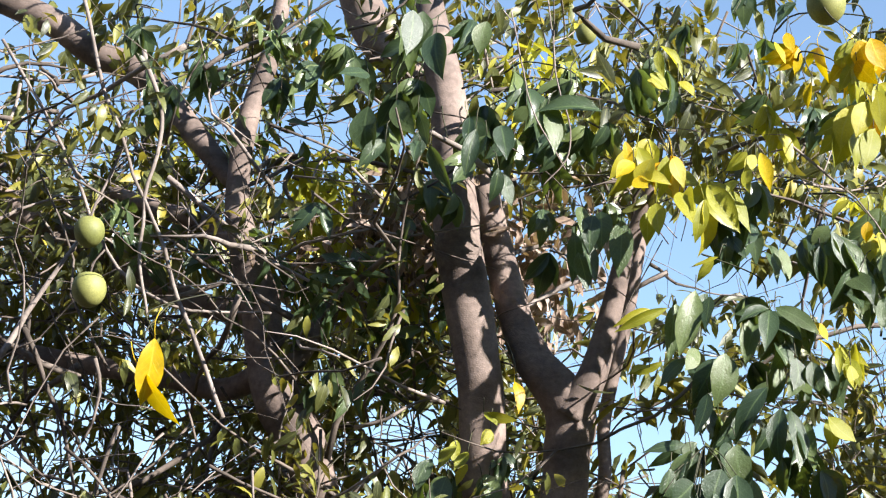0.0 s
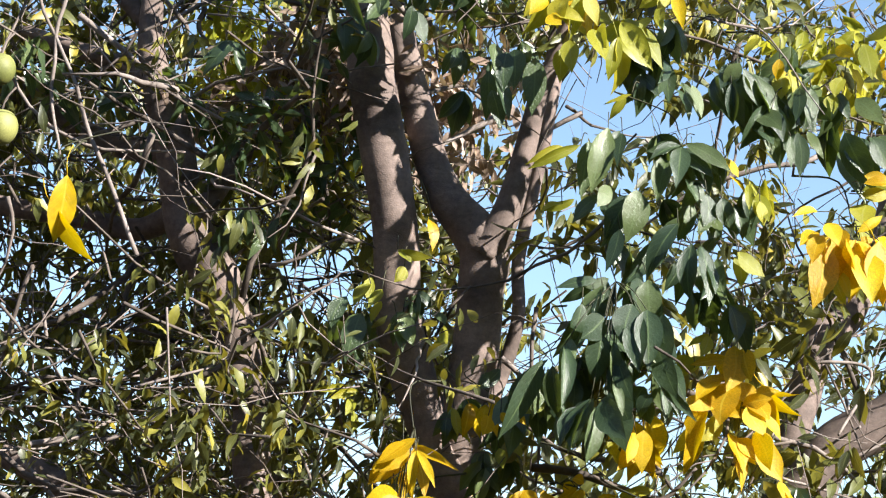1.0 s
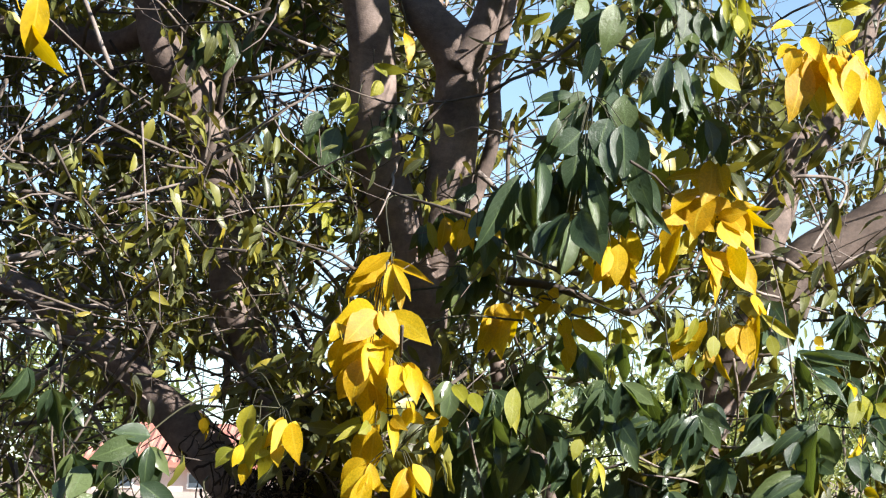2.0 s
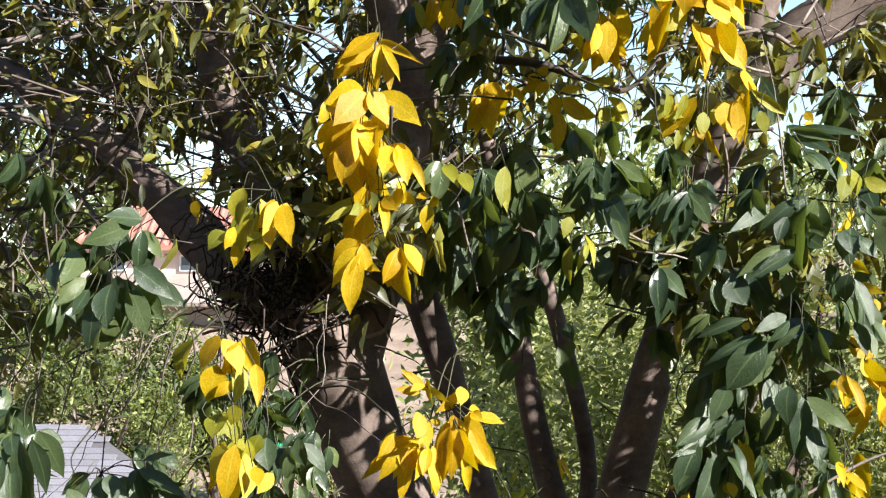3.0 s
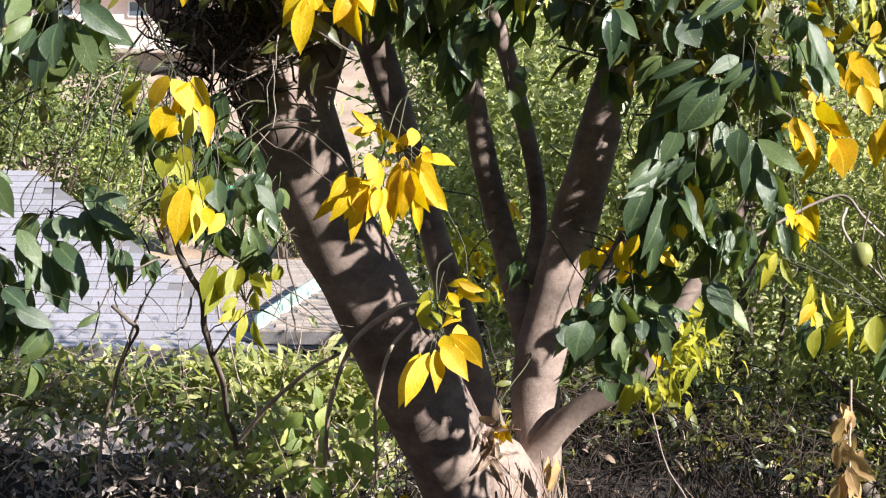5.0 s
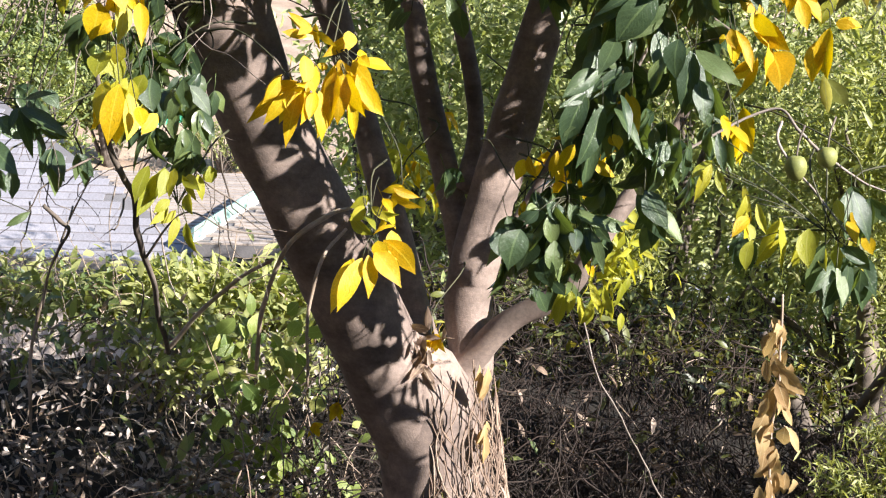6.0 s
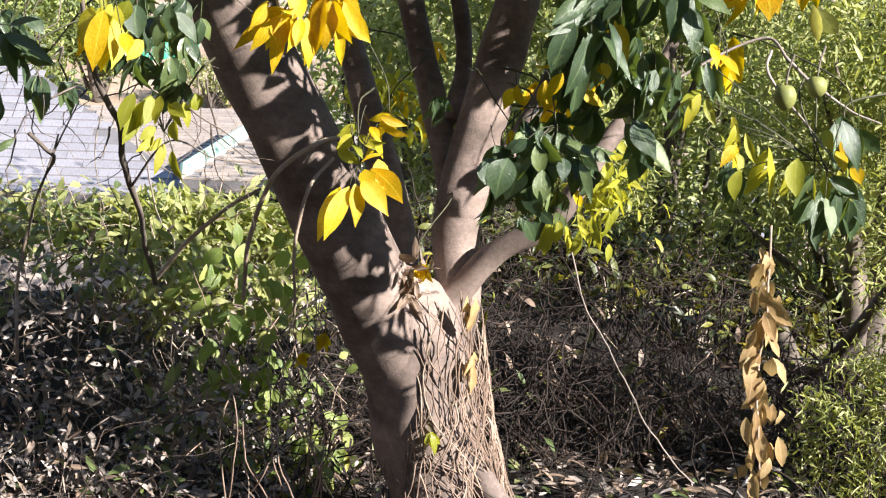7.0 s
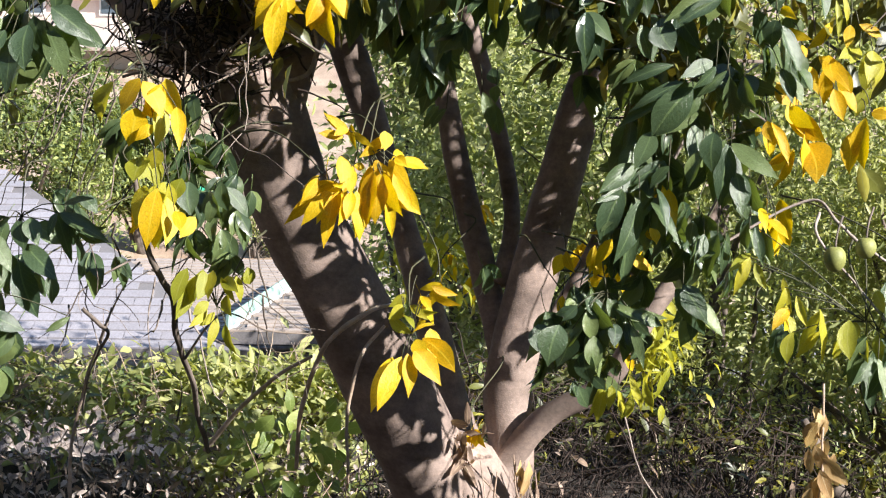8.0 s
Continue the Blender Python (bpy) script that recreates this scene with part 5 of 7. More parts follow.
leaflets("yellow", [
    (-0.401, 3.95, 1.258, -0.428, 3.938, 1.188, 0.035), (-0.392, 3.95, 1.253, -0.402, 3.938, 1.157, 0.045)])
leaflets("green", [
    (-0.355, 4, 1.264, -0.366, 3.988, 1.217, 0.028), (-0.338, 4, 1.275, -0.332, 3.988, 1.219, 0.039), (-0.29, 4, 1.243, -0.302, 3.988, 1.198, 0.022),
    (-0.285, 4, 1.211, -0.291, 3.988, 1.166, 0.022), (-0.276, 4, 1.275, -0.264, 3.988, 1.223, 0.026), (-0.547, 4, 1.245, -0.514, 3.988, 1.215, 0.026),
    (-0.574, 4, 1.212, -0.551, 3.988, 1.16, 0.026), (-0.563, 4, 1.201, -0.503, 3.988, 1.183, 0.022)])

leaflets("yellow", [
    (0.863, 4.22, 1.412, 0.928, 4.208, 1.361, 0.042), (0.9, 4.22, 1.353, 0.913, 4.208, 1.277, 0.051), (0.817, 4.22, 1.397, 0.864, 4.208, 1.335, 0.025),
    (0.862, 4.22, 1.337, 0.833, 4.208, 1.3, 0.03), (0.954, 4.22, 1.462, 0.973, 4.208, 1.405, 0.03), (0.97, 4.22, 1.508, 0.984, 4.208, 1.435, 0.028),
    (1.023, 4.22, 1.405, 1.021, 4.208, 1.309, 0.035), (0.985, 4.22, 1.593, 0.975, 4.208, 1.55, 0.021), (1.002, 4.22, 1.594, 1.048, 4.208, 1.574, 0.021),
    (0.894, 4.22, 1.507, 0.924, 4.208, 1.48, 0.023), (0.941, 4.22, 1.531, 0.945, 4.208, 1.481, 0.028), (1.034, 4.22, 1.415, 1.066, 4.208, 1.409, 0.023)])
leaflets("olive", [
    (1.053, 4.25, 1.532, 1.045, 4.238, 1.474, 0.026), (1.04, 4.25, 1.462, 1.01, 4.238, 1.411, 0.026), (0.96, 4.25, 1.643, 0.966, 4.238, 1.572, 0.014),
    (1.04, 4.25, 1.541, 1.028, 4.238, 1.483, 0.035), (1.011, 4.25, 1.546, 0.985, 4.238, 1.517, 0.023)])
leaflets("olive", [
    (0.626, 4.08, 1.923, 0.637, 4.068, 1.879, 0.022), (0.808, 4.08, 1.808, 0.817, 4.068, 1.748, 0.038), (0.834, 4.08, 1.791, 0.879, 4.068, 1.771, 0.027),
    (0.803, 4.08, 1.797, 0.785, 4.068, 1.747, 0.029), (0.039, 4.08, 1.796, 0.053, 4.068, 1.758, 0.027), (0.123, 4.08, 1.809, 0.116, 4.068, 1.736, 0.029),
    (0.254, 4.08, 1.652, 0.248, 4.068, 1.582, 0.022), (0.281, 4.08, 1.674, 0.298, 4.068, 1.617, 0.016), (0.253, 4.08, 1.71, 0.241, 4.068, 1.671, 0.022)])
leaflets("green", [
    (0.685, 4.06, 1.884, 0.763, 4.048, 1.864, 0.018), (0.679, 4.06, 1.877, 0.713, 4.048, 1.812, 0.027), (0.707, 4.06, 1.848, 0.769, 4.048, 1.8, 0.027),
    (0.844, 4.06, 1.73, 0.875, 4.048, 1.715, 0.022), (0.82, 4.06, 1.674, 0.853, 4.048, 1.637, 0.027), (0.86, 4.06, 1.697, 0.873, 4.048, 1.637, 0.031)], (0.737, 4.1, 1.795))
leaflets("yellow", [
    (0.812, 4.1, 1.714, 0.789, 4.088, 1.686, 0.018), (0.817, 4.1, 1.624, 0.839, 4.088, 1.603, 0.018), (0.84, 4.1, 1.429, 0.88, 4.088, 1.392, 0.036),
    (0.795, 4.1, 1.4, 0.806, 4.088, 1.364, 0.02), (0.862, 4.1, 1.552, 0.867, 4.088, 1.53, 0.016), (0.72, 4.1, 1.924, 0.734, 4.088, 1.907, 0.018),
    (0.782, 4.1, 1.829, 0.791, 4.088, 1.806, 0.016)])
leaflets("green", [
    (0.522, 4.1, 2.867, 0.496, 4.088, 2.812, 0.034), (0.528, 4.1, 2.856, 0.574, 4.088, 2.771, 0.034), (0.504, 4.1, 2.824, 0.509, 4.088, 2.746, 0.025),
    (0.643, 4.1, 2.815, 0.634, 4.088, 2.742, 0.029), (0.668, 4.1, 2.815, 0.662, 4.088, 2.737, 0.029), (0.644, 4.1, 2.857, 0.691, 4.088, 2.875, 0.018),
    (0.638, 4.1, 2.721, 0.641, 4.088, 2.634, 0.031), (0.625, 4.1, 2.712, 0.623, 4.088, 2.647, 0.018), (0.576, 4.1, 2.78, 0.53, 4.088, 2.693, 0.038),
    (0.585, 4.1, 2.768, 0.608, 4.088, 2.705, 0.029), (0.735, 4.1, 2.722, 0.791, 4.088, 2.608, 0.052), (0.759, 4.1, 2.795, 0.804, 4.088, 2.739, 0.038),
    (0.792, 4.1, 2.711, 0.835, 4.088, 2.645, 0.045)])
leaflets("olive", [
    (0.631, 4.12, 2.859, 0.633, 4.108, 2.812, 0.032), (0.559, 4.12, 2.593, 0.574, 4.108, 2.531, 0.027), (0.575, 4.12, 2.629, 0.586, 4.108, 2.551, 0.018),
    (0.54, 4.12, 2.614, 0.539, 4.108, 2.561, 0.016), (0.74, 4.12, 2.846, 0.719, 4.108, 2.804, 0.027), (0.782, 4.12, 2.92, 0.791, 4.108, 2.841, 0.036),
    (0.566, 4.12, 2.929, 0.529, 4.108, 2.888, 0.027)])
leaflets("yellow", [
    (0.606, 4.12, 2.883, 0.604, 4.108, 2.844, 0.023), (0.722, 4.12, 2.909, 0.752, 4.108, 2.877, 0.027), (0.816, 4.12, 2.857, 0.821, 4.108, 2.895, 0.018),
    (0.492, 4.12, 2.667, 0.516, 4.108, 2.629, 0.023), (0.016, 4.12, 2.126, 0.005, 4.108, 2.088, 0.029), (0.041, 4.12, 2.132, 0.059, 4.108, 2.116, 0.018),
    (0.834, 4.12, 2.897, 0.838, 4.108, 2.844, 0.023)])
leaflets("green", [
    (-0.192, 4.1, 3.309, -0.204, 4.088, 3.24, 0.036), (-0.35, 4.1, 3.333, -0.36, 4.088, 3.232, 0.047), (-0.3, 4.1, 3.282, -0.287, 4.088, 3.182, 0.052),
    (-0.438, 4.1, 3.113, -0.435, 4.088, 3.016, 0.052), (-0.379, 4.1, 3.127, -0.346, 4.088, 3.055, 0.045), (-0.332, 4.1, 3.1, -0.31, 4.088, 3.03, 0.031),
    (0.051, 4.1, 3.112, -0.068, 4.088, 3.112, 0.04), (-0.063, 4.1, 3.106, -0.038, 4.088, 3.022, 0.038), (-0.104, 4.1, 3.118, -0.131, 4.088, 3.088, 0.025),
    (-0.157, 4.1, 3.075, -0.143, 4.088, 2.996, 0.038), (-0.209, 4.1, 3.066, -0.226, 4.088, 2.97, 0.031), (-0.185, 4.1, 3.052, -0.223, 4.088, 2.982, 0.027)])
leaflets("green", [
    (-0.16, 4.12, 2.986, -0.172, 4.108, 2.921, 0.027), (-0.329, 4.12, 3.044, -0.335, 4.108, 2.993, 0.02), (-0.307, 4.12, 3.034, -0.259, 4.108, 2.938, 0.029),
    (-0.443, 4.12, 3.195, -0.495, 4.108, 3.174, 0.041), (-0.401, 4.12, 3.045, -0.448, 4.108, 2.985, 0.032), (0.52, 4.12, 2.85, 0.533, 4.108, 2.746, 0.036),
    (0.552, 4.12, 2.851, 0.574, 4.108, 2.77, 0.029), (0.425, 4.12, 2.824, 0.441, 4.108, 2.756, 0.025), (0.597, 4.12, 2.779, 0.618, 4.108, 2.7, 0.027),
    (0.551, 4.12, 2.766, 0.596, 4.108, 2.711, 0.041), (0.099, 4.12, 2.877, 0.094, 4.108, 2.764, 0.045), (0.04, 4.12, 2.888, 0.035, 4.108, 2.811, 0.038),
    (0.017, 4.12, 2.838, 0.047, 4.108, 2.751, 0.034)])
leaflets("olive", [
    (0.302, 4.15, 2.81, 0.25, 4.138, 2.785, 0.02), (0.197, 4.15, 2.698, 0.099, 4.138, 2.649, 0.02), (0.16, 4.15, 2.572, 0.117, 4.138, 2.561, 0.018),
    (0.551, 4.15, 2.595, 0.579, 4.138, 2.541, 0.023), (0.157, 4.15, 3.214, 0.192, 4.138, 3.185, 0.025), (0.217, 4.15, 3.196, 0.252, 4.138, 3.166, 0.023),
    (0.174, 4.15, 3.266, 0.183, 4.138, 3.21, 0.02)])
leaflets("olive", [
    (-0.188, 4.42, 2.525, -0.16, 4.408, 2.497, 0.024), (-0.172, 4.42, 2.487, -0.188, 4.408, 2.454, 0.027), (-0.245, 4.42, 2.448, -0.278, 4.408, 2.402, 0.024),
    (-0.22, 4.42, 2.436, -0.245, 4.408, 2.391, 0.022), (-0.085, 4.42, 2.338, -0.096, 4.408, 2.282, 0.018), (-0.263, 4.42, 2.211, -0.328, 4.408, 2.191, 0.018),
    (-0.275, 4.42, 2.191, -0.282, 4.408, 2.16, 0.021), (-0.057, 4.42, 2.178, -0.048, 4.408, 2.123, 0.018), (0.042, 4.42, 2.094, 0.05, 4.408, 2.052, 0.022)])
leaflets("green", [
    (-0.172, 4.42, 2.387, -0.15, 4.408, 2.318, 0.034), (-0.184, 4.42, 2.361, -0.17, 4.408, 2.305, 0.027), (-0.11, 4.42, 2.388, -0.083, 4.408, 2.356, 0.024),
    (0.042, 4.42, 2.266, -0.011, 4.408, 2.221, 0.027), (-0.296, 4.42, 2.419, -0.324, 4.408, 2.354, 0.034), (-0.264, 4.42, 2.382, -0.291, 4.408, 2.28, 0.044),
    (-0.451, 4.42, 2.594, -0.459, 4.408, 2.515, 0.029), (-0.481, 4.42, 2.568, -0.502, 4.408, 2.501, 0.027)])
leaflets("green", [
    (0.058, 4.4, 1.727, 0.021, 4.388, 1.565, 0.048), (0.106, 4.4, 1.728, 0.12, 4.388, 1.579, 0.041), (0.143, 4.4, 1.632, 0.143, 4.388, 1.459, 0.046),
    (0.165, 4.4, 1.608, 0.193, 4.388, 1.508, 0.039), (0.176, 4.4, 1.862, 0.169, 4.388, 1.748, 0.046), (0.295, 4.4, 1.815, 0.31, 4.388, 1.75, 0.029),
    (0.334, 4.4, 1.828, 0.358, 4.388, 1.787, 0.027), (0.395, 4.4, 1.805, 0.38, 4.388, 1.727, 0.041), (0.36, 4.4, 1.635, 0.334, 4.388, 1.57, 0.031),
    (0.406, 4.4, 1.612, 0.406, 4.388, 1.535, 0.034), (0.246, 4.4, 1.441, 0.271, 4.388, 1.366, 0.027), (0.179, 4.4, 1.512, 0.186, 4.388, 1.46, 0.016),
    (0.171, 4.4, 1.404, 0.142, 4.388, 1.364, 0.018), (0.276, 4.4, 1.454, 0.275, 4.388, 1.42, 0.027)])


# fruit
def fruit(place, width, tall=1.08, stalk=0.06):
    """A round green fruit, slightly flattened at the shoulder, on a thin stalk."""
    bm = bmesh.new()
    bmesh.ops.create_uvsphere(bm, u_segments=20, v_segments=14, radius=width / 2)
    for v in bm.verts:
        h = v.co.z / (width / 2)
        v.co.x *= 1 + 0.05 * h
        v.co.y *= 1 + 0.05 * h
        v.co.z *= tall
        if h > 0.85:
            v.co.z -= (h - 0.85) * width * 0.4
        v.co += Vector(place)
    for f in bm.faces:
        f.smooth = True
    ob = part("fruit", bm, FRUIT_SKIN, tree, "round green unripe fruit")
    top = np.array(place) + (0, 0, width * tall / 2 - 0.004)
    line = smooth_line([(*top, 0.0022), (*(top + (0.006, 0.01, stalk * 0.5)), 0.002), (*(top + (0.02, 0.03, stalk)), 0.0026)], 4)
    tubes("stalk", [line], 6, TWIG, ob)


fruit((-1.061, 4.3, 2.884), 0.068)
fruit((-1.039, 4.25, 2.74), 0.075)
fruit((0.533, 4.15, 3.377), 0.085)
fruit((0.023, 4.4, 3.404), 0.048)
fruit((-1.039, 4.6, 2.931), 0.05)
fruit((-0.881, 4.6, 2.325), 0.048)
fruit((0.547, 4.25, 1.948), 0.045, 1.15)
fruit((0.942, 4.1, 1.127), 0.045, 1.2)
fruit((1.004, 4.1, 1.15), 0.042)

# ---- the crown: boughs of smaller leaves with gaps between them ----
GAPS = [(np.array(a), np.array(b), r) for a, b, r in (
    ((0.226, 4, 2.784), (0.534, 9, 4.217), 0.075), ((-0.464, 4, 3.037), (-1.017, 9, 4.787), 0.055), 
    ((-0.105, 4, 3.129), (-0.21, 9, 4.994), 0.05),
    ((-0.356, 4, 2.385), (-0.774, 9, 3.32), 0.04), ((0.682, 4, 2.599), (1.524, 9, 3.857), 0.06), ((-0.314, 4, 2.385), (-0.716, 9, 3.377), 0.045),
    ((0.066, 4, 2.415), (0.139, 9, 3.444), 0.04), ((0.146, 4, 2.258), (0.319, 9, 3.09), 0.04), 
    ((0.301, 4, 1.838), (0.675, 9, 2.132), 0.065), ((-0.242, 4, 2.051), (-0.545, 9, 2.609), 0.035), ((-0.501, 4, 1.803), (-1.127, 9, 2.054), 0.045),
    ((0.684, 4, 2.121), (1.536, 9, 2.767), 0.04), ((0.4, 4, 1.873), (0.897, 9, 2.21), 0.04), ((-0.595, 4, 1.615), (-1.339, 9, 1.631), 0.13),
)]


def clear_of_gaps(p, widen=0.0):
    keep = np.ones(len(p), bool)
    for a, b, r in GAPS:
        s = np.clip((p - a) @ (b - a) / ((b - a) @ (b - a)), 0, 1)
        off = np.linalg.norm(p - a - s[:, None] * (b - a), axis=1)
        keep &= off > (r + widen) * (1 + 1.2 * s)
    return keep


def boughs(name, low, high, count, seed, size, leaf_count, floor, cut, material=LEAF, parent=tree, twigs=True, near_gap=True):
    """Sprays of small leaves through a box, thinned by smooth noise; floor(x) is their lower limit."""
    g = rng(seed)
    c = g.uniform(low, high, (count * 4, 3))
    c = c[field(c + seed, 1.6) + 0.5 * field(c + seed, 4.0) > cut]
    c = c[c[:, 2] > floor(c[:, 0], c[:, 1]) + g.normal(0, 0.08, len(c))]
    if near_gap:
        c = c[clear_of_gaps(c, 0.05)]
    c = c[:count]
    out = g.normal(0, 1, (len(c), 3)) * (1, 1, 0.5)
    out /= np.linalg.norm(out, axis=1, keepdims=True)
    pl, al, fa, le = [], [], [], []
    for p, o in zip(c, out):
        reach = g.uniform(0.1, 0.22)
        for k in range(leaf_count):
            at = p + o * reach * g.uniform(-1, 1) + g.normal(0, 0.035, 3)
            hang = o * 0.4 + g.normal(0, 0.5, 3) + (0, 0, -0.75)
            for q in range(int(g.integers(2, 5))):
                pl.append(at + g.normal(0, 0.012, 3))
                al.append(hang + g.normal(0, 0.45, 3))
                fa.append(np.array([0.3, -0.35, 0.8]) + g.normal(0, 0.6, 3))
                le.append(size * g.uniform(0.6, 1.25))
        if twigs:
            twig_lines.append(np.array(wander(p - o * reach * 1.6, o + (0, 0, -0.1), reach * 3, g.uniform(0.0018, 0.0045), g, 0.5, 5)))
    pl, al, fa, le = map(np.array, (pl, al, fa, le))
    if near_gap:
        k = clear_of_gaps(pl)
        pl, al, fa, le = pl[k], al[k], fa[k], le[k]
    leaf_cloud(name, pl, al, fa, le, material, parent, seed, plain="back" in name or "right" in name or "upper" in name)


def crown_floor(x, y):
    low = np.interp(x, [-2.2, -1.0, -0.55, -0.3, 0.1, 0.5, 0.9, 2.5], [1.25, 1.45, 1.72, 1.75, 1.62, 1.5, 1.4, 1.3])
    return low + np.clip(np.asarray(y) - 4.75, 0, 0.4) * np.clip(np.asarray(x) + 0.1, 0, 0.6) * 3.5


boughs("crown", (-1.7, 4.68, 1.2), (1.5, 6.0, 3.7), 700, 3, 0.064, 6, crown_floor, 0.08)
boughs("back_crown", (-2.4, 6.0, 1.5), (1.6, 7.4, 4.0), 330, 4, 0.075, 6, lambda x, y: crown_floor(x * 0.7, y) + 0.2, -0.05)
boughs("left_crown", (-1.6, 4.8, 1.5), (-0.25, 5.9, 3.7), 120, 8, 0.05, 6, crown_floor, -0.1)
boughs("front_crown", (-1.3, 4.2, 1.55), (-0.12, 4.6, 2.3), 55, 9, 0.05, 6, crown_floor, -0.1)
boughs("front_crown", (-1.25, 4.25, 2.3), (-0.3, 4.6, 3.5), 16, 18, 0.055, 6, crown_floor, -0.2)
boughs("front_crown", (0.1, 4.3, 2.0), (1.3, 4.6, 3.3), 40, 19, 0.08, 5, crown_floor, -0.1)
boughs("inner_crown", (0.42, 4.3, 1.5), (1.2, 4.55, 2.2), 38, 20, 0.085, 6, lambda x, y: 1.3 + 0 * x, -0.3)
# Unseen boughs added at the right and above to shade the limbs and crown.
boughs("right_crown", (1.3, 4.3, 1.6), (1.75, 4.7, 2.2), 40, 6, 0.085, 6, lambda x, y: 1.5 + 0 * x, -0.9, near_gap=False)
boughs("upper_crown", (-1.6, 4.4, 3.75), (2.0, 7.0, 4.6), 26, 5, 0.1, 6, lambda x, y: 3.7 + 0 * x, -0.05, near_gap=False)

boughs("dark_crown", (-1.0, 4.45, 2.7), (-0.3, 4.8, 3.45), 16, 27, 0.08, 6, crown_floor, -0.2, LEAF_PART)
boughs("high_crown", (-1.35, 4.55, 2.85), (-0.15, 5.0, 3.75), 22, 23, 0.07, 6, crown_floor, -0.2)
boughs("inner_crown", (-0.34, 4.24, 1.62), (-0.06, 4.4, 1.86), 26, 17, 0.075, 6, lambda x, y: 1.5 + 0 * x, -0.9, near_gap=False)
boughs("high_crown", (-1.5, 5.1, 2.6), (-0.2, 6.3, 3.7), 90, 14, 0.055, 6, lambda x, y: 2.5 + 0 * x, -0.3)
boughs("middle_crown", (-0.15, 4.95, 1.6), (0.75, 5.6, 2.2), 45, 12, 0.065, 6, lambda x, y: 1.55 + 0 * x, -0.4)


def leaf_knot(name, centre, spread, n, size, material, seed):
    """A loose knot of small withered or fading leaves caught among the boughs."""
    g = rng(seed)
    p = np.array(centre) + g.normal(0, 1, (n, 3)) * spread
    leaf_cloud(name, p, g.normal(0, 0.6, (n, 3)) + (0, 0, -0.7), g.normal(0, 0.6, (n, 3)) + (0.3, -0.5, 0.5), size * g.uniform(0.6, 1.3, n), material, tree, seed)


leaf_knot("dry_leaf_knot", (-0.42, 5.05, 3.071), (0.06, 0.08, 0.06), 130, 0.07, DRY_LEAF, 201)
leaf_knot("dry_leaf_knot", (-0.103, 5.1, 3.046), (0.09, 0.08, 0.1), 320, 0.06, DRY_LEAF, 202)
leaf_knot("dry_leaf_knot", (-0.567, 5.1, 3.022), (0.1, 0.08, 0.04), 90, 0.06, DRY_LEAF, 203)
leaf_knot("fading_leaf_knot", (-0.65, 5.15, 3.266), (0.06, 0.08, 0.06), 120, 0.06, OLIVE, 204)
leaf_knot("fading_leaf_knot", (-0.663, 5.15, 3.08), (0.07, 0.08, 0.08), 150, 0.06, OLIVE, 205)
leaf_knot("fading_leaf_knot", (-1.072, 5.1, 3.305), (0.05, 0.08, 0.1), 90, 0.06, OLIVE, 206)
leaf_knot("fading_leaf_knot", (-0.064, 4.6, 3.354), (0.06, 0.08, 0.06), 110, 0.06, OLIVE, 207)
leaf_knot("fading_leaf_knot", (0.795, 4.5, 3.002), (0.08, 0.08, 0.05), 110, 0.08, OLIVE, 208)
leaf_knot("fading_leaf_knot", (0.701, 4.9, 0.818), (0.04, 0.06, 0.05), 110, 0.05, OLIVE, 209)
leaf_knot("fading_leaf_knot", (0.21, 5.3, 0.971), (0.07, 0.06, 0.05), 90, 0.05, OLIVE, 210)

leaf_knot("dry_leaf_knot", (-0.420, 4.70, 3.050), (0.07, 0.05, 0.06), 110, 0.055, DRY_LEAF, 220)
leaf_knot("dry_leaf_knot", (-0.524, 4.70, 2.978), (0.07, 0.05, 0.06), 80, 0.055, DRY_LEAF, 221)
leaf_knot("dry_leaf_knot", (-0.309, 4.65, 3.051), (0.07, 0.05, 0.06), 80, 0.055, DRY_LEAF, 222)
leaf_knot("fading_leaf_knot", (-0.431, 4.75, 2.910), (0.07, 0.05, 0.06), 70, 0.055, OLIVE, 223)
leaf_knot("fading_leaf_knot", (-0.587, 4.75, 3.047), (0.07, 0.05, 0.06), 60, 0.055, OLIVE, 224)
leaf_knot("dry_leaf_knot", (-0.362, 4.70, 2.939), (0.07, 0.05, 0.06), 70, 0.055, DRY_LEAF, 225)

# bare crooked twigs through the crown
g = rng(79)
for k in range(56):
    start = (g.uniform(-0.62, -0.2), g.uniform(4.2, 4.6), g.uniform(0.95, 1.6))
    twig_lines.append(np.array(wander(start, (g.normal(0, 0.5), g.normal(0, 0.3), -0.8), g.uniform(0.15, 0.5), g.uniform(0.001, 0.0028), g, 0.8, 8, 0.2)))
g = rng(78)
for k in range(16):
    start = np.array((-0.82, 4.5, 2.173)) + g.normal(0, 1, 3) * (0.12, 0.12, 0.05)
    twig_lines.append(np.array(wander(start, (1, g.normal(0, 0.3), g.normal(-0.15, 0.2)), g.uniform(0.12, 0.35), g.uniform(0.0015, 0.004), g, 0.7, 7)))
g = rng(77)
for k in range(640):
    x = g.uniform(-1.5, 1.4) if k % 2 else g.uniform(-1.5, -0.3)
    start = (x, g.uniform(4.3, 5.6), g.uniform(crown_floor(x, 5) + 0.05, 3.5))
    twig_lines.append(np.array(wander(start, g.normal(0, 1, 3) * (1, 0.6, 0.9), g.uniform(0.2, 0.9), 0.0015 + 0.008 * g.uniform() ** 2, g, 0.6, 9, 0.3)))
tubes("stalk_mass", stalk_lines, 5, GREEN_STALK, tree, kind="stuff")
thick = sorted(range(len(twig_lines)), key=lambda k: -twig_lines[k][0][3])[:280]
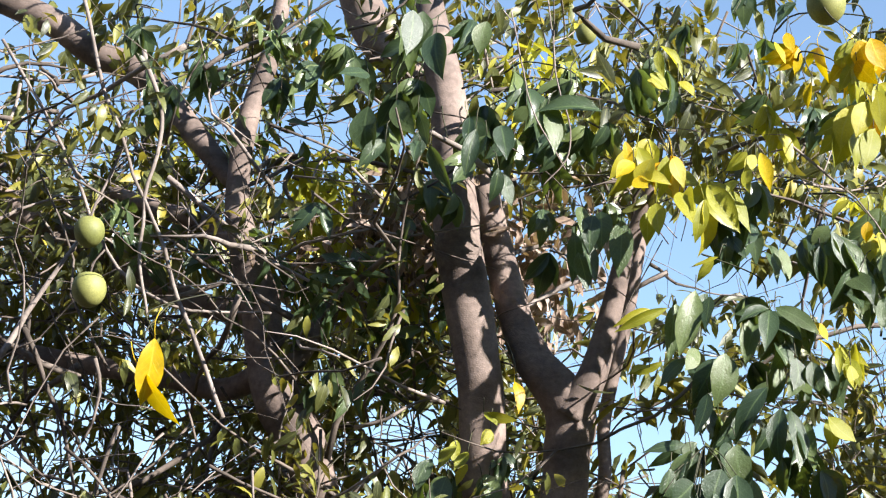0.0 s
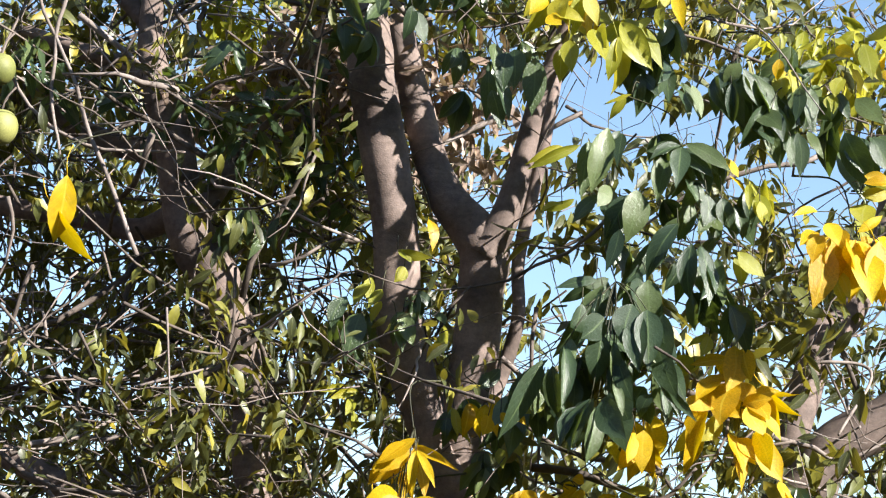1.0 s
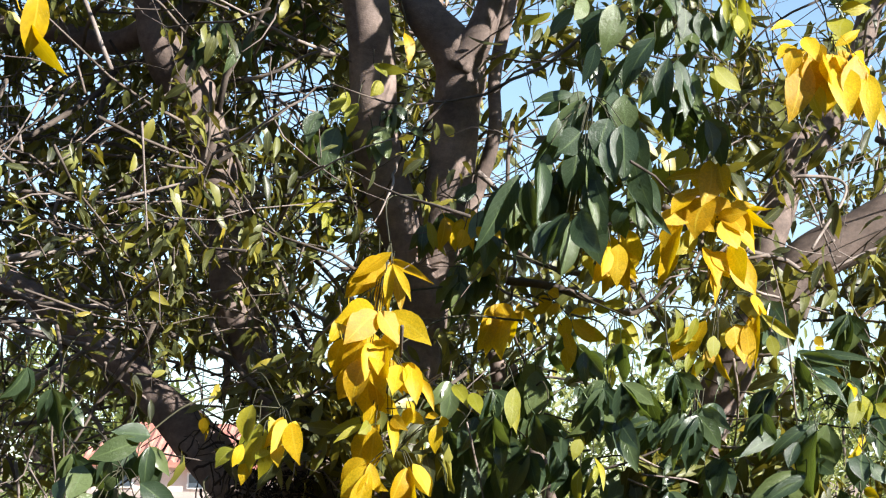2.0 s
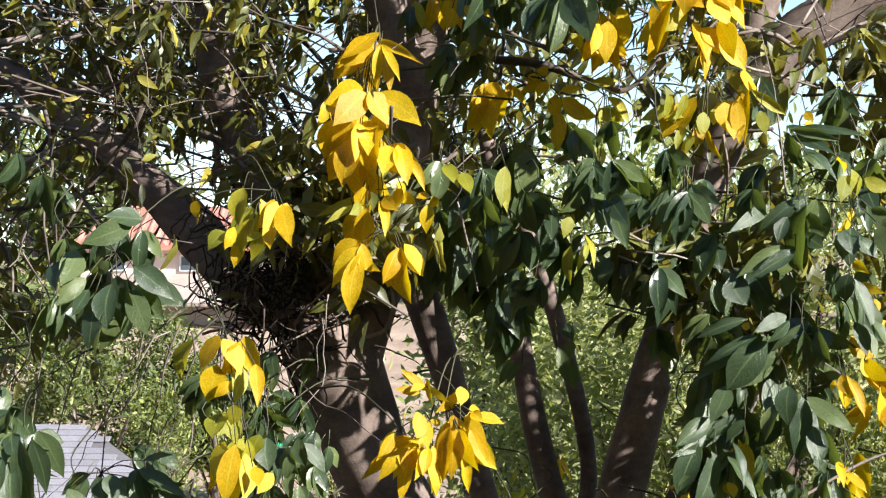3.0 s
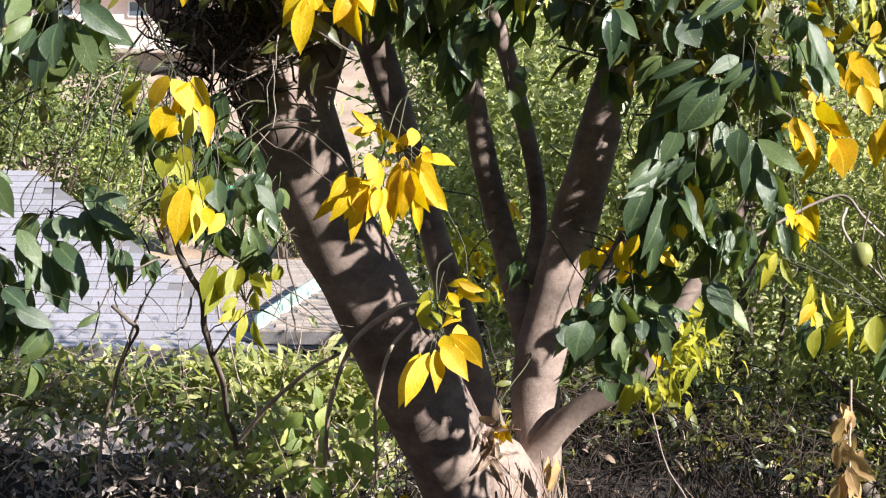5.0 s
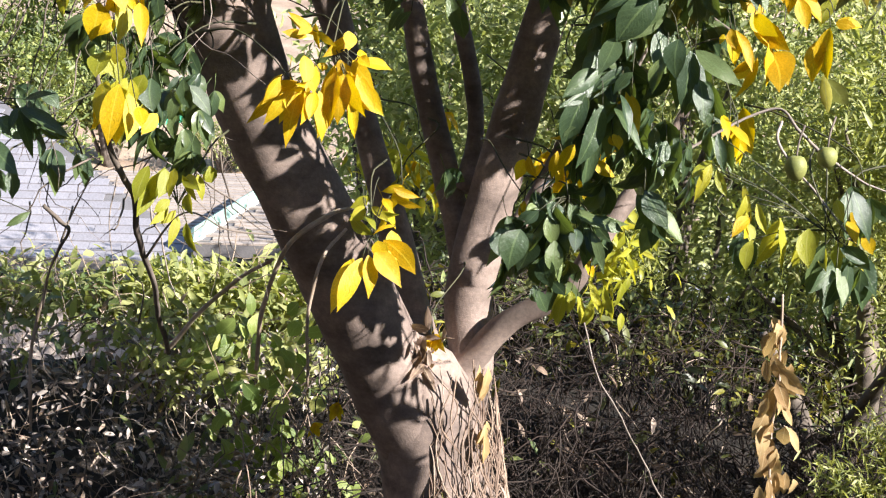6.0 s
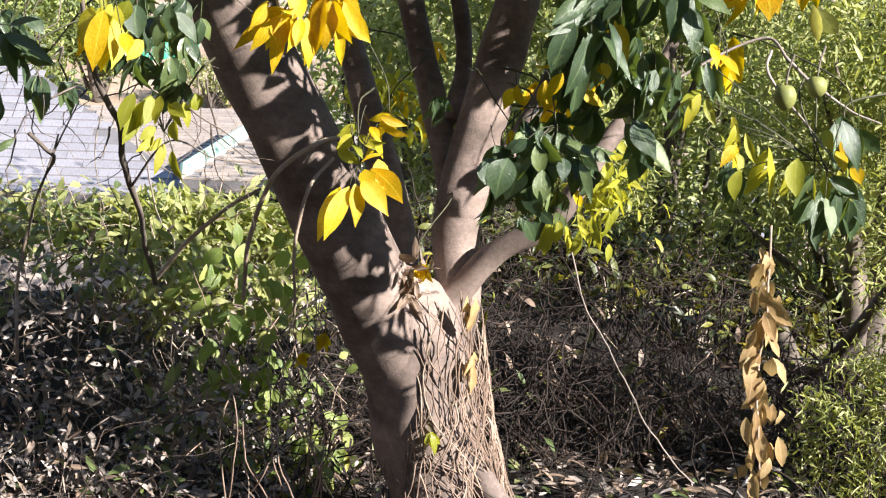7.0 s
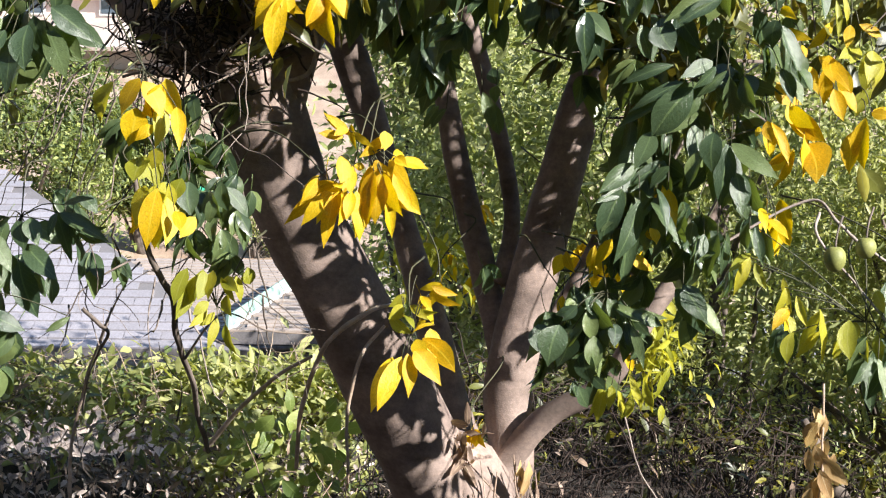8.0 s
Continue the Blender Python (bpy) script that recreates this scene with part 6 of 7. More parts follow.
for k in thick:
    tubes("twig", [twig_lines[k]], 6, PALE_VINE if k % 3 == 0 else TWIG, tree, knobbly=0.15)
chosen = set(thick)
for odd, material in enumerate((TWIG, PALE_VINE)):
    tubes("twig_mass", [line for k, line in enumerate(twig_lines) if k not in chosen and (k % 3 == 0) == odd], 5, material, tree, kind="stuff")


def stem(name, parent, rows, material=PALE_VINE, sides=8, label=""):
    line = smooth_line(rows, 8)
    line[:, 3] *= 0.62
    reach = np.linalg.norm(line[-1, :3] - line[0, :3])
    wild = field(line[:, :3] * (1, 1, 1), 9.0)[:, None] * (1, 0.5, 0.3) + field(line[:, :3] + 5, 25.0)[:, None] * (0.25, 0.2, 0.3)
    line[:, :3] += wild * 0.02 * min(reach, 0.6) * np.sin(np.linspace(0, np.pi, len(line)))[:, None]
    v, l, s = tube_arrays(line, sides, 0.1, len(rows))
    return mesh_object(name, v, l, s, material, parent, label)


# hanging bare shoots that can be told apart
stem("twig", tree, [(-1.355, 4.5, 3.412, 0.007), (-1.191, 4.5, 3.16, 0.007), (-1.064, 4.5, 2.902, 0.007), (-0.902, 4.45, 2.759, 0.006), (-0.693, 4.6, 2.782, 0.005)])
stem("twig", tree, [(-1.141, 4.4, 3.473, 0.008), (-1.069, 4.4, 3.223, 0.008), (-0.975, 4.4, 3.022, 0.007), (-0.852, 4.4, 2.721, 0.008), (-0.756, 4.4, 2.495, 0.01)])
stem("twig", tree, [(-0.993, 4.4, 3.349, 0.01), (-0.94, 4.4, 3.157, 0.008), (-0.973, 4.4, 2.902, 0.007), (-0.94, 4.4, 2.72, 0.005)])
stem("twig", tree, [(-0.064, 4.2, 3.402, 0.003), (-0.043, 4.2, 3.244, 0.003), (-0.009, 4.2, 3.063, 0.003), (-0.068, 4.2, 2.973, 0.002)])
stem("twig", tree, [(-0.144, 4.2, 3.374, 0.003), (-0.096, 4.2, 3.165, 0.003), (-0.02, 4.2, 3.012, 0.003)])
stem("twig", tree, [(0.03, 4.3, 1.745, 0.004), (0.053, 4.3, 1.651, 0.004), (0.074, 4.3, 1.557, 0.003)])
stem("twig", tree, [(-0.417, 4.3, 1.679, 0.007), (-0.371, 4.3, 1.738, 0.008), (-0.338, 4.32, 1.787, 0.008), (-0.236, 4.4, 1.816, 0.006)])
stem("twig", tree, [(-0.169, 4.4, 1.456, 0.006), (-0.12, 4.35, 1.476, 0.008), (-0.103, 4.35, 1.53, 0.007), (-0.111, 4.4, 1.577, 0.005)])
stem("twig", tree, [(0.54, 4.25, 2.068, 0.005), (0.541, 4.25, 2.009, 0.005), (0.518, 4.25, 1.973, 0.003)])
stem("twig", tree, [(0.748, 4.3, 2.124, 0.005), (0.856, 4.5, 2.287, 0.006), (0.732, 4.5, 2.304, 0.006), (0.659, 4.6, 2.235, 0.005)])
stem("twig", tree, [(0.113, 4.5, 2.063, 0.016), (0.213, 4.5, 2.052, 0.015), (0.325, 4.5, 2.016, 0.012), (0.399, 4.5, 1.999, 0.009), (0.473, 4.5, 2.069, 0.006)], TWIG)
stem("twig", tree, [(0.696, 4.2, 1.123, 0.005), (0.899, 4.2, 1.233, 0.005), (0.96, 4.15, 1.193, 0.006), (1.071, 4.15, 1.105, 0.004), (1.155, 4.15, 1.073, 0.003)])
stem("twig", tree, [(0.919, 4.15, 1.215, 0.005), (0.909, 4.12, 1.172, 0.005), (0.98, 4.1, 1.085, 0.004), (1.029, 4, 1.01, 0.003)])
stem("twig", tree, [(0.589, 4.6, 0.718, 0.003), (0.641, 4.6, 0.562, 0.003), (0.705, 4.6, 0.458, 0.003), (0.824, 4.7, 0.245, 0.003), (0.944, 4.8, 0.107, 0.003)])
stem("twig", tree, [(-0.458, 4.1, 1.295, 0.008), (-0.436, 4.15, 1.149, 0.01), (-0.395, 4.2, 1.026, 0.011), (-0.373, 4.3, 0.89, 0.011), (-0.37, 4.6, 0.718, 0.01), (-0.375, 5, 0.534, 0.011)], TWIG, label="dark bare stem")
stem("twig", tree, [(-0.372, 4.3, 0.879, 0.005), (-0.287, 4.2, 0.989, 0.003), (-0.196, 4.2, 0.957, 0.003), (-0.113, 4.3, 0.934, 0.003)], TWIG)
stem("twig", tree, [(-0.57, 4.2, 0.998, 0.007), (-0.536, 4.2, 0.964, 0.008), (-0.519, 4.2, 0.942, 0.006), (-0.566, 4.3, 0.861, 0.003), (-0.612, 4.5, 0.729, 0.004)], TWIG)
stem("vine_stem", tree, [(-0.151, 4.7, 0.561, 0.008), (-0.137, 4.6, 0.711, 0.009), (-0.087, 4.5, 0.869, 0.009), (0.009, 4.5, 0.952, 0.009), (0.083, 4.55, 0.967, 0.006)], DRY_VINE)
stem("vine_stem", tree, [(-0.031, 4.55, 0.557, 0.005), (-0.029, 4.5, 0.745, 0.007), (-0.001, 4.5, 0.859, 0.007), (0.047, 4.55, 0.915, 0.006)], DRY_VINE)
stem("vine_stem", tree, [(-0.406, 5.3, 0.473, 0.01), (-0.314, 5.2, 0.598, 0.01), (-0.211, 5.1, 0.704, 0.008), (-0.123, 4.9, 0.787, 0.007)], DRY_VINE)
stem("vine_stem", tree, [(-0.739, 5.2, 0.279, 0.007), (-0.732, 5.2, 0.485, 0.008), (-0.696, 5.2, 0.674, 0.006), (-0.621, 5.1, 0.861, 0.004), (-0.562, 5, 0.972, 0.003)], DRY_VINE)

limb("root", tree, [(0.377, 4.76, 0.233, 0.023), (0.409, 4.72, 0.162, 0.028), (0.444, 4.69, 0.102, 0.032), (0.501, 4.65, 0.047, 0.032), (BASE[0] + 0.32, 4.55, -0.05, 0.03)])
leaf_knot("dry_leaf_knot", (0.243, 4.68, 0.641), (0.02, 0.015, 0.025), 26, 0.055, DRY_LEAF, 211)
for spot, seed in (((0.367, 4.69, 0.569), 212), ((0.38, 4.69, 0.449), 213)):
    g = rng(seed)
    n = 5
    leaf_cloud("dry_leaf_knot", np.array(spot) + g.normal(0, 1, (n, 3)) * (0.006, 0.004, 0.015), g.normal(0, 0.15, (n, 3)) + (0, 0, -1), g.normal(0, 0.3, (n, 3)) + (0.6, -1, 0), g.uniform(0.05, 0.08, n), TAN_LEAF, tree, seed, 0.9)

# dry vine stems that hug the trunk
g = rng(12)
for k in range(84):
    rows = []
    a = g.uniform(-0.1, 1.5) if k % 4 else g.uniform(-1.2, 0.4)
    for z in np.linspace(0.02, g.uniform(0.25, 0.6), 7):
        a += g.normal(0, 0.3)
        r = np.interp(z, [0, 0.13, 0.4, 0.65], [0.2, 0.146, 0.131, 0.13])
        cx = np.interp(z, [0, 0.1, 0.65], [BASE[0] + 0.02, BASE[0] + 0.015, BASE[0] - 0.05])
        rows.append((cx + r * math.sin(a), 4.8 - (r + 0.004) * math.cos(a), z, g.uniform(0.0012, 0.0038)))
    stem("vine_stem", tree, rows, VINE_BROWN if k % 7 else DRY_VINE, 6)
# a tangle of dry stems where the leaning limb divides
tangle = []
centre = np.array((-0.361, 4.48, 1.577))
for k in range(280):
    tangle.append(np.array(wander(centre + g.normal(0, 1, 3) * (0.075, 0.04, 0.085), g.normal(0, 1, 3) + (0.15, 0, -0.3), g.uniform(0.08, 0.26), g.uniform(0.0012, 0.004), g, 1.3, 8, 0.5)))
tubes("vine_tangle", tangle[:45], 5, VINE_BROWN, tree, "tangle of dry vine stems in the fork", "stuff")
# Most of the tangle is coloured near black to stand for shade.
tubes("vine_tangle", tangle[45:], 5, SHADE_VINE, tree, "tangle of dead stems in the fork, darkened for shade", "stuff")


# ---- hedge and undergrowth behind the tree ----
def skirt(rise, x):
    """How far the lower hedge spreads forward, at shares of its height."""
    return np.interp(x, [-0.1, 0.35], [0.5, 0.12]) * np.clip((0.88 - rise) / 0.36, 0, 1)


def mound(name, parent, x0, x1, tops, y_mid, depth, material, seed):
    """The inner mass of a hedge: a bumpy bank along x, with its ends closed."""
    nx, na = 90, 16
    xs = np.linspace(x0, x1, nx)
    v = []
    for x in xs:
        top = np.interp(x, *tops)
        for a in np.linspace(0, np.pi, na):
            bump = 1 + 0.08 * noise.noise(Vector((x * 3 + seed, a * 2, 0.3))) + 0.06 * noise.noise(Vector((x * 11, a * 6, seed)))
            rise = math.sin(a) ** 0.25
            v.append((x, y_mid - depth * math.cos(a) * bump - skirt(rise, x) * (a < 1.5), FOOT + (top - FOOT) * rise * bump))
    i, j = np.meshgrid(np.arange(nx - 1), np.arange(na - 1), indexing="ij")
    q = np.stack([i * na + j, (i + 1) * na + j, (i + 1) * na + j + 1, i * na + j + 1], -1).reshape(-1)
    ends = np.concatenate([np.arange(na)[::-1], (nx - 1) * na + np.arange(na)])
    return mesh_object(name, v, np.concatenate([q, ends]), np.concatenate([np.full(len(q) // 4, 4), [na, na]]), material, parent)


TOPS = ([-2.9, -1.3, -0.44, 0.0, 0.33, 0.66, 1.0, 1.5, 2.6], [0.425, 0.425, 0.425, 0.415, 0.43, 0.43, 0.37, 0.2, 0.1])
HEDGE_Y, HEDGE_DEEP, FOOT = 6.27, 0.82, -0.43
hedge = thing("hedge", (0, HEDGE_Y, FOOT), "steep tangled hedge of green vines over dry stems and litter", "hedge")
# A near-black filler mass stands for the deep shade inside the hedge.
mound("shade_core", hedge, -3.0, 1.75, (TOPS[0], [h - 0.24 for h in TOPS[1]]), HEDGE_Y + 0.1, HEDGE_DEEP - 0.22, SHADE_LITTER, 2)
g = rng(21)


def on_hedge(x0, x1, low, high, n, lift=0.0, rough=0.035):
    """Places on the hedge from low to high, as shares of its steep front (0..1) and then of its top (1..2), and the way out of it."""
    x = 1.1 * g.uniform(x0, x1, n)
    u = g.uniform(low, high, n)
    a = np.where(u < 1, np.arcsin(np.clip(u, 0, 1) ** 4), np.pi / 2 + (u - 1) * 1.4)
    rise = np.where(u < 1, u, np.sin(a) ** 0.25)
    p = np.stack([x, HEDGE_Y - (HEDGE_DEEP + lift) * np.cos(a), FOOT + (np.interp(x, *TOPS) - FOOT + lift) * rise], -1)
    p[:, 1] -= np.where(u < 1, skirt(rise, x), 0)
    out = np.stack([0 * x, -np.cos(a), np.sin(a) + 0.8 * (rise < 0.85)], -1)
    return p + out * (g.uniform(-0.13, 0.02, (n, 1)) + np.abs(g.normal(0, rough, (n, 1)))) + g.normal(0, 0.02, (n, 3)), out


def hedge_leaves(name, x0, x1, low, high, n, size, material, slim=0.82, hang=-0.3, lift=0.02, patch=0.0):
    p, o = on_hedge(x0, x1, low, high, n, lift)
    if patch:
        k = field(p, 5.0) + 0.6 * field(p + 9, 14.0) > patch - 0.5
        p, o = p[k], o[k]
    leaf_cloud(name, p, o * 0.4 + g.normal(0, 0.65, p.shape) + (0, 0, hang), o + g.normal(0, 0.55, p.shape) + (0.4, -0.2, 0.4), 1.08 * g.uniform(*size, len(p)), material, hedge, n, slim, plain=size[1] < 0.055)


# The crest mixes in the paler sunlit copy of the leaf.
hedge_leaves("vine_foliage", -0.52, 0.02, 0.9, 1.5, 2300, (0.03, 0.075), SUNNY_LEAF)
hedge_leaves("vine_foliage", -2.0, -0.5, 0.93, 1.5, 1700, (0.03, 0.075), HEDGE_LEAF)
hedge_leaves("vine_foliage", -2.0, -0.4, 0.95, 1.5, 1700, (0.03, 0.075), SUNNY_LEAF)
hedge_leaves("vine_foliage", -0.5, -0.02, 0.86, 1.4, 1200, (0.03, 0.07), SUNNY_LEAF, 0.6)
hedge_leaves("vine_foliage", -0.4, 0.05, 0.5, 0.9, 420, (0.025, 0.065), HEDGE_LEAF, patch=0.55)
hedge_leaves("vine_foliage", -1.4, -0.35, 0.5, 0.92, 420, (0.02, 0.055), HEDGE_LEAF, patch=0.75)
hedge_leaves("leaf_litter", -1.5, 0.0, 0.5, 0.97, 5200, (0.012, 0.034), LITTER_LEAF, 1.0, patch=0.38)
hedge_leaves("leaf_litter", -1.5, 0.0, 0.5, 1.0, 1500, (0.018, 0.05), DRY_LEAF, 0.7, patch=0.45)
hedge_leaves("vine_foliage", 0.1, 1.6, 1.04, 1.6, 2600, (0.025, 0.06), HEDGE_LEAF)
# Darker tree leaves stand for shade on the right side.
hedge_leaves("vine_foliage", 0.05, 1.5, 0.92, 1.3, 1500, (0.025, 0.06), LEAF)
hedge_leaves("vine_foliage", 0.05, 1.3, 0.5, 0.95, 240, (0.03, 0.06), LEAF, patch=0.6)
hedge_leaves("vine_foliage", 0.3, 0.6, 0.5, 0.7, 120, (0.03, 0.06), HEDGE_LEAF, patch=0.4)
hedge_leaves("leaf_litter", 0.1, 1.4, 0.5, 0.98, 500, (0.02, 0.06), DRY_LEAF, 0.7, patch=0.6)
# Right-hand stems are near black: the hedge's shade lies in their colour.
for name, count, x0, x1, material, thick, seed in (("dry_brush", 1700, 0.0, 1.5, SHADE_VINE, 0.002, 51), ("hanging_vine", 1900, 0.0, 1.5, SHADE_VINE, 0.0026, 52), ("dry_brush", 200, -2.2, 0.0, VINE_BROWN, 0.002, 53), ("hanging_vine", 500, -2.0, 0.0, TWIG, 0.0026, 54), ("bare_stem", 420, -1.6, 0.1, DRY_VINE, 0.002, 55), ("bare_stem", 60, 0.2, 1.4, DRY_VINE, 0.0022, 56)):
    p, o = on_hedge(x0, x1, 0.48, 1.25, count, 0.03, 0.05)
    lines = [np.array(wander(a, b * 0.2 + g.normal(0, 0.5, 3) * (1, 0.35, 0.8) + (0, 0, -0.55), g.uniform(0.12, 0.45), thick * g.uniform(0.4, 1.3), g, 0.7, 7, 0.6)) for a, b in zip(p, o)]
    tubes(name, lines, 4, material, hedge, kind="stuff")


n = 3800
p = np.stack([g.uniform(-1.4, 1.8, n), 4.35 + 1.15 * g.uniform(0, 1, n), g.uniform(0.0, 0.05, n)], -1)
p[:, 2] += ground_height(p[:, 0], p[:, 1])
for k, material in enumerate((DRY_LEAF, LITTER_LEAF, HEDGE_LEAF)):
    q = p[k::3] if k < 2 else p[2::9]
    leaf_cloud("fallen_leaf_layer", q, g.normal(0, 1, q.shape) * (1, 1, 0.25), g.normal(0, 0.4, q.shape) + (0, -0.2, 1), g.uniform(0.02, 0.06, len(q)), material, hedge, 600 + k, 0.9, plain=True)
# The fallen stems take the same shade-dark colour.
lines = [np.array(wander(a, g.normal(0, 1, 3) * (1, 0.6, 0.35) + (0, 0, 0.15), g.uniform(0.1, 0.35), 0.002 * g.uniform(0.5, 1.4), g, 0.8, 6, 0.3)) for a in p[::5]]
tubes("fallen_stem_layer", lines, 4, SHADE_VINE, hedge, kind="stuff")


# ---- a leafy vine beside the trunk ----
g = rng(31)
vine = thing("vine", (0.004, 4.72, 0.084), "bright green climbing vine with broad leaves beside the trunk", "vine")
VINE_MESHES = []
for k in range(8):
    b = fine_blade(g.uniform(0.45, 0.85), g.uniform(-0.2, 0.6), g.uniform(0.0, 0.35), 900 + k, -0.12)
    ob = mesh_object("leaf", b, FINE_LOOPS, FINE_SIZES, VINE_LEAF, uv=FINE_UV)
    VINE_MESHES.append(ob.data)
    bpy.data.objects.remove(ob)
LOW, HIGH = np.array((-0.223, 4.75, 0.084)), np.array((0.054, 4.75, 0.663))
knots = []
for k in range(60):
    s = g.uniform(0, 1)
    knots.append((LOW[0] + (HIGH[0] - LOW[0]) * np.clip(0.7 - 0.4 * s + g.normal(0, 0.35), -0.2, 0.95), g.uniform(4.72, 4.93), LOW[2] + (HIGH[2] - LOW[2]) * s))
knots = np.array(knots) * 1.08 - np.array((0, 0.03, 1.56)) * 0.08
for k in range(190):
    c = knots[g.integers(len(knots))] + g.normal(0, 1, 3) * (0.035, 0.03, 0.04)
    turn = frames_of(np.array([[g.normal(0, 0.6), g.normal(-0.2, 0.3), -0.6]]), np.array([[g.normal(0.4, 0.5), -0.8, g.normal(0.5, 0.4)]]))[0]
    ob = new("leaf", VINE_MESHES[int(g.integers(8))])
    ob.matrix_basis = Matrix.LocRotScale(Vector(c), Matrix(turn.tolist()).to_quaternion(), Vector((1, 1, 1)) * float(g.uniform(0.025, 0.068)))
    attach(ob, vine)
for k in range(16):
    foot = (g.uniform(LOW[0], HIGH[0]), g.uniform(4.8, 5.0), -0.02)
    top = knots[g.integers(len(knots))]
    stem("stem", vine, [(*foot, 0.004), (foot[0] + g.normal(0, 0.05), 4.85, top[2] * 0.5, 0.003), (*top, 0.002)], VINE_BROWN, 6)


# ---- shrubs and trees behind ----
def shrub(name, base, size, n, leaf, seed, label, category, material=FAR_LEAF, slim=0.6, group="", trunk=0.05, up=0.3, loose=0.07, each=110):
    """Stems from the base and a crown of clumped small leaves with gaps; size is (wide, deep, tall)."""
    root = thing(name, base, label, category, group)
    g = rng(seed)
    base, size = np.array(base, float), np.array(size, float)
    arms = []
    clumps = []
    for k in range(max(10, n // each)):
        w = g.normal(0, 1, 3)
        w /= np.linalg.norm(w)
        spot = base + np.array([0, 0, size[2] * 0.56]) + w * size * (0.5, 0.5, 0.42) * g.uniform(0.45, 1.0)
        clumps.append(spot)
        if k >= 12:
            continue
        middle = base + (spot - base) * (0.35, 0.35, 0.55) + g.normal(0, 0.04, 3) * size
        arms.append(smooth_line([(*base, trunk), (*middle, trunk * 0.45), (*spot, trunk * 0.1)], 4))
    tubes("stem_mass", arms, 6, TWIG, root, kind="stuff")
    c = np.array(clumps)[g.integers(0, len(clumps), n)]
    p = c + g.normal(0, 1, (n, 3)) * size * (loose, loose, loose * 0.85)
    leaf_cloud("crown", p, g.normal(0, 0.8, (n, 3)) + (0, 0, up), g.normal(0, 0.7, (n, 3)) + (0.35, -0.3, 0.7), leaf * g.uniform(0.6, 1.3, n), material, root, seed, slim, plain=True)
    return root


shrub("shrub", (1.15, 11.5, -1.7), (2.0, 1.6, 4.3), 13000, 0.065, 47, "tall sunlit yellow-green shrub", "shrub", slim=0.85)
shrub("shrub", (0.5, 12.5, -1.95), (1.4, 1.2, 4.8), 8000, 0.07, 54, "tall sunlit yellow-green shrub", "shrub", slim=0.85)
shrub("shrub", (2.5, 11.7, -1.7), (2.2, 1.6, 4.4), 13000, 0.065, 48, "tall sunlit yellow-green shrub", "shrub", slim=0.85)
shrub("shrub", (0.85, 9.5, -1.1), (1.4, 1.4, 2.9), 9000, 0.06, 41, "sunlit yellow-green shrub with small leaves", "shrub", slim=0.85)
shrub("shrub", (1.55, 9.0, -1.0), (1.6, 1.4, 2.8), 9000, 0.055, 42, "sunlit yellow-green shrub with small leaves", "shrub", slim=0.85)
shrub("shrub", (0.55, 10.5, -1.4), (0.85, 1.0, 3.0), 5000, 0.06, 43, "sunlit yellow-green shrub with small leaves", "shrub", slim=0.85)
shrub("shrub", (1.75, 6.4, -0.1), (0.9, 0.9, 1.5), 6500, 0.045, 44, "fine-leaved olive-green shrub beside the hedge", "shrub", SUNNY_LEAF, 0.5)
shrub("shrub", (2.4, 8.0, -0.6), (1.6, 1.4, 3.2), 8000, 0.055, 45, "tall fine-leaved green shrub", "shrub", SUNNY_LEAF)
shrub("shrub", (1.86, 5.05, -0.05), (1.0, 0.7, 1.25), 8000, 0.036, 50, "fine-leaved yellow-green shrub beside the hedge", "shrub", SUNNY_LEAF, 0.38, trunk=0.01)
shrub("shrub", (1.48, 5.0, -0.05), (0.6, 0.4, 0.46), 3600, 0.035, 49, "low lime-green fine-leaved shrub in front of the hedge", "shrub", SUNNY_LEAF, 0.35, trunk=0.008)
shrub("shrub", (1.0, 7.3, -0.4), (0.6, 0.5, 1.25), 3500, 0.045, 46, "yellow-green feathery shrub behind the hedge", "shrub", SUNNY_LEAF, 0.4)

shrub("tree", (1.6, 16.0, -3.45), (4.2, 3.0, 5.5), 11000, 0.11, 51, "leafy green tree behind the shrubs", "tree", FAR_LEAF, 0.9, trunk=0.07)
shrub("tree", (5.2, 17.0, -3.6), (4.6, 3.0, 5.8), 11000, 0.11, 52, "leafy green tree behind the shrubs", "tree", FAR_LEAF, 0.9, trunk=0.07)
shrub("shrub", (-2.15, 41, -3.3), (1.5, 1.2, 1.3), 2600, 0.08, 53, "small green bush on the dirt slope", "shrub", FAR_LEAF, 0.9)

for k, (x, y, w, h) in enumerate(((-6.0, 38, 3.8, 5.0), (-4.4, 41, 1.8, 3.0), (-8.9, 40, 4.2, 5.4))):
    shrub("tree", (x, y, float(ground_height(x, y)) - 0.1), (w, w, h), 15000, 0.13, 60 + k, "round sunlit green tree on the slope", "tree", SLOPE_LEAF, 0.9, "trees on the slope", 0.12, loose=0.06, each=230)
for k, (x, y, w, h) in enumerate(((-14, 75, 8, 7), (0, 80, 9, 6), (9, 72, 8, 7), (20, 85, 12, 8), (-28, 85, 12, 9))):
    shrub("tree", (x, y, float(ground_height(x, y)) - 0.1), (w, w, h), 4500, 0.45, 70 + k, "far green tree beyond the houses", "tree", SLOPE_LEAF, 0.9, "far trees", 0.2)


# ---- houses ----
def box(bm, low, high):
    r = bmesh.ops.create_cube(bm, size=1.0)
    low, high = Vector(low), Vector(high)
    for v in r["verts"]:
        v.co = (low + high) / 2 + Vector([a * b for a, b in zip(v.co, high - low)])
    return bm


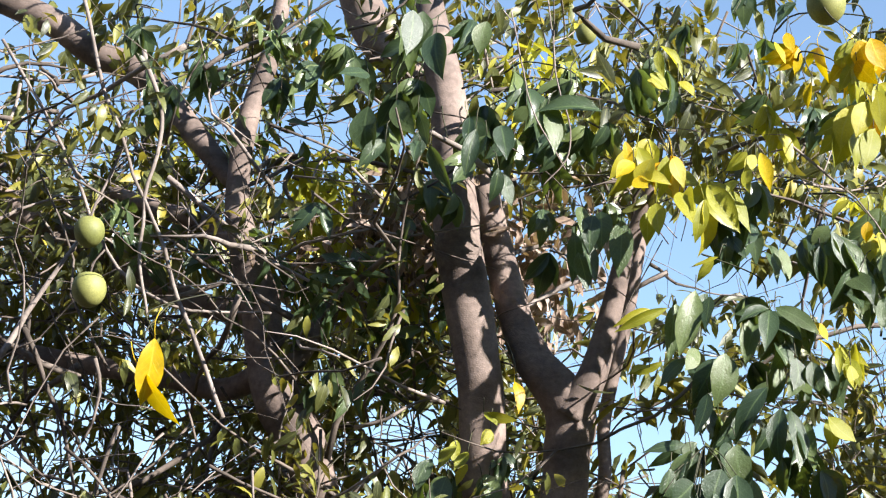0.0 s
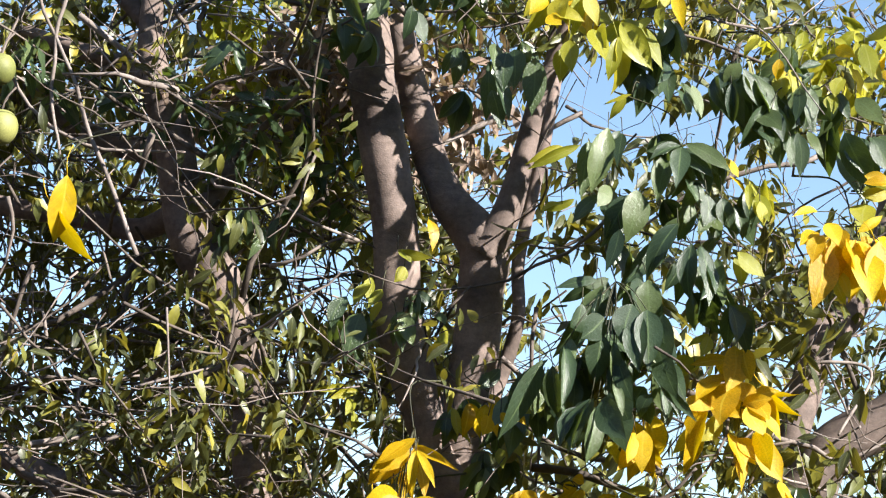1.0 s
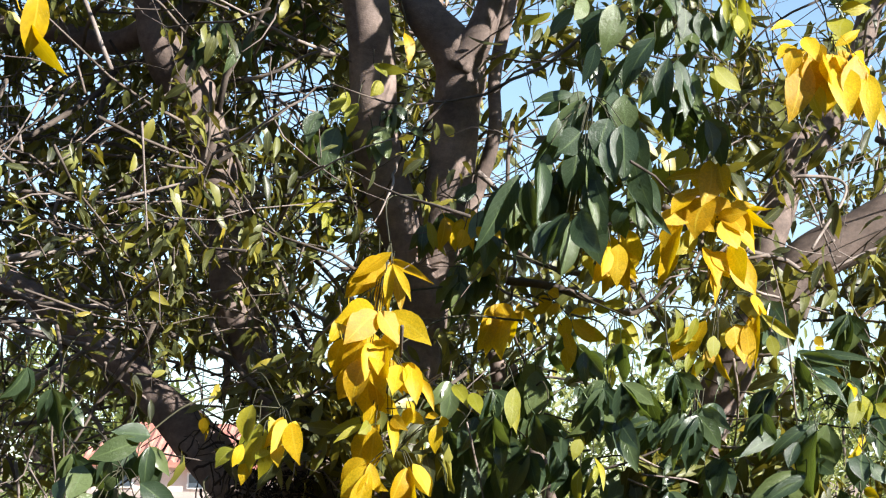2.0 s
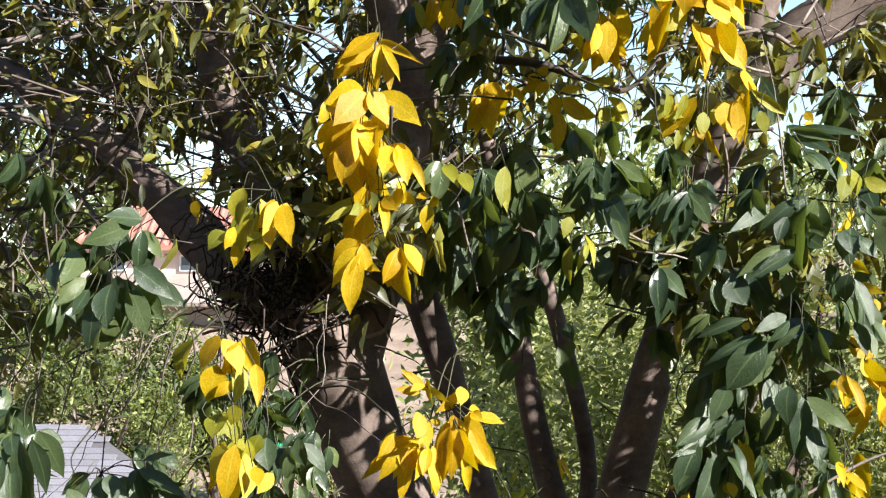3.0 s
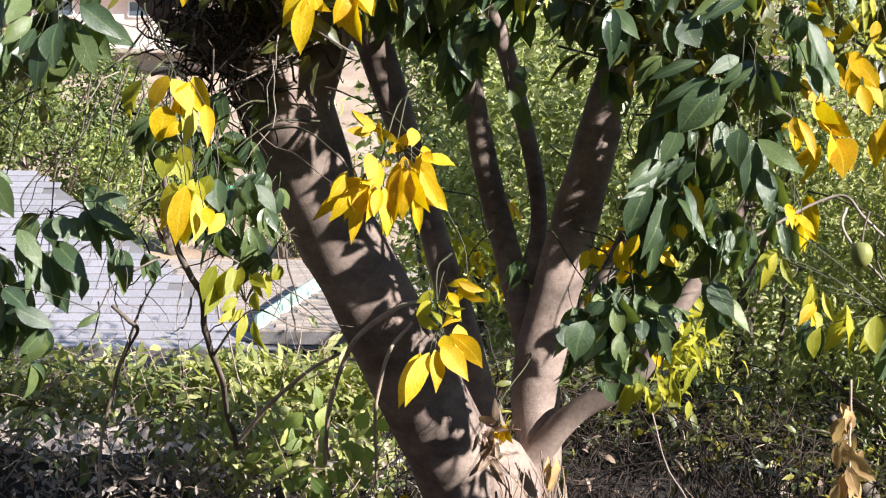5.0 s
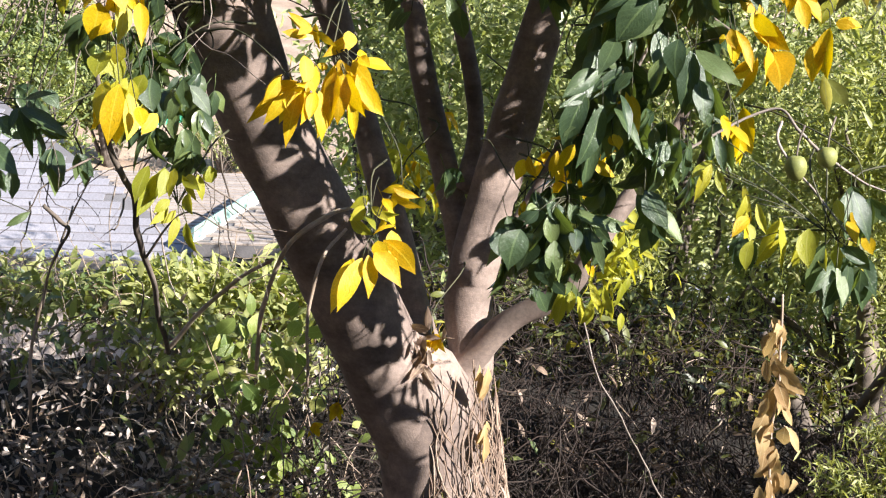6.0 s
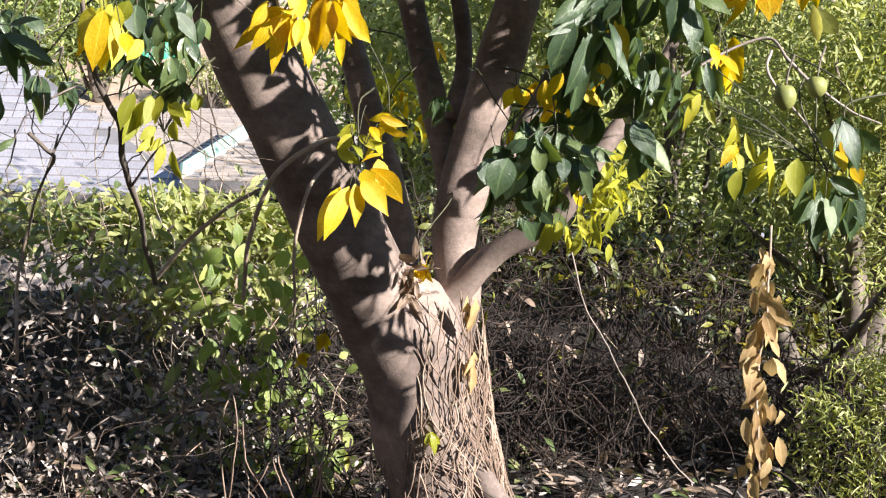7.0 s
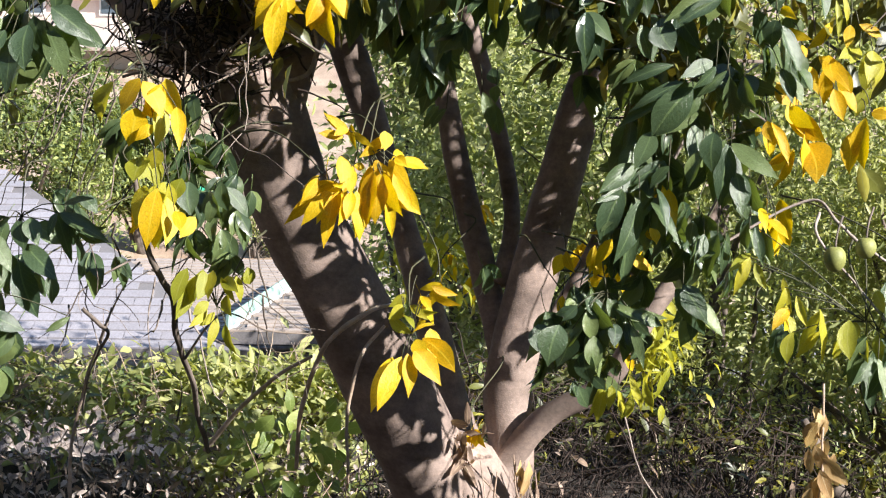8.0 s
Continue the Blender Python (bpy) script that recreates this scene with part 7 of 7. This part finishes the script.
def slab(corners, thick):
    """A flat slab: its upper face has the given corners."""
    c = [Vector(p) for p in corners]
    n = (c[1] - c[0]).cross(c[2] - c[0]).normalized()
    if n.z < 0:
        n = -n
    bm = bmesh.new()
    top = [bm.verts.new(p) for p in c]
    low = [bm.verts.new(p - n * thick) for p in c]
    bm.faces.new(top)
    bm.faces.new(low[::-1])
    for k in range(len(c)):
        m = (k + 1) % len(c)
        bm.faces.new((top[k], low[k], low[m], top[m]))
    bmesh.ops.recalc_face_normals(bm, faces=bm.faces)
    return bm


def shingle_roof(parent, eave_l, eave_r, ridge_l, ridge_r, material, exposure, wide, part_span, seed, tilt=0.0):
    """A roof slope of shingles laid in courses, with dark gaps for shade lines; those inside part_span of the eave line
    are parts.
    """
    el, er, rl, rr = map(Vector, (eave_l, eave_r, ridge_l, ridge_r))
    roof = part("roof", slab((el, er, rr, rl), 0.12), ROOF_GAP_SHADE, parent)
    n = (er - el).cross(rl - el).normalized()
    if n.z < 0:
        n = -n
    g = rng(seed)
    along, up = (er - el).normalized(), n.cross((er - el).normalized())
    if up.z < 0:
        up = -up
    turn = Matrix((along, up, n)).transposed().to_4x4()
    courses = int((rl - el).dot(up) / exposure)
    bm = bmesh.new()
    # Shingles stop short of the next course so the dark underlay draws a shade line.
    box(bm, (0, 0, 0.0), (wide - 0.005, exposure * 0.95, 0.008))
    for v in bm.verts:
        if v.co.y < 0.01 and v.co.z > 0.005:
            v.co.z += 0.010
    me = bpy.data.meshes.new("shingle")
    bm.to_mesh(me)
    bm.free()
    me.materials.append(material)
    rest_v, rest_l, base = [], [], 0
    cube_v = np.array([v.co for v in me.vertices])
    cube_l = np.array([i for f in me.polygons for i in f.vertices])
    made = 0
    for c in range(courses):
        s = c / max(courses, 1)
        a, b = el.lerp(rl, s), er.lerp(rr, s)
        length = (b - a).length
        step = 0.5 * wide * (c % 2)
        k = 0
        while step + wide <= length:
            m = Matrix.Translation(a + along * step + n * 0.003) @ turn @ Matrix.Rotation(g.normal(0, 0.006), 4, "Z")
            if part_span[0] <= step / length <= part_span[1] and made < 290:
                ob = new("shingle", me)
                ob.matrix_basis = m
                ob.parent = roof
                ob.matrix_parent_inverse = Matrix.Identity(4)
                made += 1
            else:
                mm = np.array(m)
                rest_v.append(cube_v @ mm[:3, :3].T + mm[:3, 3])
                rest_l.append(cube_l + base)
                base += len(cube_v)
            step += wide
            k += 1
    if rest_v:
        mesh_object("shingles", np.concatenate(rest_v), np.concatenate(rest_l), np.full(len(rest_v) * 6, 4), material, roof, kind="stuff", smooth=False)
    return roof


near_house = thing("house", (-3.5, 24, -4.6), "low house with a grey shingled hip roof below the slope", "house")
RIDGE_L, RIDGE_R = (-8.6, 25, -0.30), (-4.294, 25, -0.321)
EAVE_L, EAVE_R = (-8.6, 19.5, -1.565), (-1.05, 19.5, -1.586)
shingle_roof(near_house, EAVE_L, EAVE_R, RIDGE_L, RIDGE_R, ROOF_GREY, 0.225, 0.36, (0.45, 1.0), 5)
part("wall", box(bmesh.new(), (EAVE_L[0] + 0.4, 19.9, -4.8), (EAVE_R[0] - 0.6, 25.5, EAVE_L[2] - 0.35)), STUCCO, near_house)

low_house = thing("house", (0.2, 22, -4.6), "lower house wing with a low brown shingled roof", "house")
shingle_roof(low_house, (-1.455, 20.3, -1.714), (1.2, 20.3, -1.714), (-2.9, 24.6, -1.325), (1.4, 24.6, -1.325), ROOF_BROWN, 0.15, 0.3, (0.0, 0.4), 6)
part("wall", box(bmesh.new(), (-1.3, 20.6, -4.8), (1.1, 24.5, -1.95)), STUCCO, low_house)

porch = thing("house", (0.2, 19, -4.6), "low porch with a brown shingled roof and a pale green ridge", "house")
RIDGE_A, RIDGE_B = np.array((-1.289, 19.6, -1.424)), np.array((-0.28, 22.5, -1.05))
shingle_roof(porch, RIDGE_A, (0.9, 19.6, -1.424), RIDGE_B, (0.9, 22.5, -1.05), ROOF_BROWN, 0.13, 0.26, (0.0, 0.6), 8)
part("wall", box(bmesh.new(), (-0.9, 19.9, -4.8), (0.7, 21.4, -1.75)), STUCCO, porch)
part("ridge_cap", slab((RIDGE_A + (0, 0, 0.03), RIDGE_B + (0, 0, 0.03), RIDGE_B + (0, 0.12, 0.15), RIDGE_A + (0, 0.12, 0.15)), 0.03), PALE_GREEN, porch, "pale green metal ridge flashing")
part("fascia", slab((RIDGE_A - (0, 0.02, 0.03), RIDGE_B - (0, 0.02, 0.03), RIDGE_B - (0, 0.01, -0.03), RIDGE_A - (0, 0.01, -0.03)), 0.02), WHITE, porch, "white board under the flashing")

side_house = thing("house", (2.6, 26, -4.6), "house with a grey roof behind the shrubs", "house")
shingle_roof(side_house, (3.007, 22, -2.292), (5.305, 22, -2.23), (3.369, 25, -1.901), (5.964, 25, -1.825), ROOF_GREY, 0.2, 0.32, (0.0, 1.0), 7)
part("wall", box(bmesh.new(), (1.6, 22.4, -4.8), (3.6, 25, -2.8)), STUCCO, side_house)

panel = thing("metal_panel", (-3.3, 44, -2.6), "green corrugated metal fence panel on the dirt slope", "fence panel")
a, b = np.array((-3.93, 44, -2.9)), np.array((-2.6, 44, -2.85))
top = -2.04
cols = np.linspace(0, 1, 60)
v = []
for s in cols:
    q = a + (b - a) * s
    ridge = 0.02 * math.sin(s * 38)
    v += [(q[0], q[1] + ridge, -2.95), (q[0], q[1] + ridge, top), (q[0], q[1] + ridge + 0.02, top), (q[0], q[1] + ridge + 0.02, -2.95)]
q = [i for k in range(59) for e in range(4) for i in (4 * k + e, 4 * k + 4 + e, 4 * k + 4 + (e + 1) % 4, 4 * k + (e + 1) % 4)]
mesh_object("sheet", v, q, np.full(len(q) // 4, 4), GREEN_METAL, panel)

far_house = thing("house", (-8, 62, 0.2), "distant beige house with a red tiled roof", "house")
WEST, EAST, EAVE, RIDGE = -10.82, -4.6, 2.3, 3.5
part("wall", box(bmesh.new(), (WEST + 0.3, 60.6, -0.6), (EAST, 66, EAVE)), STUCCO, far_house)
part("roof", slab(((WEST, 60, EAVE - 0.05), (EAST + 0.5, 60, EAVE - 0.05), (EAST - 0.6, 63.5, RIDGE), (WEST + 1.2, 63.5, RIDGE)), 0.15), ROOF_RED, far_house)
bm = bmesh.new()
lean = math.atan2(RIDGE - EAVE, 3.5)
for k in range(22):
    x = WEST + 0.15 + k * 0.28
    up = min(1.0, 0.3 + 2.6 * k / 22)
    r = bmesh.ops.create_cone(bm, segments=8, radius1=0.08, radius2=0.08, depth=3.7 * up, cap_ends=True)
    bmesh.ops.transform(bm, matrix=Matrix.Translation((x, 60 + 1.75 * up, EAVE - 0.05 + (RIDGE - EAVE) / 2 * up)) @ Matrix.Rotation(radians(-90) + lean, 4, "X"), verts=r["verts"])
part("tiling", bm, ROOF_RED, far_house)["kind"] = "stuff"
part("porch_roof", slab(((WEST, 58.6, 0.62), (EAST + 0.5, 58.6, 0.62), (EAST + 0.5, 60.6, 1.42), (WEST, 60.6, 1.42)), 0.12), ROOF_BROWN, far_house, "brown lean-to roof along the wall")
for wx in (-7.41, -9.6):
    w = part("window", box(bmesh.new(), (wx - 0.32, 60.52, 1.5), (wx + 0.32, 60.62, 1.98)), WHITE, far_house)
    part("pane", box(bmesh.new(), (wx - 0.26, 60.49, 1.55), (wx + 0.26, 60.53, 1.93)), GLASS, w)

# ---- dry leaves that hang in a string ----
g = rng(91)
string = thing("dry_leaf_string", (1.066, 4.75, 0.717), "string of withered tan leaves hanging on a stem", "dry leaves")
stem("stem", string, [(1.077, 4.75, 0.758, 0.005), (1.078, 4.75, 0.541, 0.005), (1.07, 4.75, 0.348, 0.005), (1.092, 4.75, 0.125, 0.003)], DRY_VINE)
for k in range(64):
    t = k / 63
    c = np.array((1.071, 4.75, 0.704)) * (1 - t) + np.array((1.086, 4.75, 0.153)) * t + g.normal(0, 0.018, 3)
    leaf_cloud("dry_leaf", c[None], np.array([[g.normal(0, 0.35), g.normal(-0.1, 0.3), -1]]), np.array([[g.normal(0, 0.6), -1, 0.3]]), np.array([g.uniform(0.05, 0.09)]), TAN_LEAF, string, 400 + k, 1.1, kind="")

# ---- a small tree beside the hedge ----
young = thing("small_tree", (1.456, 5.9, -0.219), "small dark-stemmed tree beside the hedge", "tree")
limb("trunk", young, [(1.461, 5.9, -0.289, 0.048), (1.436, 5.9, -0.045, 0.042), (1.413, 5.9, 0.162, 0.036), (1.362, 5.9, 0.297, 0.021), (1.285, 5.9, 0.447, 0.011)], TWIG, 14)
limb("branch", young, [(1.42, 5.88, 0.115, 0.024), (1.514, 5.8, 0.188, 0.024), (1.577, 5.7, 0.33, 0.022), (1.636, 5.6, 0.482, 0.017)], TWIG, 12)
limb("branch", young, [(1.448, 5.88, -0.039, 0.016), (1.551, 5.85, 0.075, 0.014), (1.662, 5.8, 0.209, 0.011)], TWIG, 10)

# ---- plain dark walls added round the garden, outside the view, to block sky light ----
bm = bmesh.new()
box(bm, (-14, -4.6, -0.3), (14, -4.3, 6.5))
tagged(part("sky_block_south", bm, SKY_BLOCK, None), "unseen plain dark wall added behind the garden to block sky light", "wall", kind="structure")
tagged(part("sky_block_west", box(bmesh.new(), (-9.3, -4.3, -0.3), (-9.0, 14, 6.5)), SKY_BLOCK, None), "unseen plain dark wall added beside the garden to block sky light", "wall", kind="structure")
tagged(part("sky_block_east", box(bmesh.new(), (9.0, -4.3, -0.3), (9.3, 14, 4.6)), SKY_BLOCK, None), "unseen plain dark wall added beside the garden to block sky light", "wall", kind="structure")
g = rng(93)
n = 3000
heads = np.array([1.8, 6.3, 0.95]) + g.normal(0, 1, (34, 3)) * (0.24, 0.3, 0.24)
p = heads[g.integers(0, len(heads), n)] + g.normal(0, 0.07, (n, 3))
leaf_cloud("crown", p, g.normal(0, 0.8, (n, 3)) + (0, 0, 0.2), g.normal(0, 0.7, (n, 3)) + (0.4, -0.2, 0.7), 0.05 * g.uniform(0.6, 1.3, n), SUNNY_LEAF, young, 94, 0.6, plain=True)
